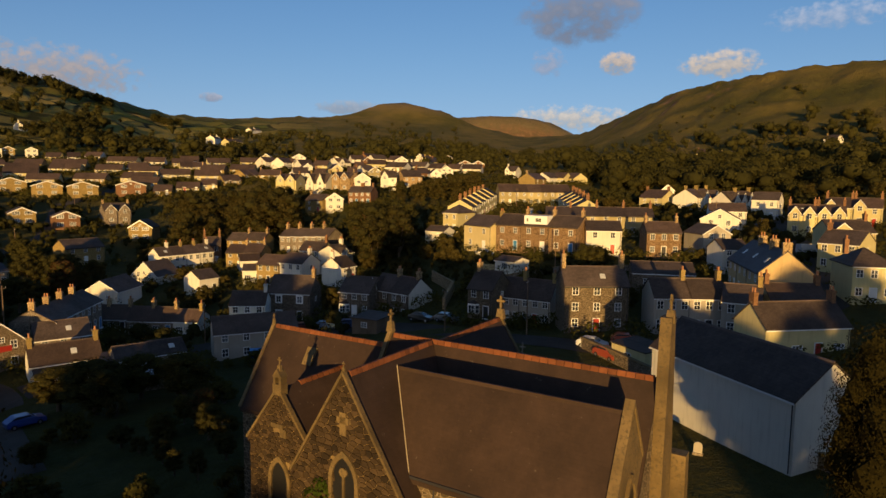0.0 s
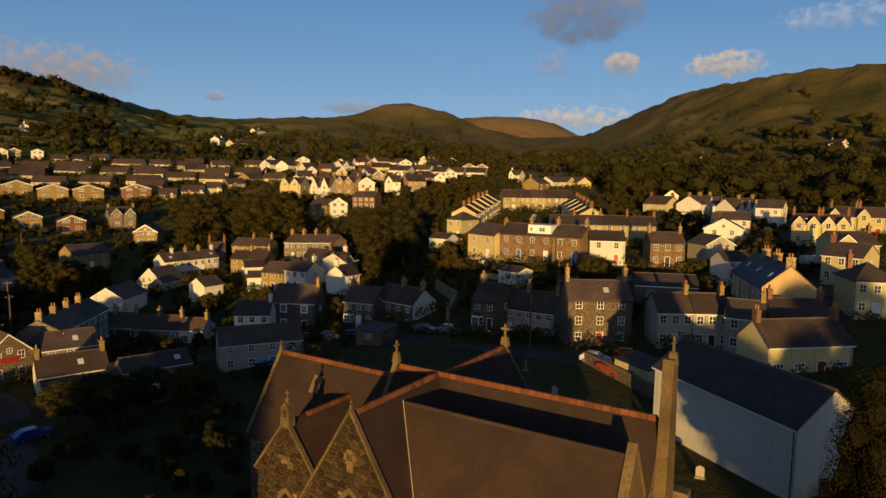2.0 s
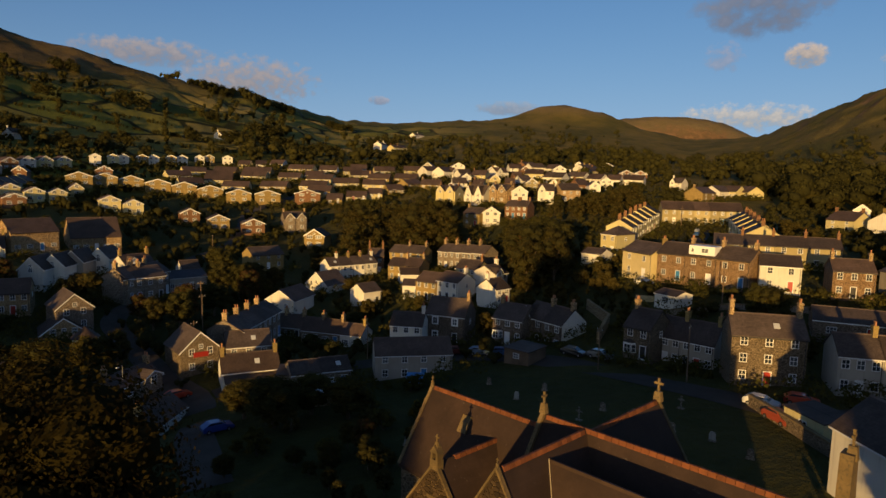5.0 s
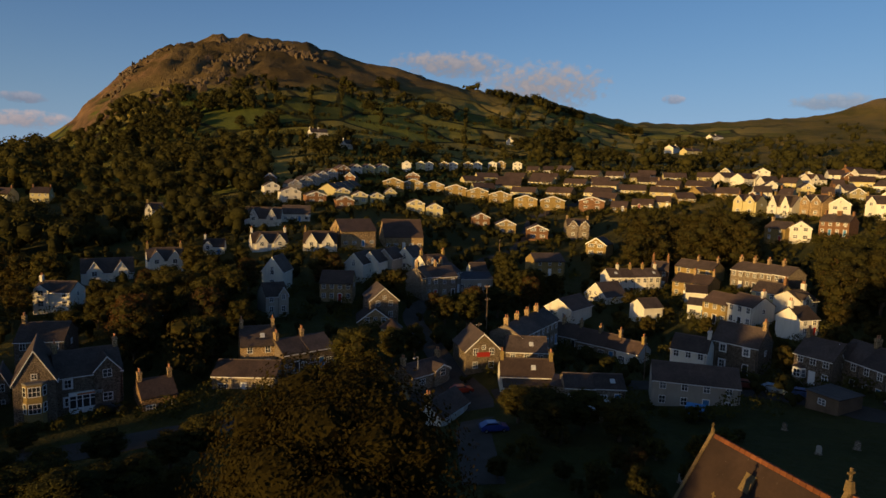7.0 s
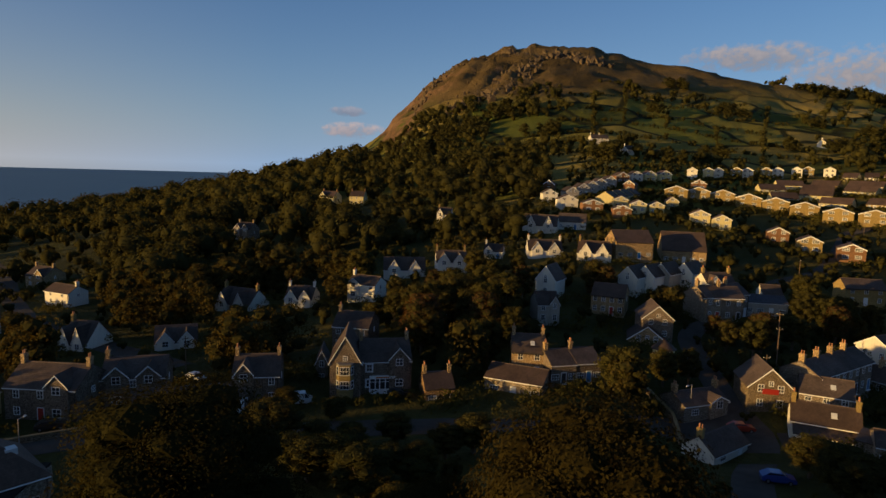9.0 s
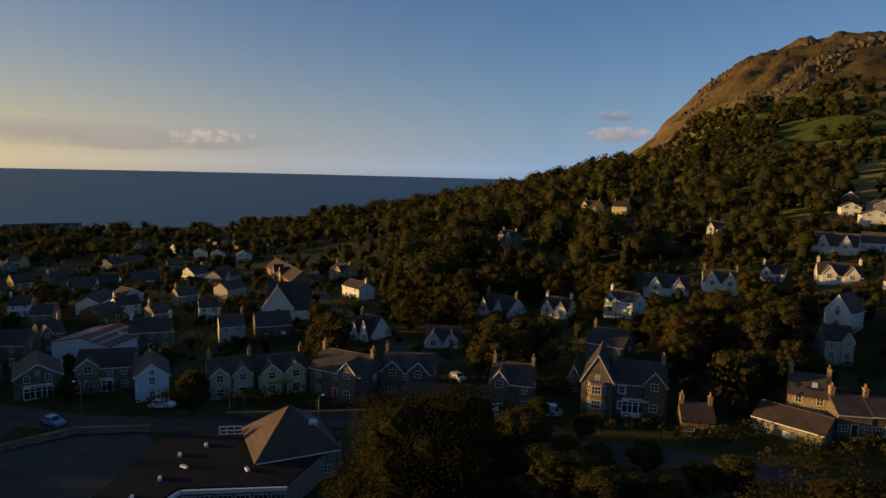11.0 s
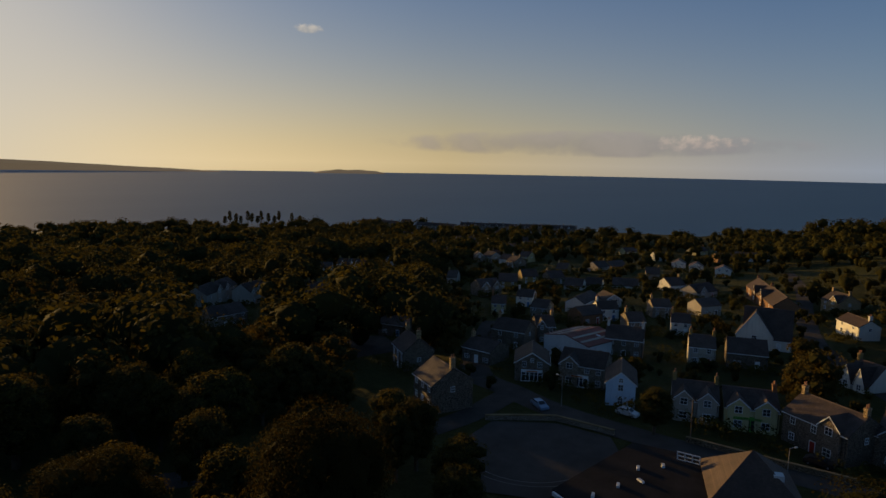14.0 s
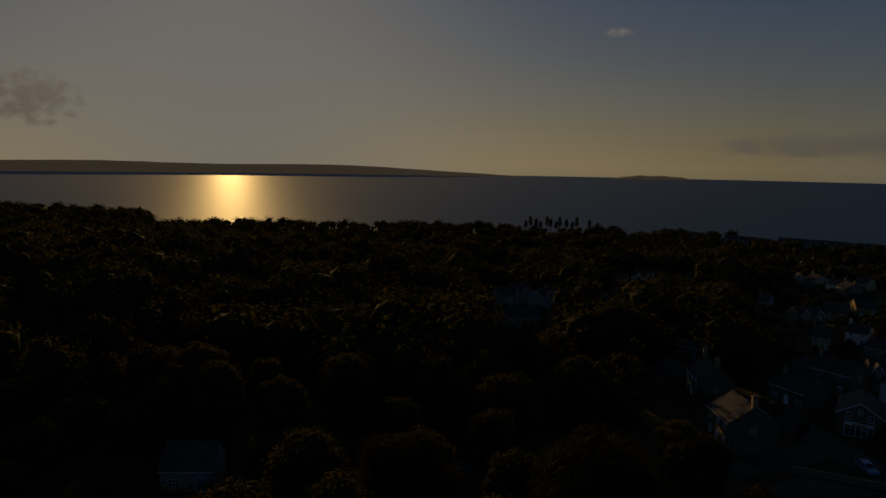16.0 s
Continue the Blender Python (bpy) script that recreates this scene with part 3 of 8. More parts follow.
# ---- houses ----
FOOT = []          # what stands on the land: x, y, radius
FRONTS = []        # house fronts to be kept in sight: x, y, half width, height
WORDS = {"white": "white-rendered", "cream": "cream-rendered", "creambuff": "buff-rendered", "buff": "buff brick", "brick": "red-brown brick", "peach": "pale yellow-rendered",
         "grey": "grey-rendered", "paleblue": "pale blue rendered", "stone": "brown rubble-stone", "ruststone": "rust-coloured rubble-stone", "darkstone": "dark stone",
         "greystone": "grey stone", "ochre": "ochre stone", "ochreplain": "ochre-rendered", "palesheet": "pale sheet-clad",
         "slate": "dark slate roof", "slateblue": "blue slate roof", "brown": "brown tiled roof", "redsheet": "red sheet roof"}


def lattice(xs, zs, solid, y0, y1):
    """A frame in one piece: the cells of a grid that are solid, from y0 (front) to y1."""
    nx, nz = len(xs), len(zs)
    v = [(x, y, z) for y in (y0, y1) for z in zs for x in xs]
    f = []

    def at(i, k, b):
        return b * nx * nz + k * nx + i
    for k in range(nz - 1):
        for i in range(nx - 1):
            if not solid(i, k):
                continue
            f.append((at(i, k, 0), at(i + 1, k, 0), at(i + 1, k + 1, 0), at(i, k + 1, 0)))
            for di, dk, a, b in ((-1, 0, (i, k), (i, k + 1)), (1, 0, (i + 1, k + 1), (i + 1, k)), (0, -1, (i + 1, k), (i, k)), (0, 1, (i, k + 1), (i + 1, k + 1))):
                p, q = i + di, k + dk
                if not (0 <= p < nx - 1 and 0 <= q < nz - 1 and solid(p, q)):
                    f.append((at(*a, 0), at(*b, 0), at(*b, 1), at(*a, 1)))
    used = sorted({i for q in f for i in q})
    back = {n: i for i, n in enumerate(used)}
    return [v[n] for n in used], [tuple(back[n] for n in q) for q in f]


def window_meshes(w, h, bars, far):
    """A framed window standing in the y = 0 plane and looking towards -y, with its pane."""
    t, b = (0.12, 0.05) if far else (0.08, 0.03)
    xs, zs = [-w / 2, -w / 2 + t], [0, t]
    for k in range(1, bars):
        x = -w / 2 + w * k / bars
        xs += [x - b, x + b]
    xs += [w / 2 - t, w / 2]
    zs += [h / 2 - b, h / 2 + b, h - t, h]
    v, f = lattice(xs, zs, lambda i, k: i % 2 == 0 or k % 2 == 0, -0.07, 0.02)
    pv = [(-w / 2 + 0.02, -0.02, 0.02), (w / 2 - 0.02, -0.02, 0.02), (w / 2 - 0.02, -0.02, h - 0.02), (-w / 2 + 0.02, -0.02, h - 0.02)]
    if far:
        n = len(v)
        return mesh_of("window", v + pv, f + [(n, n + 1, n + 2, n + 3)], "paint", "glass", slots=[0] * len(f) + [1]), None
    return mesh_of("window", v, f, "paint"), mesh_of("pane", pv, [(0, 1, 2, 3)], "glass")


WINDOWS = {}


def window(house, at, w=1.0, h=1.25, bars=2, far=False):
    key = (w, h, bars, far)
    if key not in WINDOWS:
        WINDOWS[key] = window_meshes(*key)
    frame_mesh, pane_mesh = WINDOWS[key]
    ob = part("window", frame_mesh, house, at)
    if pane_mesh:
        part("pane", pane_mesh, ob)
    return ob


DOORS = {}


def door(house, at, paint):
    if paint not in DOORS:
        leaf = Shape().box(-0.45, 0.45, -0.05, 0.02, 0.0, 2.0).box(-0.3, 0.3, -0.07, -0.05, 0.2, 0.9).box(-0.3, 0.3, -0.07, -0.05, 1.1, 1.8)
        surround = Shape().box(-0.56, -0.45, -0.08, 0.02, 0, 2.12).box(0.45, 0.56, -0.08, 0.02, 0, 2.12).box(-0.45, 0.45, -0.08, 0.02, 2.0, 2.12).box(-0.6, 0.6, -0.35, 0.02, -0.15, 0)
        DOORS[paint] = leaf.mesh("door", paint), surround.mesh("door_frame", "paint")
    ob = part("door", DOORS[paint][0], house, at)
    part("door_frame", DOORS[paint][1], ob)


POT = Shape().tube(0, 0, 0, 0.12, 0.14, 0.13).tube(0, 0, 0.12, 0.5, 0.11, 0.1).tube(0, 0, 0.5, 0.58, 0.13, 0.13).mesh("chimney_pot", "pot")
STACKS = {}


def chimney(house, x, top, wall, tall=1.5, far=False, along=0.55, across=0.9):
    """A stack with its cap and pots, astride the ridge."""
    key = (wall, tall, along, across)
    if key not in STACKS:
        s = Shape().box(-along / 2, along / 2, -across / 2, across / 2, -1.0, tall - 0.28)
        s.box(-along / 2 - 0.07, along / 2 + 0.07, -across / 2 - 0.07, across / 2 + 0.07, tall - 0.28, tall - 0.14)
        s.box(-along / 2 - 0.03, along / 2 + 0.03, -across / 2 - 0.03, across / 2 + 0.03, tall - 0.14, tall)
        STACKS[key] = s.mesh("chimney", wall)
    ob = part("chimney", STACKS[key], house, Matrix.Translation((x, 0, top)))
    for y in ((-0.22, 0.22) if not far else ()):
        part("chimney_pot", POT, ob, Matrix.Translation((0, y, tall)))


def roof_outline(half, eave, top, over, thick=0.16):
    slope = (top - eave) / half
    low = eave - slope * over
    return [(-half - over, low - thick), (0, top - thick), (half + over, low - thick), (half + over, low), (0, top), (-half - over, low)]


def cross_gable(house, x, wide, depth, eave, top, back, wall, roof, far, glazed=True, out_by=0.5):
    """A gable standing forward of the front wall (which is at y = -depth / 2), its roof running back into the main one."""
    y0 = -depth / 2 - out_by
    w = Shape().prism([(x - wide / 2, -2.5), (x + wide / 2, -2.5), (x + wide / 2, eave), (x, top - 0.16), (x - wide / 2, eave)], y0, -depth / 2 + 0.05, axis=1)
    g = part("gable", w.mesh("gable", wall), house)
    o = [(x + a, b) for a, b in roof_outline(wide / 2, eave, top, 0.18, 0.14)]
    part("gable_roof", Shape().prism(o, y0 - 0.2, back, axis=1).mesh("gable_roof", roof), house)
    edge = Shape()
    for s in (-1, 1):
        hx, sl = wide / 2 + 0.2, (top - eave) / (wide / 2)
        edge.add([(x, y0 - 0.22, top - 0.02), (x + s * hx, y0 - 0.22, eave - sl * 0.2 - 0.02), (x + s * hx, y0 - 0.22, eave - sl * 0.2 - 0.26), (x, y0 - 0.22, top - 0.26),
                  (x, y0 - 0.2, top - 0.02), (x + s * hx, y0 - 0.2, eave - sl * 0.2 - 0.02), (x + s * hx, y0 - 0.2, eave - sl * 0.2 - 0.26), (x, y0 - 0.2, top - 0.26)],
                 [(0, 1, 2, 3), (7, 6, 5, 4), (0, 4, 5, 1), (3, 2, 6, 7), (1, 5, 6, 2)])
    part("bargeboard", edge.mesh("bargeboard", "paint"), house)
    if glazed:
        window(house, pose(x, y0, eave - 1.35), min(1.3, wide * 0.42), 1.3, 2, far)
        if eave > 4:
            window(house, pose(x, y0, 0.9), min(1.4, wide * 0.45), 1.35, 2, far)


def bay(house, x, y, wall, far):
    """A three-sided bay with its own little roof."""
    o = [(-1.1, 0.1), (-0.65, -0.75), (0.65, -0.75), (1.1, 0.1)]
    b = part("bay", Shape().prism([(x + a, y + b) for a, b in o], -1.0, 0.8, axis=2).mesh("bay", wall), house)
    part("bay_head", Shape().prism([(x + a, y + b) for a, b in o], 2.2, 2.45, axis=2).mesh("bay_head", "paint"), b)
    part("bay_roof", Shape().add([(x - 1.2, y, 2.45), (x - 0.72, y - 0.85, 2.45), (x + 0.72, y - 0.85, 2.45), (x + 1.2, y, 2.45), (x, y, 3.0)], [(0, 1, 4), (1, 2, 4), (2, 3, 4)]).mesh("bay_roof", "slate"), b)
    window(b, pose(x, y - 0.73, 0.82), 1.2, 1.38, 2, far)
    for s in (-1, 1):
        window(b, pose(x + s * 0.875, y - 0.32, 0.82, 0, 0, s * 62), 0.85, 1.38, 1, far)


def shopfront(h, e, half, gable_front, extra):
    """A glazed shop window with its fascia board, on the front."""
    at = pose(-e, 0, 0, 0, 0, -90) if gable_front else pose(-e * 0.15, -half, 0)
    if "pub" in extra:
        part("sign", Shape().box(-1.3, 1.3, -0.09, 0.02, 3.0, 3.9).mesh("sign", "red_paint"), h, at, "dark red painted sign board")
        return
    trim = "green_paint" if "greenshop" in extra else "paint"
    s = part("shopfront", Shape().box(-2.3, 2.3, -0.5, 0.05, 2.35, 2.85).mesh("shopfront", trim), h, at, "shop window under a painted fascia")
    for x in (-2.25, -1.3, -0.5, 0.5, 1.3, 2.25):
        part("pilaster", Shape().box(x - 0.08, x + 0.08, -0.45, 0.0, -0.3, 2.35).mesh("pilaster", trim), s)
    part("shop_glass", Shape().box(-2.2, 2.2, -0.4, -0.34, 0.5, 2.3).mesh("shop_glass", "glass"), s)
    if trim == "paint":
        part("sign", Shape().box(-1.2, 1.2, -0.54, -0.5, 2.48, 2.72).mesh("sign", "orange_paint"), s, label="plain orange sign bar")
    part("transom", Shape().box(-2.2, 2.2, -0.43, -0.36, 1.75, 1.83).mesh("transom", trim), s)
    part("stall_riser", Shape().box(-2.2, 2.2, -0.44, 0.0, -0.4, 0.5).mesh("stall_riser", trim), s)


def house(x, y, turn, long, deep, eave, top, wall, roof, cols=2, storeys=2, stacks="", extra="", kind="house", ends=False, gable_front=False, group="", seed=0, base=None):
    """One house: its ridge along local x, its front towards local -y. stacks: l, m, r along the ridge."""
    rng = random.Random(seed + int(x * 7 + y * 13))
    far = math.hypot(x, y) > 225
    storeys = 1 if eave < 3.6 else storeys
    z = old_ground(x, y) if base is None else base
    h = new(kind)
    h.matrix_world = pose(x, y, z, 0, 0, turn)
    FOOT.append((x, y, math.hypot(long, deep) / 2))
    FRONTS.append((x, y, max(long, deep) / 2, z + 0.45 * eave))
    half, hip = deep / 2, "hip" in extra
    e = long / 2
    if hip:
        run = min(half, e) * 0.98
        body = Shape().box(-e, e, -half, half, -2.5, eave)
        o, lo = 0.3, eave - 0.3 * (top - eave) / half
        v = [(-e - o, -half - o, lo), (e + o, -half - o, lo), (e + o, half + o, lo), (-e - o, half + o, lo), (-e + run, 0, top), (e - run, 0, top)]
        cover = Shape().add(v + [(a, b, c - 0.16) for a, b, c in v[:4]], [(0, 1, 5, 4), (1, 2, 5), (2, 3, 4, 5), (3, 0, 4), (7, 6, 1, 0)[::1], (9, 8, 7, 6)][:4] + [(6, 7, 8, 9)[::-1], (0, 6, 7, 1), (1, 7, 8, 2), (2, 8, 9, 3), (3, 9, 6, 0)])
        ridge_from, ridge_to = -e + run, e - run
    else:
        body = Shape().prism([(-half, -2.5), (half, -2.5), (half, eave), (0, top - 0.17), (-half, eave)], -e, e, axis=0)
        cover = Shape().prism(roof_outline(half, eave, top, 0.28), -e - 0.12, e + 0.12, axis=0)
        ridge_from, ridge_to = -e - 0.12, e + 0.12
    part("wall", body.mesh("wall", wall), h)
    part("roof", cover.mesh("roof", roof), h)
    if ridge_to > ridge_from + 0.3 and math.hypot(x, y) < 300:
        part("ridge_tiles", Shape().prism([(-0.16, top - 0.1), (0.16, top - 0.1), (0.06, top + 0.06), (-0.06, top + 0.06)], ridge_from, ridge_to, axis=0).mesh("ridge_tiles", "ridge"), h)
    if not far:
        sl = (top - eave) / half
        g = Shape()
        for s in (-1,):
            yy = s * (half + 0.3)
            g.box(-e - 0.1, e + 0.1, yy - 0.06, yy + 0.06, eave - sl * 0.28 - 0.24, eave - sl * 0.28 - 0.1)
        part("gutter", g.mesh("gutter", "paint" if wall in ("white", "cream", "grey", "greystone", "darkstone") else "dark_paint"), h)
        part("downpipe", Shape().tube(e - 0.25, -half - 0.07, -1.5, eave - 0.3, 0.045, sides=6).mesh("downpipe", "dark_paint"), h)
    brick_stack = "white" if "whitechim" in extra or (wall == "white" and rng.random() < 0.4) else ("brick" if "tallred" in extra or wall in ("brick", "cream", "creambuff") else ("ochre" if wall in ("greystone", "darkstone", "stone", "buff", "ochre", "ochreplain", "ruststone") else "buff"))
    for c, cx in (("l", -e + 0.35), ("m", 0.0), ("r", e - 0.35)):
        if c in stacks:
            chimney(h, cx, top - 0.1, brick_stack, 2.0 if "tall" in extra else 1.35, far, 0.6, 1.3 if "skylight" in extra else 0.95)
    level = eave / max(1, storeys) if storeys > 1 else eave
    front = [c for c in range(cols)]
    doors = 0 if "barn" in extra or "hall" in extra or math.hypot(x, y) > 330 else 1
    skip = ["gable1" in extra, "gables2" in extra]
    if gable_front:
        # openings in the end at -x
        n = 2 if deep > 6 else 1
        for k in range(2 if eave > 3 else 1):
            for c in range(n):
                yy = (c - (n - 1) / 2) * deep / 2.2
                window(h, pose(-e, -yy, 0.8 + 2.55 * k, 0, 0, -90), (2.3 if k else 1.9) if (deep > 7.5 and wall in ("buff", "brick", "cream")) else 1.5 if far else 1.0, 1.3, 3 if deep > 7.5 else 2, far)
        if top > 6.5 and deep > 5:
            window(h, pose(-e, 0, eave + 0.1, 0, 0, -90), 0.8, 0.9, 2, far)
        if "bay2" in extra:
            o = [(-1.5, 0.1), (-0.95, -0.95), (0.95, -0.95), (1.5, 0.1)]
            turned = pose(-e, 0, 0, 0, 0, -90)
            by = part("bay", Shape().prism(o, -1.5, 5.0, axis=2).mesh("bay", "buff"), h, turned, "two-storey canted bay with white windows")
            part("bay_roof", Shape().prism([(a * 1.1, b * 1.1) for a, b in o], 5.0, 5.25, axis=2).mesh("bay_roof", "lead"), by)
            for zz in (0.7, 3.2):
                window(by, pose(0, -0.96, zz), 1.6, 1.5, 3, far)
                for s in (-1, 1):
                    window(by, pose(s * 1.235, -0.44, zz, 0, 0, s * 62), 0.9, 1.5, 1, far)
        edge, board = Shape(), 0.38 if far else 0.24
        for s in (-1, 1):
            sl, hy = (top - eave) / half, half + 0.28
            edge.add([(-e - 0.15, 0, top + 0.01), (-e - 0.15, s * hy, eave - sl * 0.28 + 0.01), (-e - 0.15, s * hy, eave - sl * 0.28 - board), (-e - 0.15, 0, top - board),
                      (-e - 0.12, 0, top + 0.01), (-e - 0.12, s * hy, eave - sl * 0.28 + 0.01), (-e - 0.12, s * hy, eave - sl * 0.28 - board), (-e - 0.12, 0, top - board)],
                     [(0, 1, 2, 3), (7, 6, 5, 4), (0, 4, 5, 1), (3, 2, 6, 7), (1, 5, 6, 2)])
        part("bargeboard", edge.mesh("bargeboard", "paint"), h)
    elif cols:
        gx = []
        if "gables2" in extra:
            gx = [-e * 0.5, e * 0.5]
        elif "gable1" in extra:
            gx = [e * 0.5 if "gableR" in extra or rng.random() < 0.5 and "gableL" not in extra else -e * 0.5]
        gw = long * 0.75 if "broad" in extra else min(long * 0.4, 3.6)
        for q in gx:
            cross_gable(h, q, gw, deep, min(eave + 0.4, top - 1.2), top - 0.35, -0.1, wall, roof, far)
        for c in range(cols):
            cx = -e + long * (c + 0.5) / cols
            if any(abs(cx - q) < gw / 2 + 0.55 for q in gx):
                continue
            for k in range(storeys):
                base = 0.85 + k * level
                if base + 1.3 > eave:
                    base = eave - 1.45
                if k == 0 and doors and c == cols // 2 and cols > 1:
                    door(h, pose(cx, -half, 0.1), rng.choice(("paint", "dark_paint", "paint", "red_paint", "blue_paint")))
                    continue
                if k == 0 and "bay" in extra and c == 0:
                    bay(h, cx, -half, wall, far)
                    continue
                if "quoin" in extra:
                    part("surround", Shape().box(cx - 0.72, cx + 0.72, -half - 0.035, -half + 0.02, base - 0.2, base + 1.5).mesh("surround", "paint"), h, label="white painted stone window surround")
                window(h, pose(cx, -half - (0.035 if "quoin" in extra else 0), base), 1.0 if storeys > 1 else 1.5, 1.3 if storeys > 1 else 1.1, 2 if storeys > 1 else 3, far)
        if gx and all(abs(0 - q) > gw / 2 + 0.6 for q in gx) and cols == 2 and not far:
            door(h, pose(0, -half, 0.1), "dark_paint")
    if "dormer" in extra:
        d = part("dormer", Shape().box(-long * 0.42, long * 0.42, -half - 0.05, -0.4, eave + 0.15, top - 0.15).mesh("dormer", "paint"), h, label="white flat-roofed box dormer")
        window(d, pose(long * 0.1, -half - 0.05, eave + 0.65), 1.5, 0.9, 2, far)
        window(d, pose(-long * 0.3, -half - 0.05, eave + 0.65), 0.6, 0.8, 1, far)
    if "skylight" in extra or (not far and rng.random() < 0.07 and not gable_front and "gable" not in extra):
        sl = (top - eave) / half
        k = 0.55
        roof_window = Shape().box(-0.4, 0.4, -0.5, 0.5, -0.03, 0.07).mesh("roof_window", "palesheet")
        part("roof_window", roof_window, h, pose(long * 0.12, -half * k, top - sl * half * k, math.degrees(math.atan(sl)), 0, 0))
    if "shop" in extra or "pub" in extra:
        shopfront(h, e, half, gable_front, extra)
    if "hall" in extra:
        sl = (top - eave) / half
        for k in (0.35, 0.7):
            for s in (-1, 1):
                strip = Shape().box(-e, e, -half * 0.055, half * 0.055, 0.0, 0.05).mesh("roof_strip", "grey")
                part("roof_strip", strip, h, pose(0, s * half * k, top - sl * half * k + 0.03, -s * math.degrees(math.atan(sl)), 0, 0), "pale translucent roof sheet")
    if "lean" in extra:
        lt = Shape().prism([(-half - 2.2, -2.0), (-half, -2.0), (-half, 2.6), (-half - 2.2, 1.9)], -e * 0.9, e, axis=0)
        ln = part("lean_to", lt.mesh("lean_to", wall), h)
        part("lean_to_roof", Shape().prism([(-half - 2.4, 1.88), (-half, 2.66), (-half, 2.8), (-half - 2.4, 2.02)], -e * 0.95, e + 0.1, axis=0).mesh("lean_to_roof", roof), ln)
        for k in range(3):
            window(ln, pose(-e * 0.6 + k * e * 0.6, -half - 2.2, 0.6), 1.1, 1.0, 2, far)
    if "whitegable" in extra and "gable1" not in extra:
        part("gable_render", Shape().prism([(-half + 0.02, -2.4), (half - 0.02, -2.4), (half - 0.02, eave), (0, top - 0.2), (-half + 0.02, eave)], e, e + 0.05, axis=0).mesh("gable_render", "white"), h, label="whitewashed gable end wall")
    if ends or "whitend" in extra:
        window(h, pose(e, 0, level + 0.7 if storeys > 1 else 1.0, 0, 0, 90), 0.9, 1.1, 2, far)
    text = f"{WORDS[wall]} {'cottage' if eave < 4 else 'house'} with a {WORDS[roof]}"
    if "gables2" in extra:
        text += " and paired front gables"
    elif "gable1" in extra:
        text += " and a front gable"
    elif stacks.strip("-"):
        text += " and chimneys"
    tagged(h, text, "house", group)
    return h


def terrace(x, y, turn, long, deep, eave, top, wall, roof, n, cols=2, storeys=2, stacks="", extra="", base=None):
    """n houses side by side along local x."""
    made = []
    for i in range(n):
        u = (i + 0.5) / n - 0.5
        cx, cy = x + math.cos(radians(turn)) * u * long, y + math.sin(radians(turn)) * u * long
        own = extra if "dormer" not in extra and "gableL" not in extra or i == (1 if "dormer" in extra else 0) else ("whitegable" if "whitegable" in extra else "")
        made.append(house(cx, cy, turn, long / n - 0.03, deep, eave, top, wall, roof, cols, storeys, stacks, own, "terraced_house", group="row of terraced houses", seed=i, base=base if base is not None else (None if "step" in extra else 0.65 * old_ground(x, y) + 0.35 * old_ground(cx, cy))))
    return made


house(24.7, 96.9, 0, 9.7, 6.8, 7.3, 9.7, "stone", "slate", 3, 3, "lr", "tall_stone", ends=True, base=4.6)
house(9.8, 106.9, 326, 4.7, 6.8, 5.1, 7.7, "stone", "slate", 2, 2, "l", "bay", ends=True, base=4.4)
terrace(16.3, 107.0, 328, 10.6, 5.8, 4.8, 7.6, "grey", "slate", 2, 3, 2, "r", "", base=3.2)
house(-13.5, 120.8, 340, 6.3, 6.9, 4.8, 7.2, "darkstone", "slate", 3, 2, "l", "bay", ends=True, base=1.6)
terrace(-6.0, 120.2, 319, 10.0, 6.5, 5.3, 7.8, "darkstone", "slate", 2, 2, 2, "r", "gable1,gableL,bay,whitegable", base=1.3)
house(-27.1, 124.0, 351, 8.4, 6.5, 5.8, 8.7, "darkstone", "slate", 2, 2, "r", "quoin,wide", ends=True, base=-0.2)
house(-33.9, 117.0, 5, 6.3, 6.5, 4.8, 6.8, "white", "slate", 3, 2, "r", "", ends=True, base=-0.3)
house(-29.3, 102.7, 23, 13.0, 7.3, 4.7, 6.7, "grey", "brown", 4, 2, "", "one", ends=True, base=-1.5)
terrace(-66.8, 130.9, 0, 8.8, 4.9, 2.9, 5.2, "greystone", "brown", 2, 2, 2, "r", "", base=-4.3)
terrace(-56.5, 128.4, 356, 9.5, 4.9, 3.1, 5.4, "greystone", "brown", 2, 2, 2, "r", "", base=-4.3)
house(-48.0, 125.1, 354, 5.0, 5.5, 3.2, 5.0, "white", "brown", 2, 2, "r", "", ends=True, base=-3.7)
terrace(-67.1, 113.2, 97, 19.9, 7.0, 5.4, 7.4, "greystone", "slate", 4, 2, 2, "l", "", base=-2.0)
house(-69.4, 98.6, 143, 8.8, 7.0, 4.3, 7.5, "stone", "slate", extra="pub", gable_front=True, base=-2.7)
house(-62.0, 104.6, 38, 8.0, 6.0, 4.2, 6.4, "greystone", "slate", 3, 2, "", "", base=-2.9)
house(-56.0, 95.0, 38, 9.4, 5.6, 3.4, 5.7, "white", "brown", 3, 1, "lr", "lean", base=-3.4)
terrace(-43.1, 94.6, 36, 9.7, 6.0, 3.2, 4.6, "greystone", "slate", 2, 2, 1, "", "")
house(-61.9, 78.3, 99, 9.4, 5.3, 2.3, 4.3, "white", "slate", 2, 1, "l", "", base=-5.7)
house(-73.5, 86.5, 84, 9.5, 6.1, 2.8, 4.3, "greystone", "slate", 2, 2, "lr", "gable1", ends=True, base=-4.2)
house(-101.7, 103.0, 137, 8.9, 8.0, 3.7, 6.7, "ochre", "slate", extra="", gable_front=True, base=-2.7)
house(-102.9, 106.1, 146, 9.0, 6.6, 4.8, 7.6, "darkstone", "slate", extra="", gable_front=True)
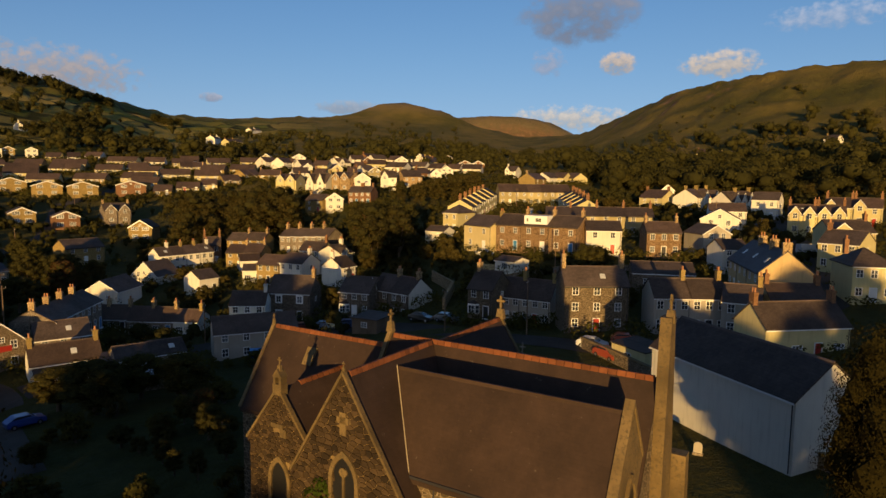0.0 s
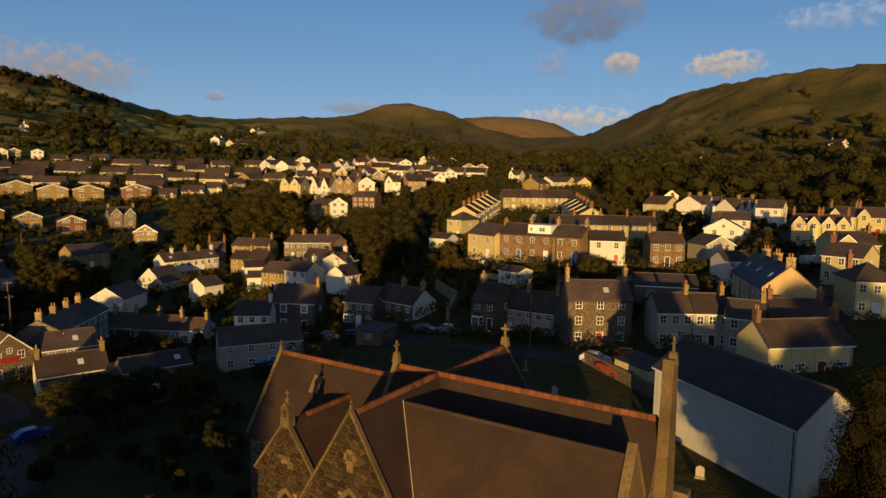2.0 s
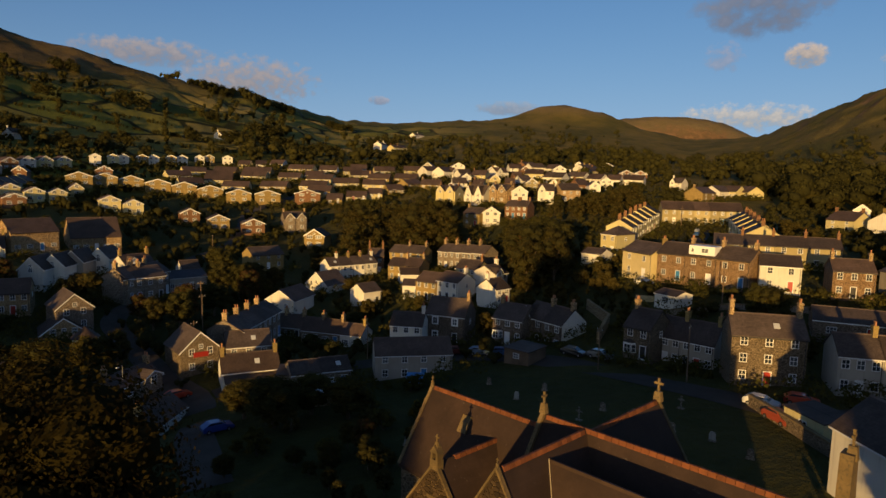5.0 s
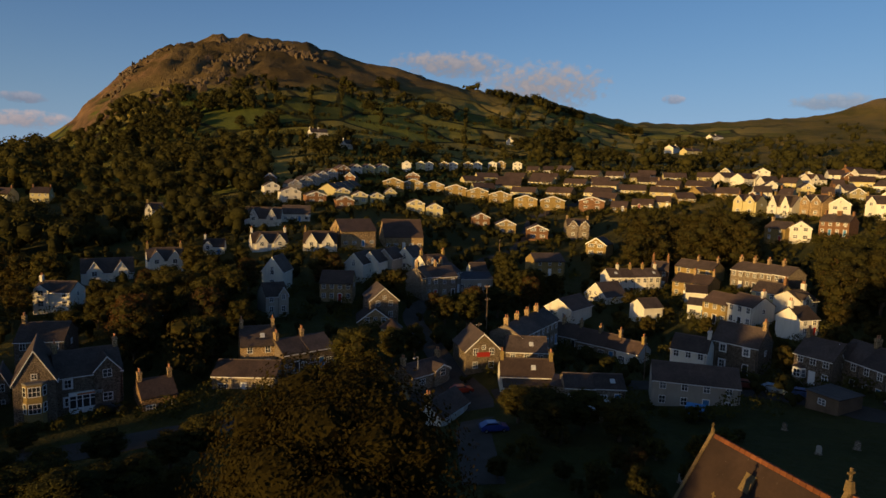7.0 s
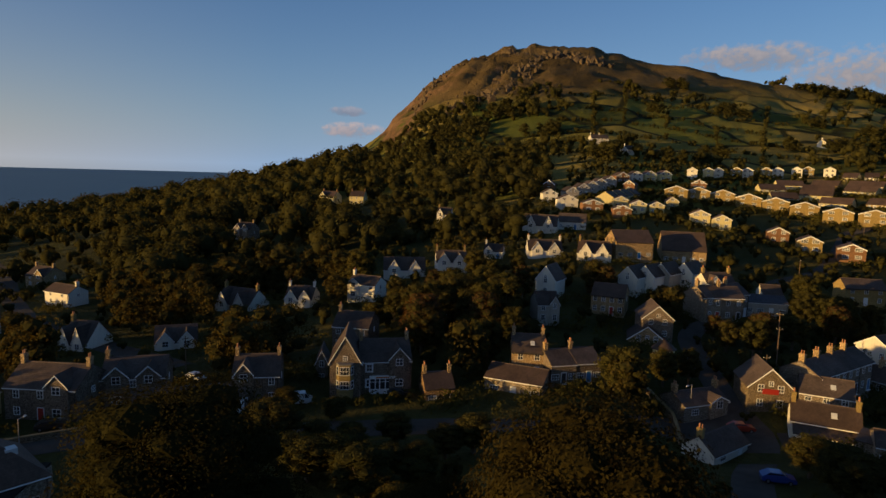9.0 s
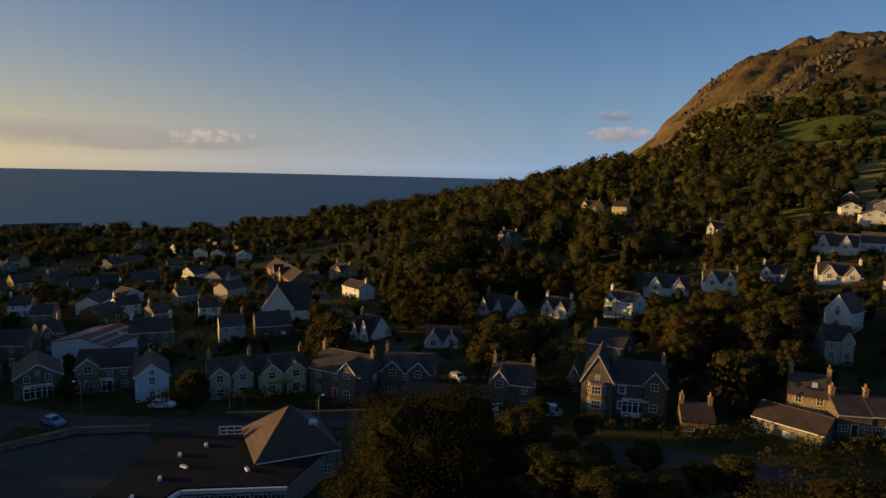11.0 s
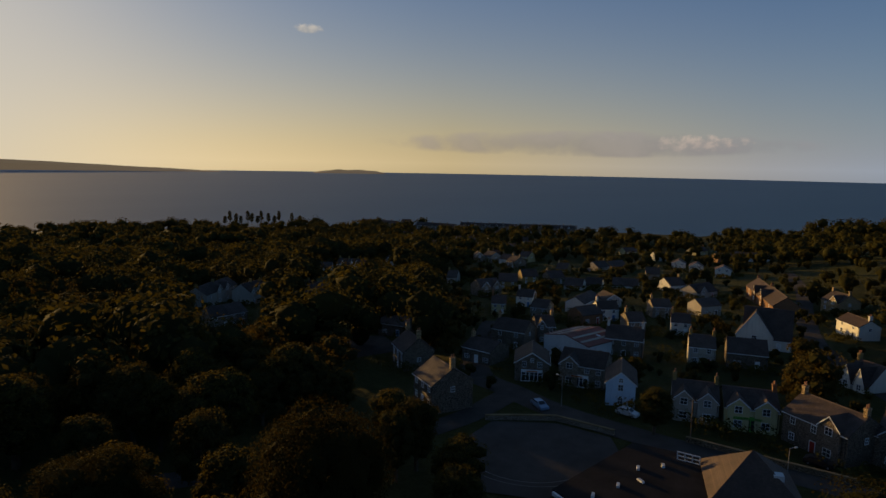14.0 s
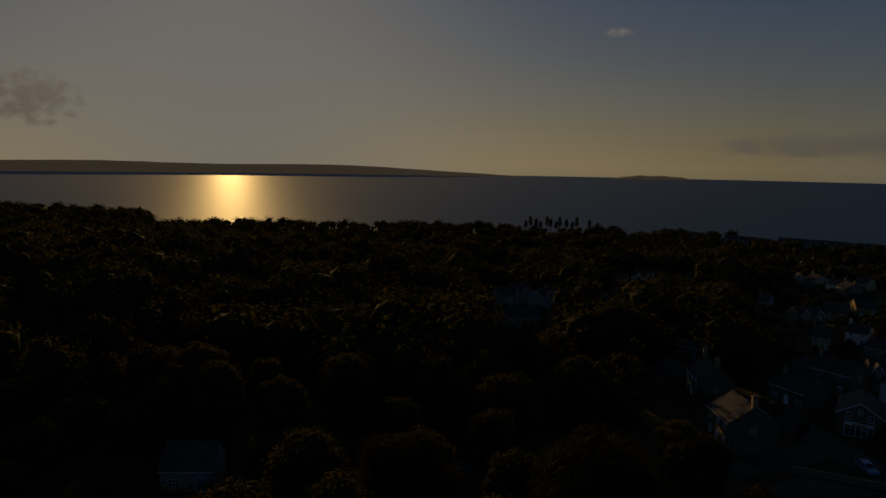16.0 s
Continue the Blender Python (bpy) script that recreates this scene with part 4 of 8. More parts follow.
terrace(-108.7, 133.2, 88, 14.6, 7.5, 5.8, 8.0, "greystone", "slate", 3, 2, 2, "l", "")
house(-122.0, 110.1, 40, 8.2, 8.7, 4.9, 7.4, "ochre", "brown", 4, 2, "", "scaffold", ends=True, base=1.5)
house(-130.3, 126.1, 111, 9.0, 5.5, 4.2, 7.0, "white", "slate", extra="", gable_front=True)
house(-129.8, 132.0, 110, 9.0, 5.5, 4.2, 7.0, "white", "slate", extra="", gable_front=True)
house(-130.6, 138.9, 109, 9.0, 5.5, 4.2, 7.0, "grey", "slate", extra="", gable_front=True)
house(-129.7, 147.2, 107, 9.0, 5.5, 4.2, 7.0, "white", "slate", extra="", gable_front=True)
house(-156.1, 171.8, 52, 14.2, 12.8, 4.3, 10.1, "ochre", "brown", 5, 1, "", "chapel", ends=True, base=7.6)
house(-158.2, 149.6, 70, 12.7, 10.0, 5.5, 9.0, "ochre", "brown", 4, 1, "", "", ends=True)
house(-182.4, 78.6, 68, 13.0, 8.5, 2.8, 6.2, "white", "slate", 4, 2, "", "gables2", base=2.3)
house(-176.8, 92.3, 67, 9.6, 8.5, 3.3, 6.5, "white", "slate", 4, 2, "lr", "gables2", base=4.5)
house(-182.6, 112.2, 51, 6.4, 6.8, 3.0, 5.2, "white", "slate", 2, 2, "l", "gable1", ends=True, base=6.7)
house(-173.1, 125.8, 63, 11.3, 8.5, 2.7, 5.9, "white", "slate", 4, 2, "lr", "gables2", base=8.3)
house(-160.8, 137.5, 46, 10.7, 8.4, 2.8, 6.4, "white", "brown", 4, 2, "lr", "gables2", base=8.4)
house(-203.7, 146.3, 47, 13.4, 8.5, 3.1, 7.0, "white", "slate", 4, 2, "", "gables2", base=13.2)
house(-201.5, 160.0, 49, 10.8, 9.0, 3.2, 6.2, "white", "slate", 4, 2, "", "", base=14.5)
house(-136.8, 102.1, 123, 8.0, 5.5, 4.4, 8.0, "white", "slate", extra="", gable_front=True)
house(-120.6, 88.5, 68, 5.2, 8.0, 4.6, 7.0, "grey", "slate", 2, 2, "", "gable1", ends=True)
house(-164.7, 59.6, 41, 8.6, 7.0, 4.4, 6.4, "white", "slate", 3, 2, "l", "gable1", ends=True)
house(-174.7, 43.9, 59, 7.7, 8.8, 3.1, 6.1, "white", "slate", 2, 2, "lr", "gables2", base=-3.5)
house(-185.1, 29.0, 41, 11.8, 9.3, 2.3, 6.3, "white", "slate", 2, 2, "lr", "gables2", base=-5.4)
house(-151.1, 9.0, 84, 8.8, 8.6, 2.9, 5.8, "white", "slate", 2, 2, "", "gables2", base=-6.1)
house(-159.3, -9.3, 54, 6.6, 9.0, 2.1, 6.5, "white", "slate", 2, 2, "l", "gables2", base=-6.2)
house(-219.3, -16.9, 39, 10.5, 6.5, 4.4, 6.3, "white", "brown", 2, 2, "r", "", ends=True)
house(-263.0, -26.1, 47, 8.4, 9.0, 4.4, 7.2, "ochre", "slate", 2, 2, "lr", "gable1", ends=True)
house(-113.0, -11.2, 60, 11.4, 8.5, 5.4, 8.0, "darkstone", "slate", 3, 2, "lr", "gable1,big", ends=True)
house(-114.8, 0.3, 78, 9.7, 8.5, 5.2, 7.6, "darkstone", "slate", 3, 2, "l", "gables2", ends=True)
house(-108.4, 19.1, 72, 7.7, 8.0, 5.2, 7.8, "darkstone", "slate", 3, 2, "lr", "gable1", ends=True)
house(-127.9, 43.7, 54, 7.9, 9.0, 5.2, 7.6, "darkstone", "slate", 3, 2, "l", "", ends=True)
house(-105.0, 41.0, 75, 9.1, 9.0, 5.6, 8.4, "darkstone", "slate", 3, 2, "lr", "gable1,gableR,shop,quoin", ends=True, base=-3.1)
house(-96.9, 48.0, 76, 5.2, 6.0, 3.4, 5.4, "ruststone", "brown", 2, 1, "lr", "", base=-4.7)
house(-96.6, 67.2, 60, 6.2, 7.0, 5.0, 7.6, "ochre", "slate", 2, 2, "lr", "", ends=True)
house(-92.6, 62.9, 40, 10.7, 8.0, 3.4, 5.0, "greystone", "brown", 3, 1, "", "", base=-3.7)
terrace(-91.2, 72.6, 77, 9.9, 8.0, 3.8, 5.6, "darkstone", "slate", 2, 3, 1, "l", "")
house(-233.3, 250.3, 133, 9.0, 10.9, 4.4, 6.4, "buff", "brown", extra="", gable_front=True)
house(-228.9, 261.3, 131, 9.0, 11.0, 4.4, 6.4, "buff", "brown", extra="", gable_front=True)
house(-221.6, 270.4, 129, 9.0, 11.1, 4.4, 6.4, "buff", "brown", extra="", gable_front=True)
house(-210.8, 276.0, 127, 9.0, 11.6, 4.4, 6.4, "buff", "brown", extra="", gable_front=True)
house(-198.9, 280.2, 125, 9.0, 11.5, 4.4, 6.4, "buff", "brown", extra="", gable_front=True)
house(-183.9, 279.7, 123, 9.0, 11.8, 4.4, 6.4, "buff", "brown", extra="", gable_front=True)
house(-166.6, 276.9, 121, 9.0, 11.4, 4.4, 6.4, "buff", "brown", extra="", gable_front=True)
house(-153.3, 280.5, 119, 9.0, 11.8, 4.4, 6.4, "buff", "brown", extra="", gable_front=True)
house(-135.2, 286.6, 115, 9.0, 12.0, 4.6, 6.6, "brick", "brown", extra="", gable_front=True)
house(-190.5, 219.2, 137, 8.0, 7.7, 4.2, 6.0, "cream", "brown", extra="", gable_front=True)
house(-181.3, 221.6, 135, 8.0, 7.1, 4.2, 6.0, "cream", "brown", extra="", gable_front=True)
house(-157.9, 225.0, 131, 8.0, 7.3, 4.2, 6.0, "brick", "slate", extra="", gable_front=True)
house(-143.6, 222.8, 129, 8.0, 7.9, 4.2, 6.0, "buff", "brown", extra="", gable_front=True)
house(-130.0, 225.6, 126, 8.0, 8.3, 4.2, 6.0, "brick", "brown", extra="", gable_front=True)
house(-119.9, 241.0, 37, 9.2, 9.0, 4.8, 7.6, "greystone", "slate", 2, 2, "lr", "gables2", ends=True)
house(-272.1, 304.1, 132, 9.0, 5.8, 4.8, 6.4, "white", "brown", extra="", gable_front=True)
house(-271.8, 317.6, 130, 9.0, 5.9, 4.8, 6.4, "cream", "brown", extra="", gable_front=True)
house(-271.4, 325.8, 130, 9.0, 5.6, 4.8, 6.4, "white", "brown", extra="", gable_front=True)
house(-271.0, 341.5, 128, 9.0, 6.6, 4.8, 6.4, "buff", "brown", extra="", gable_front=True)
house(-269.8, 350.1, 128, 9.0, 6.3, 4.8, 6.4, "white", "brown", extra="", gable_front=True)
house(-268.6, 366.0, 126, 9.0, 6.4, 4.8, 6.4, "buff", "brown", extra="", gable_front=True)
house(-267.8, 376.4, 125, 9.0, 6.5, 4.8, 6.4, "white", "brown", extra="", gable_front=True)
house(-263.5, 389.1, 124, 9.0, 6.2, 4.8, 6.4, "white", "brown", extra="", gable_front=True)
house(-260.4, 395.9, 123, 9.0, 6.7, 4.8, 6.4, "buff", "brown", extra="", gable_front=True)
house(-250.4, 402.4, 122, 9.0, 6.7, 4.8, 6.4, "white", "brown", extra="", gable_front=True)
terrace(-184.3, 304.6, 18, 13.7, 9.0, 2.4, 5.2, "cream", "brown", 2, 3, 1, "", "")
terrace(-165.5, 311.7, 8, 14.4, 9.0, 2.4, 5.2, "buff", "brown", 2, 3, 1, "", "")
terrace(-144.8, 316.6, 3, 14.9, 9.0, 2.4, 5.2, "cream", "brown", 2, 3, 1, "", "")
terrace(-132.4, 329.4, 21, 14.2, 9.0, 2.4, 5.2, "cream", "brown", 2, 3, 1, "", "")
terrace(-210.9, 302.1, 52, 12.8, 9.0, 2.2, 5.0, "cream", "brown", 2, 3, 1, "", "")
terrace(-214.1, 335.8, 29, 14.8, 9.0, 2.2, 5.0, "buff", "brown", 2, 3, 1, "", "")
terrace(-195.7, 343.7, 12, 15.0, 9.0, 2.2, 5.0, "cream", "brown", 2, 3, 1, "", "")
terrace(-172.9, 344.2, 13, 13.1, 9.0, 2.2, 5.0, "cream", "brown", 2, 3, 1, "", "")
terrace(-161.9, 353.9, 11, 10.9, 9.0, 2.2, 5.0, "cream", "brown", 2, 3, 1, "", "")
terrace(-135.5, 361.4, 28, 13.8, 9.0, 2.2, 5.0, "cream", "brown", 2, 3, 1, "", "")
terrace(-230.6, 319.1, 56, 13.7, 9.0, 2.2, 5.0, "cream", "brown", 2, 3, 1, "", "")
house(-228.2, 388.4, 16, 8.0, 9.0, 2.2, 5.0, "cream", "brown", 3, 1, "", "")
house(-218.9, 392.5, 29, 7.0, 9.0, 2.2, 5.0, "white", "brown", 3, 1, "", "")
house(-209.6, 399.8, 3, 9.5, 9.0, 2.2, 5.0, "white", "brown", 3, 1, "", "")
terrace(-182.1, 378.9, 4, 16.6, 9.0, 2.2, 5.0, "cream", "brown", 2, 3, 1, "", "")
house(-163.5, 378.6, 13, 11.1, 9.0, 2.2, 5.0, "white", "brown", 3, 1, "", "")
house(-147.3, 388.4, 21, 10.3, 9.0, 2.2, 5.0, "white", "brown", 3, 1, "", "")
terrace(-128.5, 383.4, 27, 13.0, 9.0, 2.2, 5.0, "cream", "brown", 2, 3, 1, "", "")
house(-122.2, 290.2, 15, 7.6, 9.0, 1.8, 4.6, "buff", "brown", 2, 1, "", "")
terrace(-113.6, 297.3, 14, 10.0, 9.0, 1.8, 4.6, "cream", "brown", 2, 2, 1, "", "")
house(-106.8, 304.8, 21, 6.9, 9.0, 2.0, 4.8, "cream", "brown", 2, 1, "", "")
terrace(-100.2, 314.2, 39, 8.8, 9.0, 2.0, 4.8, "buff", "brown", 2, 2, 1, "", "")
terrace(-97.1, 333.9, 60, 11.1, 9.0, 2.0, 4.8, "buff", "brown", 2, 2, 1, "", "")
house(-252.0, 197.6, 162, 9.0, 6.2, 4.0, 6.0, "grey", "slate", extra="", gable_front=True)
house(-256.6, 208.2, 161, 9.0, 6.1, 4.0, 6.0, "grey", "slate", extra="", gable_front=True)
house(-258.4, 215.5, 160, 9.0, 5.9, 4.0, 6.0, "grey", "slate", extra="", gable_front=True)
house(-261.1, 223.2, 159, 9.0, 6.1, 4.0, 6.0, "grey", "slate", extra="", gable_front=True)
house(-263.1, 231.6, 158, 9.0, 6.2, 4.0, 6.0, "grey", "slate", extra="", gable_front=True)
house(-268.5, 244.9, 157, 9.0, 7.1, 4.0, 6.0, "brick", "brown", extra="", gable_front=True)
house(-268.9, 255.5, 156, 9.0, 6.5, 4.0, 6.0, "white", "slate", extra="", gable_front=True)
house(-267.7, 264.5, 155, 9.0, 6.6, 4.0, 6.0, "cream", "brown", extra="", gable_front=True)
house(-266.9, 275.2, 154, 9.0, 6.8, 4.0, 6.0, "cream", "brown", extra="", gable_front=True)
house(-254.9, 187.1, 153, 9.0, 7.2, 4.0, 6.0, "white", "slate", extra="", gable_front=True)
house(-235.6, 183.2, 152, 9.0, 8.9, 4.0, 6.0, "white", "slate", extra="", gable_front=True)
house(-221.7, 186.3, 150, 9.0, 8.7, 4.0, 5.6, "brick", "brown", extra="", gable_front=True)
house(-222.7, 203.4, 147, 8.0, 6.4, 4.0, 5.6, "cream", "brown", extra="", gable_front=True)
house(-212.9, 205.0, 146, 8.0, 6.8, 4.0, 5.6, "cream", "brown", extra="", gable_front=True)
house(-208.6, 211.8, 144, 8.0, 6.3, 4.0, 5.6, "cream", "brown", extra="", gable_front=True)
house(-208.9, 192.1, 147, 8.0, 7.5, 3.4, 5.0, "brick", "brown", extra="", gable_front=True)
terrace(-236.5, 215.6, 118, 37.9, 9.0, 2.4, 5.2, "cream", "brown", 4, 2, 1, "", "")
house(-65.6, 293.5, 345, 10.1, 9.0, 5.6, 8.4, "cream", "brown", 2, 2, "lr", "gables2", ends=True)
house(-50.6, 288.2, 336, 10.9, 9.0, 3.9, 8.4, "white", "slate", 2, 2, "lr", "gables2")
house(-39.0, 284.6, 336, 9.1, 9.0, 5.6, 8.4, "ochre", "slate", 2, 2, "lr", "gables2", ends=True)
house(-30.9, 278.6, 96, 9.0, 6.9, 5.6, 8.0, "white", "slate", extra="", gable_front=True)
house(-19.6, 279.6, 4, 6.9, 9.0, 5.6, 8.4, "white", "slate", 2, 2, "lr", "gable1", ends=True)
house(-10.8, 284.5, 24, 8.9, 9.0, 5.6, 8.4, "ochre", "slate", 3, 2, "l", "bay", ends=True)
house(-37.8, 243.7, 99, 8.0, 6.5, 4.6, 6.8, "white", "slate", extra="", gable_front=True)
house(-43.6, 244.0, 332, 8.2, 7.0, 4.8, 7.0, "buff", "slate", 2, 2, "l", "", ends=True)
terrace(-27.4, 248.3, 343, 9.4, 7.0, 4.8, 7.0, "brick", "slate", 2, 2, 2, "lr", "")
house(-50.2, 417.2, 21, 8.4, 9.0, 3.8, 6.6, "white", "brown", 2, 2, "", "")
house(-34.7, 389.3, 6, 11.0, 9.0, 3.2, 6.0, "cream", "brown", 3, 1, "", "")
terrace(-20.6, 372.6, 336, 12.4, 9.0, 3.2, 6.0, "white", "slate", 2, 2, 1, "", "")
terrace(-8.4, 384.5, 334, 11.4, 9.0, 3.2, 6.0, "white", "slate", 2, 2, 2, "gable1", "")
terrace(2.7, 376.6, 327, 9.8, 9.0, 3.2, 6.0, "white", "brown", 2, 2, 2, "", "")
terrace(12.5, 378.2, 345, 7.8, 9.0, 3.2, 6.0, "white", "brown", 2, 2, 1, "", "")
terrace(23.5, 384.7, 346, 11.8, 9.0, 3.2, 6.0, "white", "brown", 2, 2, 1, "", "")
house(19.7, 412.7, 97, 8.0, 8.0, 4.4, 6.4, "brick", "brown", extra="", gable_front=True)
house(28.2, 414.2, 96, 8.0, 8.1, 4.4, 6.4, "brick", "brown", extra="", gable_front=True)
house(-97.9, 377.6, 55, 9.9, 9.0, 4.2, 7.0, "white", "brown", 2, 2, "", "", ends=True)
house(-87.2, 375.6, 64, 12.8, 9.0, 4.2, 7.0, "white", "brown", 2, 2, "", "gable1", ends=True)
house(-73.9, 365.3, 36, 7.8, 9.0, 4.2, 7.0, "white", "slate", 2, 2, "l", "", ends=True)
house(-63.3, 364.9, 350, 8.8, 9.0, 3.8, 6.6, "cream", "brown", 2, 2, "l", "")
house(-56.1, 385.3, 44, 9.0, 9.0, 3.8, 6.6, "white", "brown", 2, 2, "l", "gable1")
house(-38.5, 438.5, 37, 11.2, 9.0, 3.2, 6.0, "white", "slate", 2, 1, "", "")
house(-25.4, 436.4, 336, 8.8, 9.0, 3.2, 6.0, "white", "brown", 2, 1, "", "")
house(-68.3, 327.1, 19, 7.6, 9.0, 3.8, 6.6, "white", "slate", 2, 2, "l", "")
house(-56.1, 319.4, 357, 5.7, 9.0, 3.8, 6.6, "cream", "brown", 2, 2, "l", "")
house(46.1, 368.9, 331, 6.6, 9.0, 4.2, 7.0, "white", "slate", 2, 2, "l", "gable1", ends=True)
house(50.1, 321.7, 56, 13.9, 9.0, 4.2, 7.0, "buff", "brown", 2, 2, "l", "", ends=True)
house(61.6, 343.3, 50, 11.6, 9.0, 3.2, 6.0, "white", "slate", 2, 1, "", "")
terrace(69.9, 346.0, 317, 7.6, 9.0, 3.2, 6.0, "cream", "brown", 2, 2, 1, "", "")
terrace(77.3, 345.7, 295, 8.9, 9.0, 3.2, 6.0, "cream", "brown", 2, 2, 1, "", "")
terrace(14.2, 219.6, 73, 39.5, 8.0, 5.2, 7.4, "cream", "slate", 6, 2, 2, "l", "step")
terrace(45.8, 200.3, 264, 44.9, 8.0, 5.2, 7.4, "cream", "slate", 5, 2, 2, "r", "step")
house(7.7, 187.3, 321, 5.4, 8.5, 5.6, 7.8, "cream", "slate", 2, 2, "", "hip", ends=True)
terrace(38.7, 247.4, 3, 27.6, 9.0, 5.2, 8.0, "creambuff", "brown", 5, 2, 2, "", "")
house(13.7, 154.0, 305, 10.2, 7.5, 5.8, 8.0, "peach", "slate", 2, 2, "r", "", ends=True)
terrace(25.0, 144.0, 326, 20.0, 7.5, 5.8, 8.0, "ruststone", "slate", 3, 2, 2, "r", "dormer")
house(37.2, 138.4, 351, 7.4, 7.5, 5.2, 7.0, "white", "slate", 2, 2, "", "", ends=True)
house(49.0, 135.5, 354, 7.1, 7.0, 5.2, 7.2, "ruststone", "brown", 3, 2, "lr", "", ends=True)
terrace(42.5, 162.9, 350, 26.5, 9.0, 5.0, 7.0, "creambuff", "slate", 4, 2, 2, "r", "")
house(1.9, 174.8, 329, 5.8, 6.0, 3.0, 4.2, "white", "slate", 2, 1, "", "")
house(16.4, 129.6, 315, 5.0, 5.0, 2.5, 3.2, "white", "slate", 1, 1, "", "")
terrace(96.5, 232.2, 45, 18.9, 9.0, 4.8, 7.6, "white", "slate", 2, 2, 2, "lr", "gable1")
house(101.5, 274.1, 70, 8.0, 5.5, 4.8, 7.0, "white", "brown", extra="", gable_front=True)
terrace(103.0, 215.4, 32, 16.1, 8.5, 3.9, 7.4, "white", "slate", 2, 2, 2, "r", "gables2")
house(101.8, 191.8, 322, 7.4, 8.0, 5.8, 8.0, "white", "slate", 2, 2, "", "", ends=True)
terrace(94.8, 155.4, 331, 12.3, 8.0, 5.0, 7.4, "cream", "brown", 2, 2, 2, "lr", "gables2")
terrace(111.4, 166.4, 323, 12.9, 8.0, 5.0, 7.4, "cream", "brown", 2, 2, 2, "lr", "gable1")
house(80.0, 171.9, 341, 9.2, 8.0, 5.0, 7.0, "white", "brown", 3, 2, "l", "", ends=True)
house(70.8, 155.3, 65, 9.0, 8.6, 5.0, 7.4, "white", "slate", extra="", gable_front=True)
house(59.2, 135.5, 101, 7.0, 6.5, 4.6, 6.4, "grey", "slate", extra="", gable_front=True)
house(57.8, 122.6, 4, 5.3, 6.0, 4.4, 6.0, "white", "slate", 2, 2, "", "", ends=True)
terrace(55.8, 103.9, 257, 19.8, 7.7, 5.4, 8.7, "ochreplain", "slateblue", 3, 2, 2, "r", "skylight", base=8.5)
terrace(37.9, 93.8, 357, 10.6, 6.6, 5.5, 7.8, "grey", "slate", 2, 3, 2, "r", "", base=5.2)
house(44.6, 89.1, 331, 5.0, 7.0, 5.2, 7.2, "grey", "slate", 2, 2, "r", "", ends=True)
house(52.3, 90.6, 350, 7.6, 7.2, 4.4, 6.3, "creambuff", "brown", 3, 1, "lr", "", ends=True, base=6.6)
house(45.9, 78.9, 9, 11.8, 6.2, 4.3, 6.9, "cream", "slate", 4, 1, "lr", "", ends=True, base=5.5)
house(28.2, 55.1, 288, 17.1, 7.0, 4.5, 7.1, "white", "slate", 0, 1, "", "barn", base=6.5)
house(68.3, 98.8, 346, 5.9, 9.0, 5.6, 8.0, "cream", "slate", 3, 2, "l", "hip", ends=True)
house(77.0, 116.1, 307, 6.8, 8.0, 5.2, 7.4, "cream", "slate", 3, 2, "l", "", ends=True)
house(84.1, 128.2, 352, 8.4, 8.0, 5.0, 7.2, "cream", "slate", 3, 2, "r", "gable1", ends=True)
house(41.7, 114.1, 347, 10.6, 8.0, 3.0, 4.6, "darkstone", "slate", 2, 1, "", "")
house(84.4, 237.7, 306, 9.8, 9.0, 4.2, 7.0, "cream", "brown", 2, 2, "lr", "", ends=True)
house(-73.9, 168.9, 72, 8.8, 7.8, 3.8, 7.2, "white", "slate", extra="", gable_front=True, base=-1.8)
house(-73.6, 145.6, 88, 11.1, 7.6, 3.0, 5.4, "white", "slate", extra="", gable_front=True, base=-1.0)
terrace(-73.3, 184.8, 48, 16.3, 7.0, 5.4, 7.4, "white", "slate", 4, 2, 2, "r", "")
house(-69.0, 198.3, 17, 5.1, 7.0, 5.8, 8.0, "brick", "slate", 2, 2, "lr", "tallred", ends=True)
terrace(-58.1, 202.0, 346, 12.6, 7.0, 5.2, 7.2, "buff", "slate", 2, 2, 2, "r", "")
terrace(-53.2, 182.8, 352, 10.6, 7.0, 4.6, 6.6, "buff", "brown", 2, 2, 2, "r", "")
terrace(-35.9, 186.4, 334, 17.5, 7.0, 5.2, 7.2, "greystone", "slate", 4, 2, 2, "l", "")
house(-38.5, 155.7, 338, 6.7, 7.0, 5.0, 7.0, "buff", "brown", 3, 2, "", "", ends=True)
house(-32.2, 152.9, 333, 6.7, 7.0, 5.0, 7.0, "white", "brown", 3, 2, "r", "", ends=True)
terrace(-30.5, 165.6, 346, 6.5, 7.0, 4.8, 6.8, "cream", "slate", 1, 2, 2, "r", "")
house(-24.3, 157.8, 61, 5.3, 7.0, 4.8, 6.6, "white", "slate", 2, 2, "r", "gable1", ends=True)
house(-21.7, 145.5, 57, 5.0, 6.0, 4.0, 6.0, "white", "slate", 2, 2, "l", "")
house(-103.5, 185.8, 54, 10.7, 8.0, 4.8, 7.0, "buff", "slate", 3, 2, "", "", ends=True)
house(-100.3, 221.2, 95, 8.0, 7.7, 4.6, 7.0, "buff", "slate", extra="", gable_front=True)
house(-56.8, 154.9, 57, 5.6, 6.0, 3.8, 5.6, "white", "slate", 2, 1, "", "")
house(-106.0, 147.1, 53, 10.5, 8.0, 3.6, 5.0, "grey", "slateblue", 4, 1, "", "")
house(-110.5, 156.3, 50, 5.0, 7.0, 3.6, 5.6, "white", "slate", 2, 1, "", "")
house(-118.7, 144.4, 67, 8.0, 7.5, 5.0, 7.4, "white", "slate", 2, 2, "lr", "gable1", ends=True)
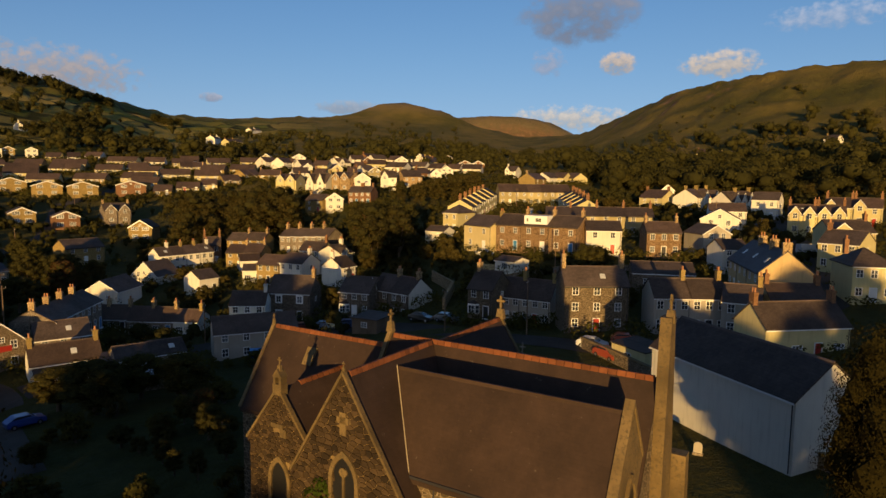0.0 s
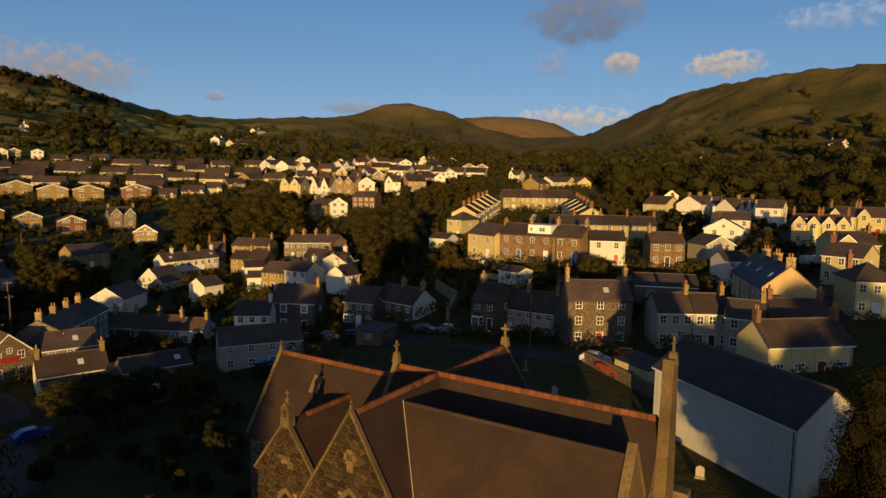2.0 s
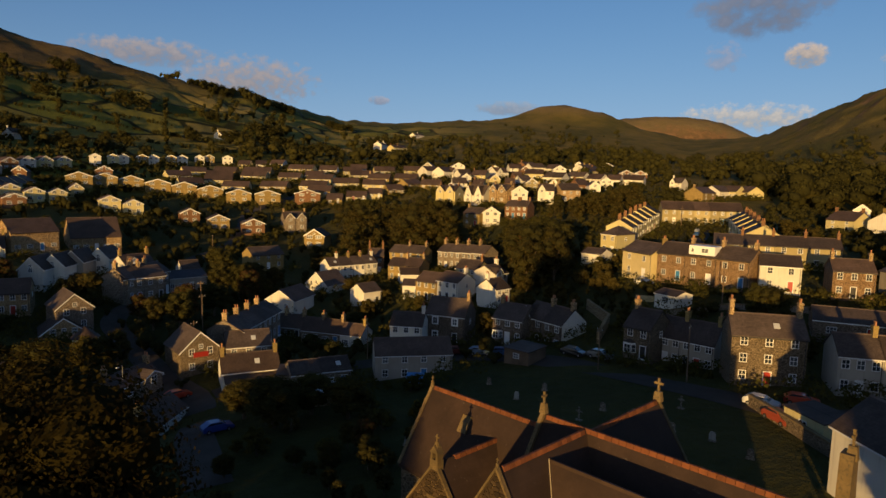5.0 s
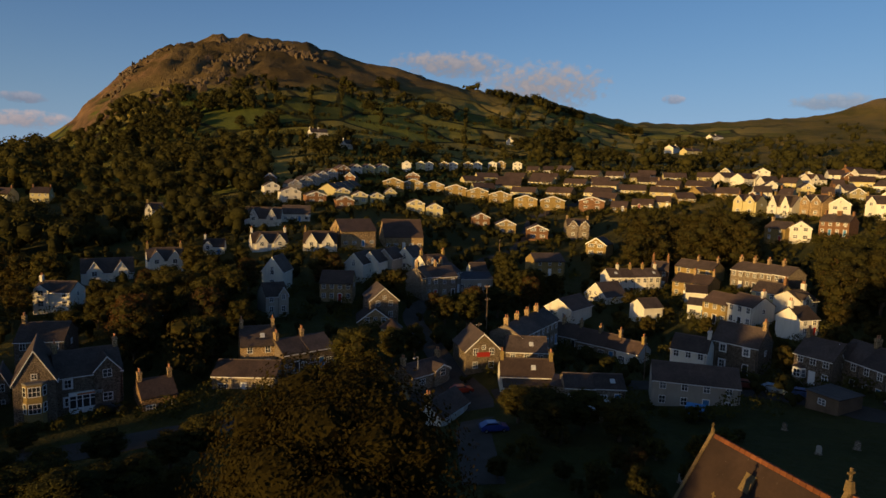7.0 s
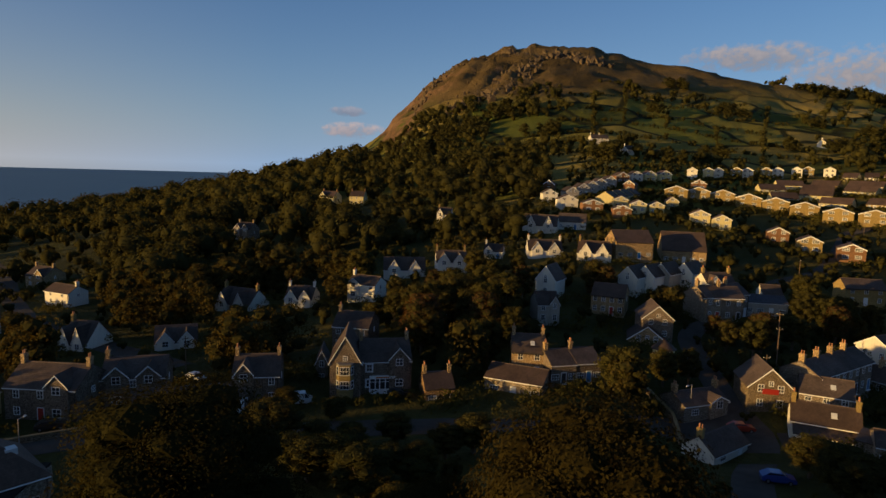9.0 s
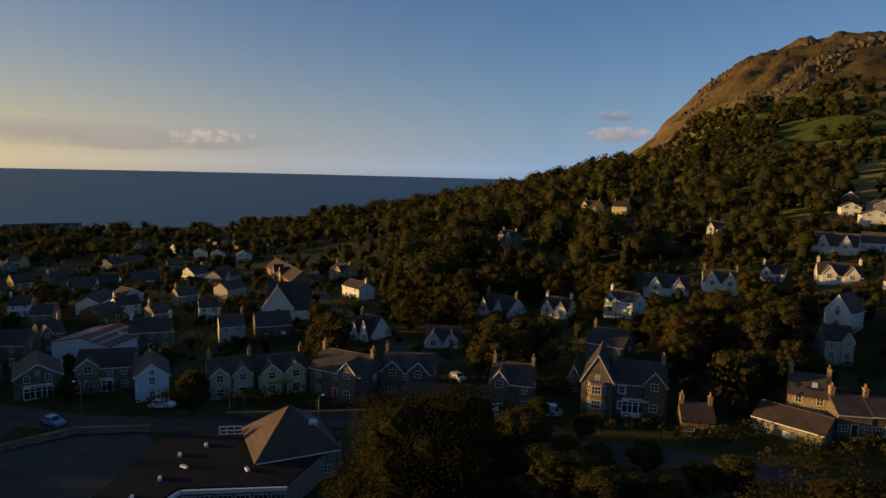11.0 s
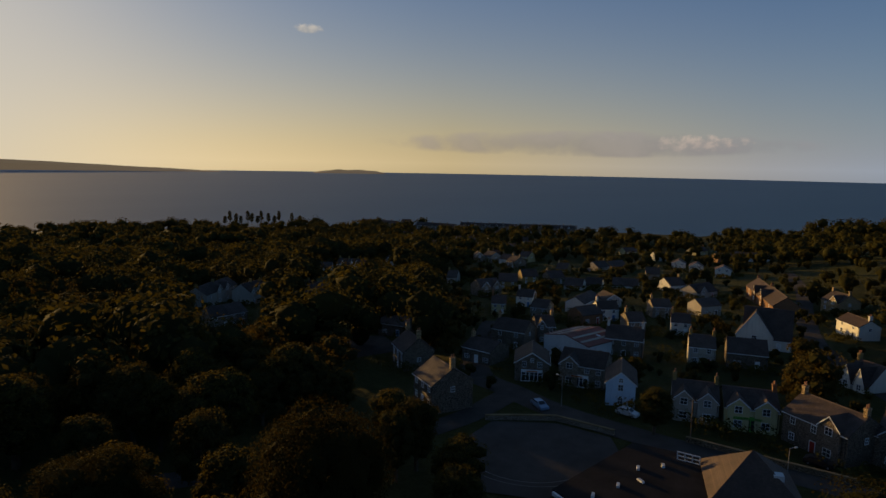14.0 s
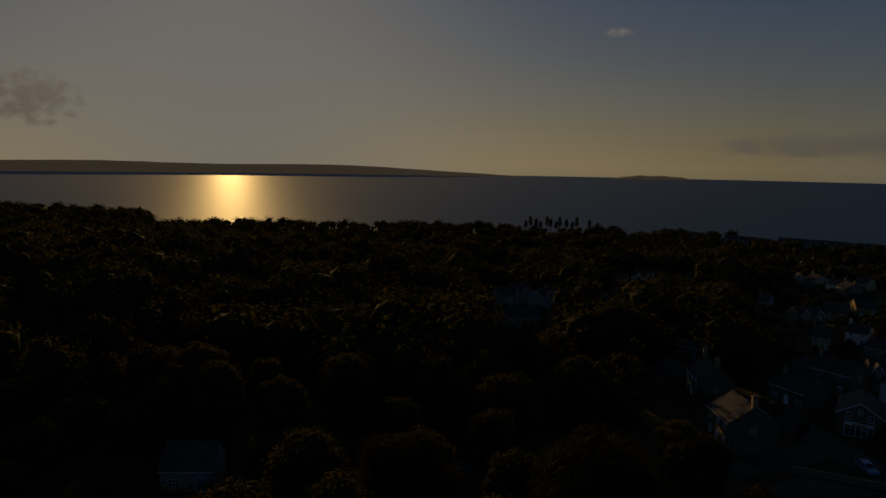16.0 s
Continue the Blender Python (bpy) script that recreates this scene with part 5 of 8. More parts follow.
terrace(-107.5, 131.6, 68, 10.8, 7.5, 5.8, 8.0, "greystone", "slate", 2, 2, 2, "l", "")
terrace(-51.0, 175.7, 20, 5.4, 6.0, 3.4, 5.0, "white", "brown", 1, 2, 1, "", "")
house(-45.9, 161.9, 10, 5.0, 6.0, 3.2, 4.4, "white", "slate", 2, 1, "", "")
house(-117.0, -69.6, 210, 10.0, 7.4, 4.4, 6.7, "darkstone", "slate", extra="shop", gable_front=True)
house(-119.8, -57.9, 103, 9.6, 9.0, 5.0, 7.2, "greystone", "slate", 4, 2, "", "gable1,shop", ends=True)
house(-113.4, -47.3, 202, 10.0, 5.5, 4.9, 7.1, "paleblue", "slate", extra="", gable_front=True)
house(-114.2, -33.4, 109, 7.9, 9.0, 4.4, 6.6, "grey", "slate", 3, 2, "lr", "gables2", ends=True)
house(-116.5, -24.7, 111, 8.8, 9.0, 4.4, 6.6, "cream", "slate", 3, 2, "r", "gables2,greenshop", ends=True)
house(-122.5, -85.9, 89, 8.4, 8.0, 3.7, 5.4, "darkstone", "slate", 3, 1, "l", "")
house(-139.7, -88.5, 99, 9.2, 8.0, 5.2, 7.4, "darkstone", "slate", 2, 2, "l", "", ends=True)
house(-149.5, -85.0, 131, 5.1, 8.0, 5.2, 7.4, "darkstone", "slate", 2, 2, "r", "gable1", ends=True)
house(-143.4, -70.2, 167, 13.4, 14.0, 4.6, 6.0, "palesheet", "redsheet", 0, 1, "", "hall")
house(-149.5, -61.2, 108, 9.2, 8.0, 5.2, 7.6, "darkstone", "slate", 3, 2, "lr", "whitechim", ends=True)
house(-155.4, -44.0, 110, 6.0, 7.0, 5.0, 7.2, "grey", "slate", 2, 2, "lr", "", ends=True)
house(-186.4, -35.3, 100, 12.1, 9.3, 3.4, 10.7, "white", "slate", 2, 2, "", "gable1,gableL,broad", ends=True, base=-7.0)
house(-200.6, -38.2, 93, 10.9, 9.0, 5.0, 8.6, "grey", "slate", 2, 2, "", "", ends=True)
house(-161.8, -35.2, 108, 8.9, 9.0, 4.0, 6.6, "darkstone", "slate", 2, 1, "", "")
terrace(-267.8, -49.9, 24, 44.4, 9.0, 4.0, 7.4, "brick", "brown", 2, 2, 2, "l", "gable1")
house(-256.3, -128.3, 104, 8.3, 9.0, 2.2, 5.0, "white", "slate", 3, 1, "", "")
house(-265.7, -123.2, 107, 7.6, 9.0, 2.2, 5.0, "white", "slate", 3, 1, "", "")
house(-275.1, -112.0, 109, 11.5, 9.0, 2.2, 5.0, "white", "slate", 4, 1, "", "")
house(-392.5, -125.5, 197, 9.0, 8.1, 4.4, 6.4, "white", "brown", extra="", gable_front=True)
house(-380.1, -111.4, 196, 9.0, 7.8, 4.4, 6.4, "white", "brown", extra="", gable_front=True)
house(-368.2, -93.3, 194, 9.0, 8.2, 4.4, 6.4, "white", "brown", extra="", gable_front=True)
house(-461.9, -117.6, 135, 12.0, 9.0, 3.8, 6.6, "brick", "brown", 2, 2, "", "")
terrace(-477.7, -102.6, 86, 21.9, 9.0, 3.2, 6.0, "white", "slateblue", 2, 3, 1, "", "")
house(-351.9, -150.3, 159, 12.4, 9.0, 3.2, 6.0, "buff", "brown", 2, 1, "", "")
house(-215.1, -149.1, 153, 9.9, 9.0, 4.2, 7.0, "greystone", "slate", 2, 2, "", "gables2", ends=True)
house(-237.5, -152.3, 122, 8.3, 9.0, 4.2, 7.0, "buff", "brown", 2, 2, "", "", ends=True)
house(-261.2, -155.9, 136, 7.8, 9.0, 4.2, 7.0, "buff", "brown", 2, 2, "", "", ends=True)
terrace(-253.2, -269.6, 112, 17.3, 9.0, 4.8, 7.6, "white", "slate", 3, 2, 2, "l", "gable1")
house(-286.4, -269.2, 223, 9.0, 8.4, 5.0, 7.6, "white", "slate", extra="", gable_front=True)
terrace(-203.7, -99.1, 186, 16.2, 7.0, 4.0, 6.0, "white", "slate", 2, 2, 1, "", "")
house(-213.4, -93.7, 233, 8.0, 6.3, 4.0, 6.0, "grey", "slate", extra="", gable_front=True)
house(-181.2, -87.4, 158, 8.6, 7.0, 3.6, 5.6, "brick", "slate", 2, 1, "", "")
house(-272.5, -78.7, 159, 12.9, 9.0, 3.2, 6.0, "grey", "slate", 2, 1, "", "gable1")
house(-227.0, -63.5, 147, 8.7, 7.0, 4.0, 6.0, "grey", "slate", 2, 1, "", "")
house(-108.5, -97.6, 59, 9.1, 7.6, 5.3, 8.2, "darkstone", "slate", 3, 3, "lr", "tallhotel", ends=True, base=-7.2)
house(-88.0, -72.3, 65, 8.2, 8.5, 5.3, 8.0, "darkstone", "slate", 3, 2, "r", "tallhotel", ends=True, base=-3.7)
house(-135.0, -126.7, 104, 8.8, 8.0, 3.8, 5.6, "darkstone", "slate", 2, 1, "l", "")
terrace(-107.1, 3.3, 82, 8.3, 8.0, 2.7, 3.9, "darkstone", "slate", 2, 2, 1, "", "")
terrace(-106.4, 12.2, 86, 8.2, 8.0, 2.7, 3.9, "darkstone", "slate", 2, 2, 1, "", "")
terrace(-138.1, -231.9, 210, 25.8, 9.0, 5.6, 8.4, "grey", "slate", 2, 2, 2, "l", "gable1")
terrace(-148.3, -219.8, 197, 13.0, 9.0, 5.6, 8.4, "grey", "slate", 2, 2, 2, "r", "gables2")
house(-161.8, -197.9, 191, 13.3, 9.0, 4.8, 7.6, "grey", "slate", 2, 2, "l", "gables2", ends=True)
terrace(-112.9, -185.4, 179, 13.3, 9.0, 4.6, 7.0, "greystone", "slate", 2, 2, 2, "", "")
terrace(-540.6, -523.1, 95, 53.8, 10.0, 6.2, 9.0, "creambuff", "brown", 5, 2, 3, "l", "")
terrace(-548.3, -444.7, 101, 47.1, 10.0, 6.2, 9.0, "greystone", "slate", 5, 2, 3, "l", "")
terrace(-572.7, -409.5, 114, 30.7, 10.0, 7.2, 10.0, "greystone", "slate", 4, 2, 3, "l", "gable1")
terrace(-585.4, -380.0, 112, 31.4, 10.0, 7.2, 10.0, "greystone", "slate", 4, 2, 3, "l", "gable1")
terrace(-599.4, -349.3, 116, 29.2, 10.0, 7.2, 10.0, "greystone", "slate", 4, 2, 3, "l", "gable1")
terrace(-614.7, -321.4, 121, 29.9, 10.0, 7.2, 10.0, "greystone", "slate", 4, 2, 3, "l", "gable1")
house(-550.8, -490.6, 111, 11.4, 10.0, 8.0, 11.0, "white", "slate", 2, 3, "", "", ends=True)
terrace(-385.8, 327.6, 67, 13.5, 9.0, 3.6, 6.4, "white", "slate", 2, 2, 2, "l", "")
house(-344.7, 320.4, 80, 7.3, 9.0, 3.2, 6.0, "white", "slate", 2, 2, "l", "")
house(-387.3, 329.7, 74, 9.6, 9.0, 3.2, 6.0, "white", "slate", 2, 2, "l", "")
terrace(-229.3, 681.0, 93, 45.5, 9.0, 4.2, 7.0, "white", "slate", 2, 2, 2, "l", "")
terrace(-205.8, 658.3, 69, 22.9, 9.0, 3.2, 6.0, "cream", "brown", 2, 2, 2, "l", "")
house(200.6, 473.6, 321, 7.3, 9.0, 4.2, 7.0, "cream", "brown", 2, 2, "l", "", ends=True)
terrace(206.6, 456.8, 306, 16.2, 9.0, 3.8, 6.6, "white", "slate", 2, 2, 2, "l", "")
house(278.3, 442.5, 302, 9.0, 9.0, 3.6, 6.4, "white", "slate", 2, 2, "l", "")
house(-369.3, 111.2, 40, 9.9, 9.0, 6.0, 9.0, "cream", "brown", 3, 2, "lr", "gable1", ends=True)
house(-353.6, 123.3, 54, 8.4, 9.0, 5.2, 8.0, "cream", "brown", 3, 2, "lr", "", ends=True)
house(-304.4, 51.1, 48, 7.9, 9.0, 6.0, 9.0, "greystone", "slate", 2, 2, "lr", "gables2", ends=True)
house(-255.6, 130.3, 54, 6.2, 9.0, 3.6, 6.4, "white", "slate", 2, 2, "l", "gable1")
house(-328.0, 520.8, 80, 13.5, 9.0, 3.2, 6.0, "white", "slate", 2, 2, "l", "")
terrace(-252.8, 905.6, 73, 25.8, 9.0, 3.2, 6.0, "white", "slate", 2, 2, 2, "l", "")
house(-327.1, -297.9, 212, 8.0, 5.5, 4.6, 7.0, "grey", "slate", extra="", gable_front=True)
house(-442.3, -260.6, 103, 6.8, 9.0, 4.2, 7.0, "white", "slate", 2, 2, "r", "", ends=True)
house(-410.0, -257.8, 69, 10.0, 9.0, 4.2, 7.0, "creambuff", "brown", 2, 2, "", "", ends=True)
house(-414.2, -260.6, 148, 5.0, 9.0, 4.2, 7.0, "greystone", "slate", 2, 2, "", "", ends=True)
house(-434.3, -414.1, 108, 5.0, 9.0, 4.2, 7.0, "white", "slate", 2, 2, "r", "", ends=True)
house(-442.7, -334.2, 173, 5.6, 9.0, 4.2, 7.0, "white", "slate", 2, 2, "", "", ends=True)
house(-339.8, -240.3, 226, 8.0, 5.5, 4.6, 7.0, "greystone", "slate", extra="", gable_front=True)
house(-353.2, -337.8, 133, 6.6, 9.0, 4.2, 7.0, "grey", "slate", 2, 2, "r", "", ends=True)
house(-411.7, -347.5, 100, 7.9, 9.0, 4.2, 7.0, "creambuff", "brown", 2, 2, "lr", "", ends=True)
house(-450.4, -402.5, 111, 5.6, 9.0, 4.2, 7.0, "greystone", "slate", 2, 2, "", "", ends=True)
house(-390.6, -365.3, 234, 8.0, 5.5, 4.6, 7.0, "grey", "slate", extra="", gable_front=True)
house(-450.4, -390.3, 76, 12.2, 9.0, 4.2, 7.0, "greystone", "slate", 2, 2, "r", "", ends=True)
house(-392.9, -325.8, 203, 8.0, 5.5, 4.6, 7.0, "buff", "slate", extra="", gable_front=True)
house(-424.6, -408.3, 99, 7.0, 9.0, 4.2, 7.0, "greystone", "slate", 2, 2, "r", "", ends=True)
house(-472.0, -283.2, 121, 5.0, 9.0, 4.2, 7.0, "cream", "brown", 2, 2, "lr", "", ends=True)
house(-327.1, -282.7, 235, 8.0, 5.5, 4.6, 7.0, "creambuff", "slate", extra="", gable_front=True)
house(-324.6, -323.9, 219, 8.0, 7.0, 4.6, 7.0, "creambuff", "brown", extra="", gable_front=True)
house(-437.7, -357.0, 69, 9.3, 9.0, 4.2, 7.0, "cream", "brown", 2, 2, "", "", ends=True)
house(-364.3, -345.0, 114, 6.0, 9.0, 4.2, 7.0, "cream", "brown", 2, 2, "", "", ends=True)
house(-352.5, -270.3, 201, 8.0, 5.5, 4.6, 7.0, "white", "slate", extra="", gable_front=True)
house(-448.5, -406.1, 99, 7.3, 9.0, 4.2, 7.0, "white", "brown", 2, 2, "l", "", ends=True)
house(-359.0, -214.4, 88, 7.5, 9.0, 4.2, 7.0, "creambuff", "brown", 2, 2, "lr", "", ends=True)
house(-354.4, -274.6, 77, 10.4, 9.0, 4.2, 7.0, "white", "slate", 2, 2, "lr", "", ends=True)
house(-324.5, -201.3, 66, 7.9, 9.0, 4.2, 7.0, "greystone", "slate", 2, 2, "lr", "", ends=True)
house(-359.9, -239.3, 124, 5.3, 9.0, 4.2, 7.0, "greystone", "brown", 2, 2, "lr", "", ends=True)
house(-448.4, -324.8, 106, 6.0, 9.0, 4.2, 7.0, "white", "brown", 2, 2, "lr", "", ends=True)
house(-397.0, -327.5, 102, 8.7, 9.0, 4.2, 7.0, "buff", "brown", 2, 2, "lr", "", ends=True)
house(-438.4, -316.0, 199, 8.0, 6.8, 4.6, 7.0, "buff", "slate", extra="", gable_front=True)
house(-426.4, -295.0, 159, 7.1, 9.0, 4.2, 7.0, "white", "brown", 2, 2, "lr", "", ends=True)
house(-343.9, -306.2, 211, 8.0, 5.5, 4.6, 7.0, "grey", "slate", extra="", gable_front=True)
house(-378.2, -337.3, 96, 6.8, 9.0, 4.2, 7.0, "cream", "brown", 2, 2, "", "", ends=True)
house(-346.7, -234.0, 66, 9.5, 9.0, 4.2, 7.0, "grey", "slate", 2, 2, "l", "", ends=True)
house(-452.1, -307.1, 213, 8.0, 5.9, 4.6, 7.0, "grey", "slate", extra="", gable_front=True)
house(-333.7, -212.5, 89, 9.0, 9.0, 4.2, 7.0, "white", "slate", 2, 2, "l", "", ends=True)
house(-199.2, -119.9, 109, 6.1, 7.5, 4.2, 6.2, "white", "slate", 2, 2, "l", "", ends=True)
house(-270.0, -146.6, 145, 7.8, 9.0, 3.4, 6.2, "greystone", "slate", 2, 2, "l", "")
house(-191.7, -85.2, 131, 6.7, 7.5, 4.2, 6.2, "white", "brown", 2, 2, "l", "", ends=True)
house(-210.7, -73.9, 125, 6.4, 7.5, 4.2, 6.2, "greystone", "brown", 2, 2, "l", "", ends=True)
house(-286.0, -94.8, 149, 8.7, 9.0, 3.4, 6.2, "white", "brown", 2, 2, "r", "")
house(-327.4, -118.5, 112, 6.9, 9.0, 3.4, 6.2, "grey", "brown", 2, 2, "r", "")
house(-311.6, -162.8, 103, 6.3, 9.0, 3.4, 6.2, "buff", "brown", 2, 2, "l", "")
house(-338.3, -154.5, 164, 10.2, 9.0, 3.4, 6.2, "grey", "slate", 2, 2, "r", "")
house(-179.7, -102.3, 101, 5.7, 7.5, 4.2, 6.2, "greystone", "slate", 2, 2, "l", "", ends=True)
house(-186.8, -59.1, 110, 5.4, 7.5, 4.2, 6.2, "white", "slate", 2, 2, "l", "", ends=True)
house(-178.1, -70.4, 131, 5.2, 7.5, 4.2, 6.2, "greystone", "brown", 2, 2, "l", "", ends=True)
house(-179.3, -119.2, 123, 5.0, 7.5, 4.2, 6.2, "cream", "brown", 2, 2, "l", "", ends=True)
house(-239.8, -278.6, 133, 8.0, 9.0, 3.4, 6.2, "white", "slate", 2, 2, "", "")
house(-175.3, -211.5, 97, 9.3, 9.0, 3.4, 6.2, "grey", "brown", 2, 2, "l", "")
house(-243.4, -187.9, 116, 5.0, 9.0, 3.4, 6.2, "grey", "slate", 2, 2, "l", "")
house(-445.0, -156.3, 135, 9.4, 9.0, 3.4, 6.2, "white", "brown", 2, 2, "", "")
house(-510.4, -149.1, 161, 14.8, 9.0, 3.4, 6.2, "cream", "brown", 2, 2, "r", "")
house(-458.9, -185.1, 149, 10.0, 9.0, 3.4, 6.2, "cream", "brown", 2, 2, "", "")
house(-233.4, 338.4, 51, 14.1, 9.0, 2.4, 5.2, "cream", "brown", 3, 1, "", "")
house(-220.0, 352.0, 15, 13.5, 9.0, 2.4, 5.2, "buff", "brown", 3, 1, "", "")
terrace(-202.6, 359.9, 16, 16.9, 9.0, 2.4, 5.2, "buff", "brown", 2, 3, 1, "", "")
house(-145.7, 373.6, 21, 11.6, 9.0, 2.4, 5.2, "cream", "brown", 3, 1, "", "")
house(-111.1, 389.4, 16, 11.6, 9.0, 2.4, 5.2, "cream", "brown", 3, 1, "", "")
house(-204.7, 319.7, 29, 14.9, 9.0, 2.4, 5.2, "cream", "brown", 3, 1, "", "")
terrace(-151.5, 340.5, 355, 16.0, 9.0, 2.4, 5.2, "cream", "brown", 2, 3, 1, "", "")
house(-119.6, 349.7, 6, 12.4, 9.0, 2.4, 5.2, "buff", "brown", 3, 1, "l", "")
house(-104.6, 353.6, 3, 13.1, 9.0, 2.4, 5.2, "buff", "brown", 3, 1, "", "")
house(-115.2, 327.3, 15, 12.0, 9.0, 2.4, 5.2, "cream", "brown", 3, 1, "", "")
house(-84.0, 330.4, 5, 10.5, 9.0, 2.4, 5.2, "buff", "brown", 3, 1, "l", "")
house(-135.3, 302.6, 5, 12.5, 9.0, 2.4, 5.2, "buff", "brown", 3, 1, "", "")
terrace(-4.5, 479.8, 73, 27.3, 9.0, 3.2, 6.0, "brick", "brown", 2, 2, 1, "", "")
house(-3.1, 432.9, 57, 9.5, 9.0, 3.2, 6.0, "creambuff", "brown", 2, 1, "r", "")
house(-21.5, 420.3, 100, 8.0, 8.2, 4.2, 6.4, "white", "brown", extra="", gable_front=True)
house(-69.7, 349.3, 115, 8.0, 5.5, 4.2, 6.4, "white", "brown", extra="", gable_front=True)
house(-6.6, 335.9, 34, 6.5, 9.0, 3.2, 6.0, "brick", "brown", 2, 1, "l", "")
house(0.5, 324.9, 102, 8.0, 5.5, 4.2, 6.4, "white", "brown", extra="", gable_front=True)
house(-42.5, 404.6, 109, 8.0, 5.5, 4.2, 6.4, "brick", "brown", extra="", gable_front=True)
house(-61.6, 402.2, 108, 8.0, 6.8, 4.2, 6.4, "white", "brown", extra="", gable_front=True)
house(7.2, 351.2, 91, 8.0, 6.8, 4.2, 6.4, "white", "brown", extra="", gable_front=True)
house(-42.1, 331.7, 10, 5.0, 9.0, 3.2, 6.0, "brick", "brown", 2, 1, "r", "")
house(-10.1, 510.6, 77, 8.0, 5.9, 4.2, 6.4, "white", "brown", extra="", gable_front=True)
house(-45.4, 451.5, 56, 13.0, 9.0, 3.2, 6.0, "brick", "brown", 2, 1, "l", "")
house(-52.7, 343.3, 114, 8.0, 5.8, 4.2, 6.4, "cream", "brown", extra="", gable_front=True)
house(-36.8, 345.5, 41, 6.9, 9.0, 3.2, 6.0, "white", "slate", 2, 1, "", "")
house(-30.6, 326.8, 103, 8.0, 6.1, 4.2, 6.4, "creambuff", "brown", extra="", gable_front=True)
house(-104.8, 405.5, 91, 8.0, 5.5, 4.2, 6.4, "creambuff", "brown", extra="", gable_front=True)
house(12.2, 512.6, 76, 8.0, 7.3, 4.2, 6.4, "brick", "brown", extra="", gable_front=True)
house(-18.7, 323.0, 93, 8.0, 5.5, 4.2, 6.4, "white", "brown", extra="", gable_front=True)
house(-69.3, 311.9, 104, 8.0, 5.5, 4.2, 6.4, "brick", "brown", extra="", gable_front=True)
terrace(-6.0, 457.8, 69, 19.4, 9.0, 3.2, 6.0, "white", "brown", 2, 2, 1, "r", "")
house(-87.1, 411.7, 112, 8.0, 8.2, 4.2, 6.4, "white", "brown", extra="", gable_front=True)
house(-42.7, 366.8, 18, 5.1, 9.0, 3.2, 6.0, "brick", "brown", 2, 1, "", "")
house(-246.7, 281.1, 136, 8.0, 7.6, 3.4, 5.6, "brick", "brown", extra="", gable_front=True)
house(-251.9, 237.1, 124, 8.0, 5.8, 3.4, 5.6, "brick", "brown", extra="", gable_front=True)
house(-216.3, 229.5, 141, 8.0, 5.5, 3.4, 5.6, "creambuff", "brown", extra="", gable_front=True)
house(-277.0, 203.8, 136, 8.0, 5.8, 3.4, 5.6, "brick", "brown", extra="", gable_front=True)
house(-105.7, 34.2, 158, 10.4, 5.3, 5.4, 9.9, "darkstone", "slate", extra="bay2", gable_front=True, base=-2.4)
house(-115.9, 32.7, 160, 6.6, 2.2, 4.3, 6.6, "darkstone", "slate", gable_front=True, base=-4.8)


# ---- roads ----
LANES = []


def road(name, label, points, wide, mat="asphalt", lift=0.06):
    """A strip of road laid over the land along a line of points."""
    pts = [Vector((a, b)) for a, b in points]
    fine = []
    for i in range(len(pts) - 1):
        p0, p1, p2, p3 = pts[max(0, i - 1)], pts[i], pts[i + 1], pts[min(len(pts) - 1, i + 2)]
        n = max(2, int((p2 - p1).length / 3))
        for k in range(n):
            u = k / n
            fine.append(0.5 * (2 * p1 + (p2 - p0) * u + (2 * p0 - 5 * p1 + 4 * p2 - p3) * u * u + (3 * p1 - p0 - 3 * p2 + p3) * u ** 3))
    fine.append(pts[-1])
    verts, faces = [], []
    for i, p in enumerate(fine):
        t = (fine[min(i + 1, len(fine) - 1)] - fine[max(0, i - 1)]).normalized()
        nrm = Vector((-t.y, t.x))
        for k in range(5):
            q = p + nrm * wide * (k / 4 - 0.5)
            verts.append((q.x, q.y, ground(q.x, q.y) + lift))
        LANES.append((p.x, p.y, wide / 2))
    for i in range(len(fine) - 1):
        for k in range(4):
            a = i * 5 + k
            faces.append((a, a + 1, a + 6, a + 5))
    tagged(new(name, mesh_of(name, verts, faces, mat)), label, "road", kind="structure")


def on_road(x, y, gap=1.0):
    return any((x - a) ** 2 + (y - b) ** 2 < (r + gap) ** 2 for a, b, r in LANES)


road("road", "narrow dark asphalt village street", [(-58, 88), (-40, 106), (-20.5, 109.5), (-6, 104), (5.7, 96.5), (18.7, 87), (27.4, 81.7), (41, 86), (56, 93), (67, 101.5), (75, 120.5), (87, 152), (101, 186)], 5.5)
road("road", "narrow dark asphalt lane by the inn", [(-38, 56), (-50.5, 71.5), (-59, 85), (-66, 90), (-83, 101), (-102, 118), (-109, 152), (-123, 176), (-127, 207), (-152, 260)], 5)
road("road", "dark asphalt main street past the shops", [(-165, -112), (-115, -84), (-103.5, -66), (-98, -52), (-96, -36), (-96, -23), (-98, -7), (-92, 16), (-86, 36), (-74, 66), (-66, 90)], 7)
road("road", "dark asphalt side street", [(-103.5, -66), (-82, -65), (-58, -72), (-34, -86)], 6)
road("road", "dark asphalt lane", [(-132, 8), (-188, -21), (-242, -34), (-316, -46), (-400, -66)], 6)
road("road", "pale asphalt estate road", [(20, 172), (31, 204), (37, 230)], 6)
road("road", "pale asphalt estate road", [(-152, 260), (-138, 335), (-94, 388), (-62, 466)], 5)


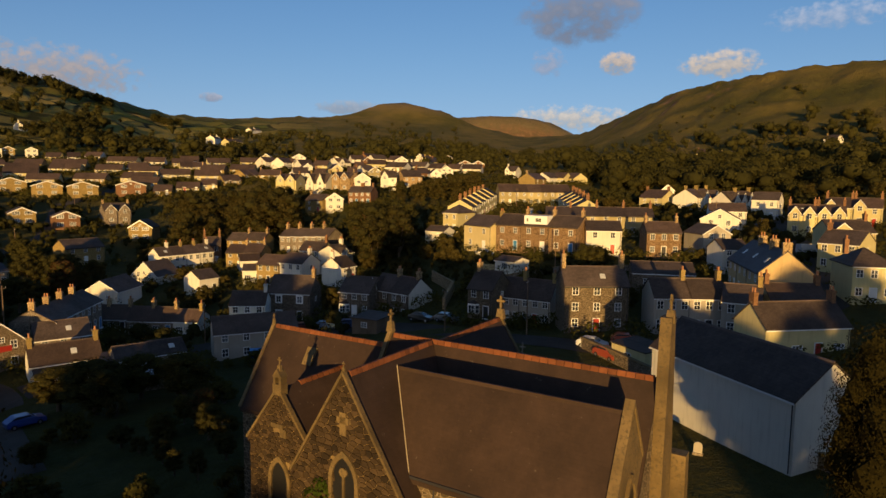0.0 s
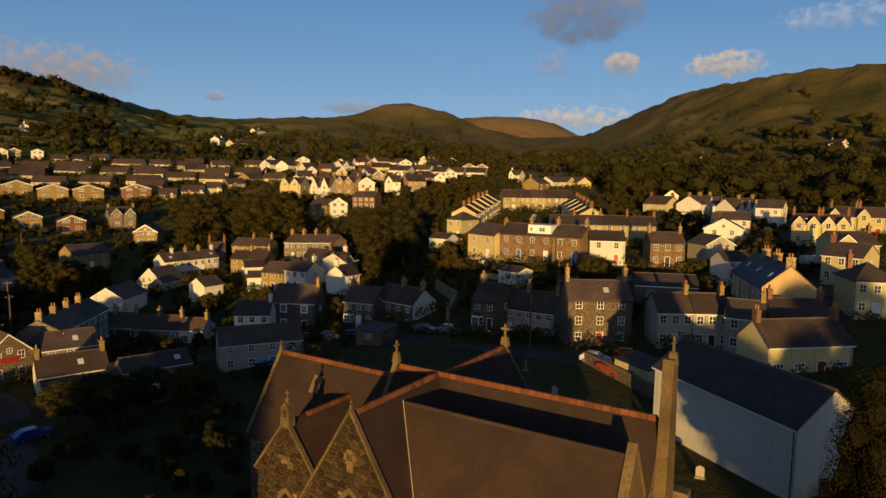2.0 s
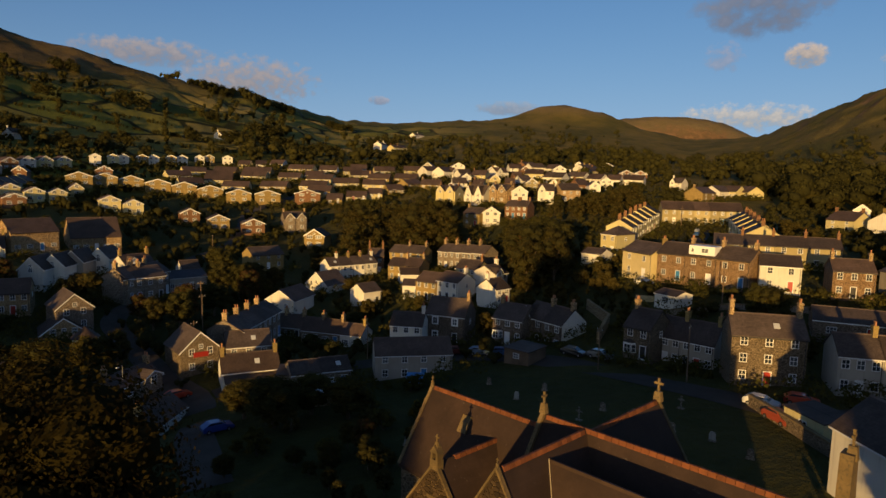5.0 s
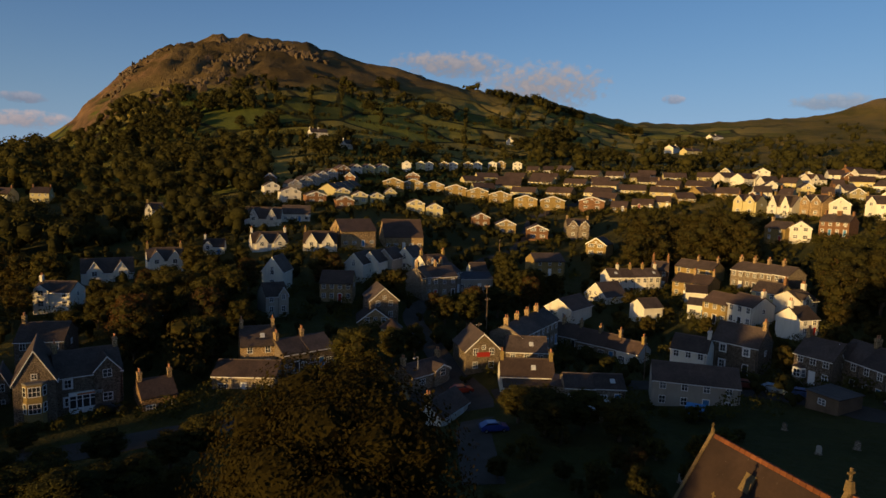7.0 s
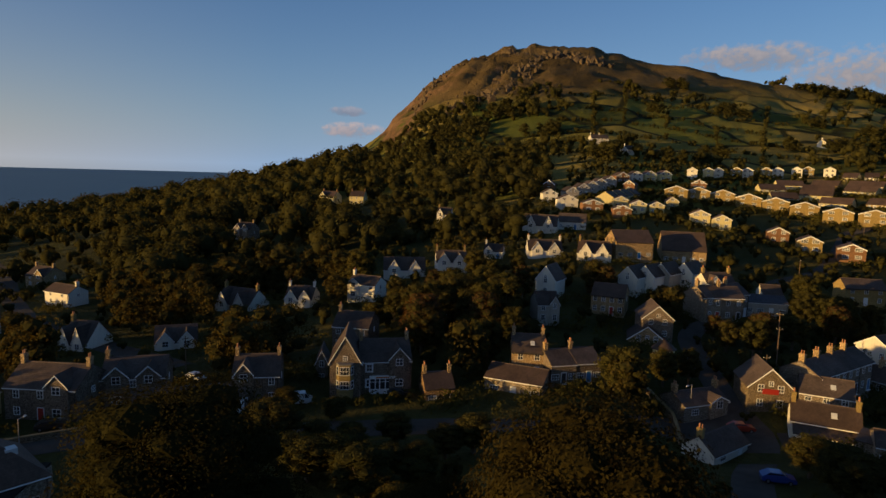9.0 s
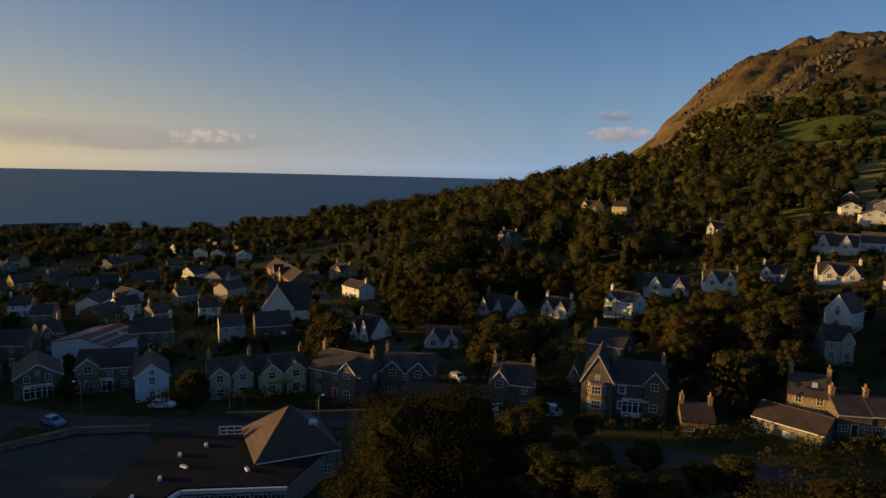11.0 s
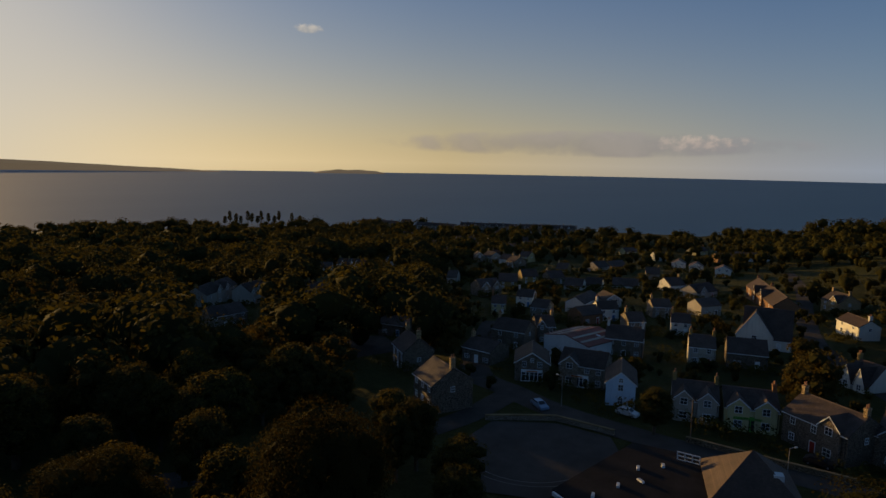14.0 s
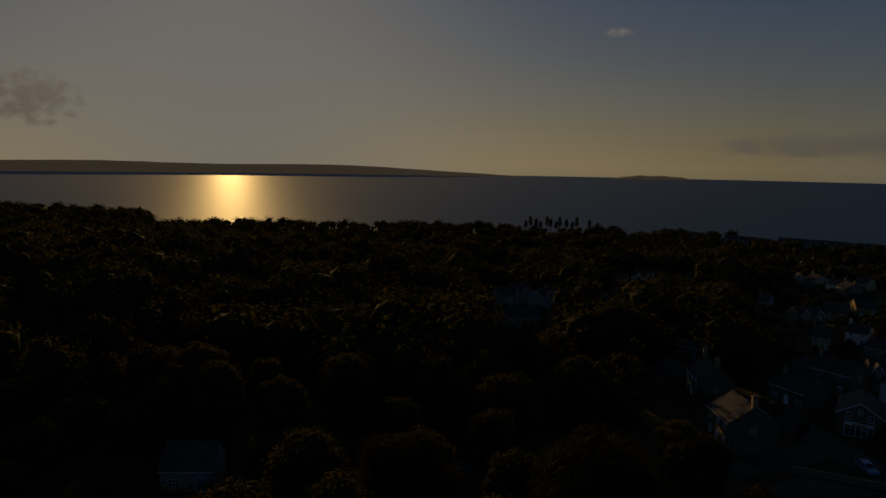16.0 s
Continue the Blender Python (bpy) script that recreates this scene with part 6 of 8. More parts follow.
def yard(name, label, outline, mat, lift=0.08, step=4.0):
    """A flat patch draped on the land inside an outline."""
    xs, ys = [p[0] for p in outline], [p[1] for p in outline]
    bm = bmesh.new()
    f = bm.faces.new([bm.verts.new((a, b, 0)) for a, b in outline])
    for k in range(int((max(xs) - min(xs)) / step) + 1):
        bmesh.ops.bisect_plane(bm, geom=bm.verts[:] + bm.edges[:] + bm.faces[:], plane_co=(min(xs) + k * step, 0, 0), plane_no=(1, 0, 0))
    for k in range(int((max(ys) - min(ys)) / step) + 1):
        bmesh.ops.bisect_plane(bm, geom=bm.verts[:] + bm.edges[:] + bm.faces[:], plane_co=(0, min(ys) + k * step, 0), plane_no=(0, 1, 0))
    for v in bm.verts:
        v.co.z = ground(v.co.x, v.co.y) + lift
    bmesh.ops.recalc_face_normals(bm, faces=bm.faces)
    me = bpy.data.meshes.new(name)
    bm.to_mesh(me)
    bm.free()
    me.materials.append(M[mat])
    if me.polygons[0].normal.z < 0:
        me.flip_normals()
    tagged(new(name, me), label, "yard", kind="structure")
    LANES.append((sum(xs) / len(xs), sum(ys) / len(ys), (max(xs) - min(xs)) / 2))


yard("playground", "dark asphalt school playground", [(-66, -38), (-62, -48), (-72, -58), (-86, -59.5), (-92, -50), (-92, -40), (-84, -34)], "asphalt", 0.12)
yard("car_park", "dark asphalt car park", [(-104, -116), (-119, -110), (-130, -128), (-118, -142), (-104, -132)], "asphalt", 0.1)


def arc_line(cx, cy, r, a0, a1, wide=0.14):
    """A painted white arc on the playground."""
    verts, faces, n = [], [], 28
    for i in range(n + 1):
        a = radians(a0 + (a1 - a0) * i / n)
        for q in (r - wide / 2, r + wide / 2):
            x, y = cx + q * math.cos(a), cy + q * math.sin(a)
            verts.append((x, y, ground(x, y) + 0.16))
    faces = [(2 * i, 2 * i + 1, 2 * i + 3, 2 * i + 2) for i in range(n)]
    tagged(new("playground_line", mesh_of("playground_line", verts, faces, "line")), "worn white curved line on the playground", "marking", kind="structure")


arc_line(-77, -46.5, 9.0, -60, 80)
arc_line(-77, -46.5, 10.2, -50, 75)


# ---- church ----
def church():
    root = new("church")
    gz = 4.3
    root.matrix_world = pose(0.25, 37.4, gz, 0, 0, -32.8)
    FOOT.append((0.2, 37.9, 13))
    FOOT.append((-8, 43, 8))
    FOOT.append((9, 33, 8))
    sl = 1.6

    def gabled(name, axis, c, a, b, top, half_l, half_r, over=0.25, wall="church_stone", roof="church_roof", base=-3.0, sl=1.6):
        """A steep roof over walls. axis 0: the ridge runs along x at y = c from a to b; axis 1: along y at x = c."""
        el, er = top - sl * half_l, top - sl * half_r
        o = [(c - half_l, base), (c + half_r, base), (c + half_r, er - 0.05), (c, top - 0.3), (c - half_l, el - 0.05)]
        part(name + "_wall", Shape().prism(o, a, b, axis=axis).mesh("wall", wall), root).name = "wall"
        q = [(c - half_l - over, el - sl * over - 0.26), (c, top - 0.26), (c + half_r + over, er - sl * over - 0.26), (c + half_r + over, er - sl * over), (c, top), (c - half_l - over, el - sl * over)]
        part("roof", Shape().prism(q, a, b, axis=axis).mesh("roof", roof), root, label="old brown slate roof")

    def ridge(axis, c, a, b, top):
        n = max(1, int(abs(b - a) / 0.46))
        for i in range(n):
            s0 = min(a, b) + abs(b - a) * i / n
            part("ridge_tile", RIDGE[axis], root, Matrix.Translation((s0, c, top) if axis == 0 else (c, s0, top)))

    tile = [(-0.16, -0.22), (0.16, -0.22), (0.08, 0.05), (-0.08, 0.05)]
    RIDGE = {0: Shape().prism(tile, 0.01, 0.45, axis=0).mesh("ridge_tile", "ridge_red"), 1: Shape().prism(tile, 0.01, 0.45, axis=1).mesh("ridge_tile", "ridge_red")}

    def coping(axis, at, c, top, half, thick=0.26, lift=0.12, foot=None, sl=1.6):
        """A raised stone coping along the slopes of a gable."""
        foot = top - sl * half if foot is None else foot
        for s in (-1, 1):
            o = [(c, top + lift), (c, top - 0.04), (c + s * half, foot - 0.04), (c + s * (half + 0.1), foot + lift - 0.16)]
            if s > 0:
                o = o[::-1]
            part("coping", Shape().prism(o, at - thick / 2, at + thick / 2, axis=axis).mesh("coping", "dressed"), root, label="pale dressed stone coping")

    def cross(x, y, z, axis, k=1.0):
        s = Shape().box(-0.3 * k, 0.3 * k, -0.22 * k, 0.22 * k, -0.4, 0.3 * k, 0.3)
        s.box(-0.07 * k, 0.07 * k, -0.07 * k, 0.07 * k, 0.3 * k, 1.25 * k)
        if axis == 0:
            s.box(-0.06 * k, 0.06 * k, -0.32 * k, 0.32 * k, 0.8 * k, 0.96 * k)
        else:
            s.box(-0.32 * k, 0.32 * k, -0.06 * k, 0.06 * k, 0.8 * k, 0.96 * k)
        part("finial_cross", s.mesh("finial_cross", "dressed"), root, Matrix.Translation((x, y, z)), "pale carved stone cross")

    def lancet(x, y, z, w, h, turn, lights=2):
        """A pointed window of so many lights in a dressed surround, looking towards local -y."""
        holder = part("lancet_window", arch_mesh(w, h, 0.22, 0.14, "dressed"), root, pose(x, y, z, 0, 0, turn))
        pts = arch_points(w - 0.02, h)
        part("pane", mesh_of("pane", [(a, -0.03, b) for a, b in pts], [tuple(range(len(pts)))], "leaded"), holder)
        for k in range(1, lights):
            xx = -w / 2 + w * k / lights
            part("mullion", Shape().box(xx - 0.07, xx + 0.07, -0.12, 0.0, 0, h * 0.72).mesh("mullion", "dressed"), holder)
        if lights > 1:
            part("tracery", Shape().tube(0, 0, 0, 0.1, w * 0.17, w * 0.17, 10).mesh("tracery", "dressed"), holder, pose(0, -0.02, h * 0.78, 90))

    def arch_points(w, h):
        spring = h - w * 0.87
        left = [(-w / 2, 0), (w / 2, 0)]
        right = [(-w / 2 + w * math.cos(a), spring + w * math.sin(a)) for a in [math.radians(60) * k / 6 for k in range(7)]]
        back = [(w / 2 - w * math.cos(a), spring + w * math.sin(a)) for a in [math.radians(60) * k / 6 for k in range(6)]]
        return left + right + back[::-1]

    def arch_mesh(w, h, thick, deep, mat):
        inner, outer = arch_points(w, h), arch_points(w + 2 * thick, h + thick * 1.6)
        n = len(inner)
        v = [(a, -deep, b) for a, b in inner] + [(a, -deep, b) for a, b in outer] + [(a, 0.05, b) for a, b in inner] + [(a, 0.05, b) for a, b in outer]
        f = []
        for i in range(1, n):
            j = (i + 1) % n
            f += [(i, j, n + j, n + i)[::-1], (n + i, n + j, 3 * n + j, 3 * n + i)[::-1], (2 * n + i, 2 * n + j, j, i)[::-1]]
        return mesh_of("lancet_window", v, f, mat)

    # nave, chancel, transepts, aisle, vestry
    gabled("nave", 0, 0.0, -3.4, 13.1, 13.2, 3.4, 3.6)
    gabled("chancel", 0, 0.0, -13.8, -3.4, 12.45, 3.0, 3.0)
    gabled("transept", 1, 0.0, 0.0, 8.6, 13.1, 3.5, 3.5)
    gabled("transept", 1, -0.2, -8.2, 0.0, 13.2, 3.45, 3.45, wall="mortar")
    gabled("aisle", 0, -4.15, -0.1, 12.6, 12.65, 2.58, 2.0)
    gabled("vestry", 1, -6.45, -6.6, 0.5, 10.85, 2.45, 2.45, wall="mortar", sl=1.3)
    ridge(0, 0.0, -3.1, 12.9, 13.2)
    ridge(0, 0.0, -13.5, -3.6, 12.45)
    ridge(1, 0.0, 0.2, 8.3, 13.1)
    ridge(1, -0.2, -7.8, -0.3, 13.2)
    ridge(1, -6.45, -5.0, -0.4, 10.85)
    coping(0, -13.8, 0.0, 12.45, 3.2)
    coping(0, -3.4, 0.0, 13.2, 3.6, lift=0.4)
    coping(1, 8.6, 0.0, 13.1, 3.7)
    coping(1, -8.2, -0.2, 13.2, 3.65, lift=0.2)
    coping(1, -6.6, -6.45, 10.85, 2.65, lift=0.2, sl=1.3)
    cross(-3.4, 0, 13.7, 0, 0.8)
    cross(0, 8.6, 13.4, 1)
    cross(-0.2, -8.2, 13.45, 1, 0.3)
    cross(-13.8, 0, 12.7, 0, 0.4)
    # the lead flashing of the aisle's top edge and of its end
    part("flashing", Shape().prism([(-4.24, 12.5), (-4.06, 12.5), (-4.09, 12.69), (-4.21, 12.69)], -0.1, 12.6, axis=0).mesh("flashing", "church_roof"), root, label="dark flashing along the aisle roof")
    part("flashing", Shape().prism([(0.0, 13.1), (2.6, 8.94), (2.6, 9.02), (0.0, 13.2)], 0.3, 0.37, axis=0).mesh("flashing", "lead"), root)
    valley = [Vector((0.14, -4.15, 12.65)), Vector((2.85, -6.86, 8.31))]
    across = Vector((0.03, 0.006, 0.055))
    v = [q + across * k + Vector((0, -0.05, 0.06)) for q in valley for k in (-1, 1)]
    part("flashing", mesh_of("flashing", v + [q - Vector((0, 0, 0.15)) for q in v], [(0, 1, 3, 2), (4, 6, 7, 5), (0, 2, 6, 4), (1, 5, 7, 3)], "lime"), root, label="pale mortar fillet in the roof valley")

    # the west wall: a tall gable wall seen on edge, with buttresses
    w = Shape().prism([(-1.1, -3), (1.1, -3), (0.95, 9.5), (0.62, 13.8), (0.42, 16.3), (-0.42, 16.3), (-0.62, 13.8), (-0.95, 9.5)], 13.1, 13.65, axis=0)
    part("end_wall", w.mesh("end_wall", "dressed"), root, label="tall weathered sandstone gable wall and bellcote")
    for y in (-5.9, 1.5):
        b = Shape().box(13.2, 14.4, y - 0.45, y + 0.45, -3, 6.5 if y < -5 else 9.0, 0.12)
        part("buttress", b.mesh("buttress", "dressed"), root)
    cross(13.5, 0, 16.4, 0, 0.8)
    e = Shape().prism([(-6.6, -3), (-1.8, -3), (-1.8, 9.5), (-4.0, 13.0), (-6.6, 8.8)], 12.6, 12.95, axis=0)
    part("end_wall", e.mesh("end_wall", "dressed"), root)
    part("coping", Shape().prism([(-4.0, 13.2), (-6.8, 8.7), (-6.8, 8.4), (-4.0, 12.9), (-2.0, 9.7), (-2.0, 10.0)][::-1], 12.55, 13.0, axis=0).mesh("coping", "dressed"), root)
    # little bellcote on the vestry gable
    bell = Shape().box(-0.55, 0.55, -0.35, 0.35, -0.6, 0.8).box(-0.5, -0.22, -0.32, 0.32, 0.8, 1.7).box(0.22, 0.5, -0.32, 0.32, 0.8, 1.7).prism([(-0.62, 1.7), (0.62, 1.7), (0.0, 2.75)], -0.36, 0.36, axis=1)
    part("bellcote", bell.mesh("bellcote", "dressed"), root, Matrix.Translation((-6.45, -6.5, 10.75)) @ Matrix.Diagonal((0.62, 0.72, 0.46, 1)), "small pale stone bellcote")
    cross(-6.45, -6.5, 12.05, 1, 0.5)
    # dormer vent on the chancel slope
    part("roof_light", Shape().box(-0.4, 0.4, -0.62, 0.62, -0.05, 0.14).mesh("roof_light", "dressed"), root, pose(-9.4, -0.95, 12.45 - 1.6 * 0.95, 58, 0, 0), "small weathered roof light")

    lancet(-0.2, -8.2, 5.3, 1.5, 3.6, 0, 2)
    lancet(-6.45, -6.6, 3.3, 1.3, 3.2, 0, 1)
    lancet(8.6, -6.55, 2.4, 1.2, 3.2, 0, 2)
    lancet(12.97, -4.2, 4.5, 1.3, 5.0, 90, 1)
    part("relief", Shape().box(-0.2, 0.2, -0.12, 0.02, -0.55, 0.65).box(-0.38, 0.38, -0.12, 0.02, 0.05, 0.4).mesh("relief", "dressed"), root, pose(-0.2, -8.2, 10.6), "carved pale stone cross panel")
    part("relief", Shape().box(-0.6, 0.35, -0.1, 0.02, 0.1, 0.35).box(0.1, 0.6, -0.1, 0.02, -0.4, 0.1).mesh("relief", "dressed"), root, pose(-6.45, -6.6, 8.4), "carved pale stone panel")
    part("gutter", Shape().box(2.0, 12.6, -6.98, -6.8, 8.1, 8.25).mesh("gutter", "dark_paint"), root)
    part("downpipe", Shape().tube(4.2, -6.7, -2, 8.1, 0.06).mesh("downpipe", "dark_paint"), root)

    # rubble stones of the two gables towards the green
    rng = random.Random(4)

    def clipped(poly, nx, nz, d):
        """The part of a polygon where nx x + nz z <= d."""
        out = []
        for k, p in enumerate(poly):
            q = poly[(k + 1) % len(poly)]
            a, b = nx * p[0] + nz * p[1] - d, nx * q[0] + nz * q[1] - d
            if a <= 0:
                out.append(p)
            if a * b < 0:
                out.append((p[0] + (q[0] - p[0]) * a / (a - b), p[1] + (q[1] - p[1]) * a / (a - b)))
        return out

    def stones(cx, y, top, half, low, skip, sl, wide, high):
        """Random rubble: each stone is the cell round one of a scatter of points, shrunk by its joint and proud of it."""
        flat = wide / high
        seeds = []
        for row in range(int((top - low) / high) + 1):
            for k in range(-int(half / wide) - 1, int(half / wide) + 2):
                seeds.append((cx + (k + 0.5 * (row % 2) + rng.uniform(-0.42, 0.42)) * wide, (low + (row + 0.5 + rng.uniform(-0.36, 0.36)) * high) * flat))
        for px, pz in seeds:
            poly = [(px - wide, pz - wide), (px + wide, pz - wide), (px + wide, pz + wide), (px - wide, pz + wide)]
            for qx, qz in seeds:
                if (qx, qz) != (px, pz) and abs(qx - px) < 2 * wide and abs(qz - pz) < 2 * wide:
                    poly = clipped(poly, qx - px, qz - pz, (qx * qx + qz * qz - px * px - pz * pz) / 2)
            poly = [(a, b / flat) for a, b in poly]
            for nx, nz, d in ((1, 0, cx + half), (-1, 0, half - cx), (sl, 1, top - 0.12 + sl * cx), (-sl, 1, top - 0.12 - sl * cx), (0, -1, -low)):
                poly = clipped(poly, nx, nz, d)
            if len(poly) < 3:
                continue
            mx, mz = sum(p[0] for p in poly) / len(poly), sum(p[1] for p in poly) / len(poly)
            if any(abs(mx - sx) < sw and s0 < mz < s1 for sx, sw, s0, s1 in skip):
                continue
            reach = max(math.hypot(a - mx, b - mz) for a, b in poly)
            if reach < 0.1:
                continue
            k0 = 1 - 0.019 / reach
            pr, n = rng.uniform(0.03, 0.07), len(poly)
            o = [((a - mx) * k0, (b - mz) * k0) for a, b in poly]
            v = [(a, 0, b) for a, b in o] + [(a * 0.93, -pr, b * 0.91) for a, b in o]
            me = mesh_of("stone", v, [tuple(range(n, 2 * n))] + [(k, (k + 1) % n, n + (k + 1) % n, n + k) for k in range(n)], "rubble_piece")
            part("stone", me, root, Matrix.Translation((mx, y, mz)))

    stones(-0.2, -8.215, 13.2, 3.45, 3.4, [(-0.2, 0.78, 5.0, 8.9), (-0.2, 0.2, 10.1, 11.1)], 1.6, 0.44, 0.27)
    stones(-6.45, -6.615, 10.85, 2.45, 3.6, [(-6.45, 0.68, 3.0, 6.5), (-6.45, 0.4, 8.2, 8.7)], 1.3, 0.36, 0.23)
    # ivy on the transept wall
    rs = np.random.default_rng(3)
    v, f = leaf_cloud(rs, [((-2.2 + 0.5 * k % 1.5, -8.3, 3.9 + 0.7 * k), (1.1 - 0.12 * k, 0.25, 0.7)) for k in range(5)], 160, 0.11)
    part("ivy", mesh_of("ivy", v.tolist(), f.tolist(), "ivy"), root, label="green ivy climbing the stone wall")
    tagged(root, "steep-roofed rubble-stone church with red ridge tiles and crosses", "church")
    return root


tagged(new("boiler_house"), "low stone lean-to with a blue roof against the church", "outbuilding")
bh = bpy.data.objects["boiler_house"]
bh.matrix_world = pose(-10.6, 36.6, 4, 0, 0, -34)
part("wall", Shape().box(-1.2, 1.2, -1.2, 1.6, -2, 2.5).mesh("wall", "church_stone"), bh)
part("roof", Shape().box(-1.35, 1.35, -1.4, 1.6, 2.5, 2.7).mesh("roof", "blue_paint"), bh, label="blue painted flat roof")


# ---- trees and woods ----
def leaf_cloud(rng, blobs, per, size, core=True):
    """Leaves scattered over the shells of a crown's clumps. blobs: centre and radii."""
    c, r = np.array([b[0] for b in blobs]), np.array([b[1] for b in blobs])
    idx = np.repeat(np.arange(len(blobs)), per)
    n = len(idx)
    d = rng.normal(size=(n, 3))
    d /= np.linalg.norm(d, axis=1)[:, None]
    d[:, 2] = np.where(d[:, 2] < -0.5, -d[:, 2], d[:, 2])
    p = c[idx] + d * r[idx] * (0.82 + 0.3 * rng.random((n, 1)))
    nrm = d + rng.normal(scale=0.27, size=(n, 3))
    nrm /= np.linalg.norm(nrm, axis=1)[:, None]
    a = np.cross(nrm, rng.normal(size=(n, 3)))
    a /= np.linalg.norm(a, axis=1)[:, None]
    b = np.cross(nrm, a)
    s = size * (0.6 + 0.8 * rng.random((n, 1)))
    quad = np.stack([p - a * s, p - b * s * 0.6, p + a * s, p + b * s * 0.6], 1)
    verts = quad.reshape(-1, 3)
    faces = np.arange(4 * n).reshape(-1, 4)
    return verts, faces


ICO_V, ICO_F = None, None


def ico():
    global ICO_V, ICO_F
    if ICO_V is None:
        bm = bmesh.new()
        bmesh.ops.create_icosphere(bm, subdivisions=1, radius=1)
        ICO_V = np.array([v.co[:] for v in bm.verts])
        ICO_F = np.array([[v.index for v in f.verts] for f in bm.faces])
        bm.free()
    return ICO_V, ICO_F


def crown_blobs(rng, count, wide, high, base):
    """Clumps that fill a broad crown of that width and height, standing on base."""
    blobs = []
    for i in range(count):
        u = (i + 0.5) / count
        zz = base + high * (0.12 + 0.76 * u)
        reach = wide / 2 * (math.sin(math.pi * (0.16 + 0.74 * u)) ** 0.7) * 0.72
        an = i * 2.4 + rng.random() * 0.8
        rr = reach * (0.35 + 0.65 * math.sqrt(rng.random()))
        q = wide * (0.13 + 0.07 * rng.random())
        blobs.append(((rr * math.cos(an), rr * math.sin(an), zz), (q, q, q * 0.75)))
    return blobs


def tree_meshes(seed, blobs, per, leaf, leaf_mat, wide, high, trunk):
    rng = np.random.default_rng(seed)
    bl = crown_blobs(rng, blobs, wide, high - trunk, trunk)
    verts, faces = leaf_cloud(rng, bl, per, leaf)
    faces = faces.tolist()
    slots = [0] * len(faces)
    allv = [verts]
    n = len(verts)
    iv, jf = ico()
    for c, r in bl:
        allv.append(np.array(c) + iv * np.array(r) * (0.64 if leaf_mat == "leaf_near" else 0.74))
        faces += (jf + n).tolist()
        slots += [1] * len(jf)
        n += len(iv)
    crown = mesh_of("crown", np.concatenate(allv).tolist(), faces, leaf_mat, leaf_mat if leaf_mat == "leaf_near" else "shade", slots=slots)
    t = Shape().tube(0, 0, -1.0, trunk + 0.25 * (high - trunk), wide * 0.045, wide * 0.028, 9)
    for k, (c, r) in enumerate(bl[::max(1, len(bl) // 7)]):
        a, b = Vector((0, 0, trunk * (0.75 + 0.05 * k))), Vector(c)
        side = (b - a).cross(Vector((0.3, 0.2, 1))).normalized()
        up = side.cross(b - a).normalized()
        ra, rb = wide * 0.018, wide * 0.006
        ring = [(side * math.cos(q * math.tau / 5) + up * math.sin(q * math.tau / 5)) for q in range(5)]
        t.add([a + q * ra for q in ring] + [b + q * rb for q in ring], [(i, (i + 1) % 5, 5 + (i + 1) % 5, 5 + i) for i in range(5)])
    return crown, t.mesh("trunk", "bark")


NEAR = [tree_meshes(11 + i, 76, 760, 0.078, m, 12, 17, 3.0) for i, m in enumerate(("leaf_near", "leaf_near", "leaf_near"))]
HIGH = [tree_meshes(21 + i, 40, 130, 0.19, m, 11, 15, 2.6) for i, m in enumerate(("leaf", "leaf_dark", "leaf_dark"))]
MID = [tree_meshes(31 + i, 30, 90, 0.21, m, 10, 13, 2.0) for i, m in enumerate(("leaf", "leaf_dark", "leaf_dark", "leaf_dark", "leaf", "rust_leaf"))]
BUSH = [tree_meshes(61 + i, 10, 60, 0.15, m, 3.6, 2.6, 0.2) for i, m in enumerate(("leaf", "leaf_dark", "leaf"))]


def tree(meshes, x, y, high, wide=None, label="broad leafy oak-like tree in dense dark green leaf", name="tree", sink=0.0, group="trees"):
    crown, trunk = meshes
    ob = new(name)
    unit = max(v.co.z for v in crown.vertices) if "unit" not in crown else crown["unit"]
    crown["unit"] = unit
    if "girth" not in crown:
        crown["girth"] = 2 * max(abs(v.co.x) for v in crown.vertices)
    k = high / unit
    w = k if wide is None else wide / crown["girth"]
    spin = (x * 37 + y * 91) % 360
    ob.matrix_world = pose(x, y, ground(x, y) - sink, 0, 0, spin) @ Matrix.Diagonal((w, w, k, 1))
    part("trunk", trunk, ob)
    part("crown", crown, ob)
    tagged(ob, label, "bush" if name == "bush" else "tree", group)
    FOOT.append((x, y, 0.5))
    return ob


def free(x, y, gap):
    return all((x - a) ** 2 + (y - b) ** 2 > (r + gap) ** 2 for a, b, r in FOOT)


def hides(r, b, tall):
    """Would a tree so tall at that distance and bearing stand before a house's front?"""
    at = toward(b, 0) * r
    crown = ground(at.x, at.y) + tall
    eye = 30.5 if b < 12 else 35.0 if b < 72 else 39.5
    for x, y, half, z in FRONTS:
        rh = math.hypot(x, y)
        if 0 < rh - r < 90 and rh < 430:
            db = abs((math.degrees(math.atan2(-x, y)) - b + 180) % 360 - 180)
            if db < math.degrees((half + tall * 0.33) / rh) and crown > eye + (z - eye) * r / rh:
                return True
    return False


OPEN_GROUND = ((-77, 108, 11), (-77, 124, 10), (-78, 137, 9), (-76, 156, 7))


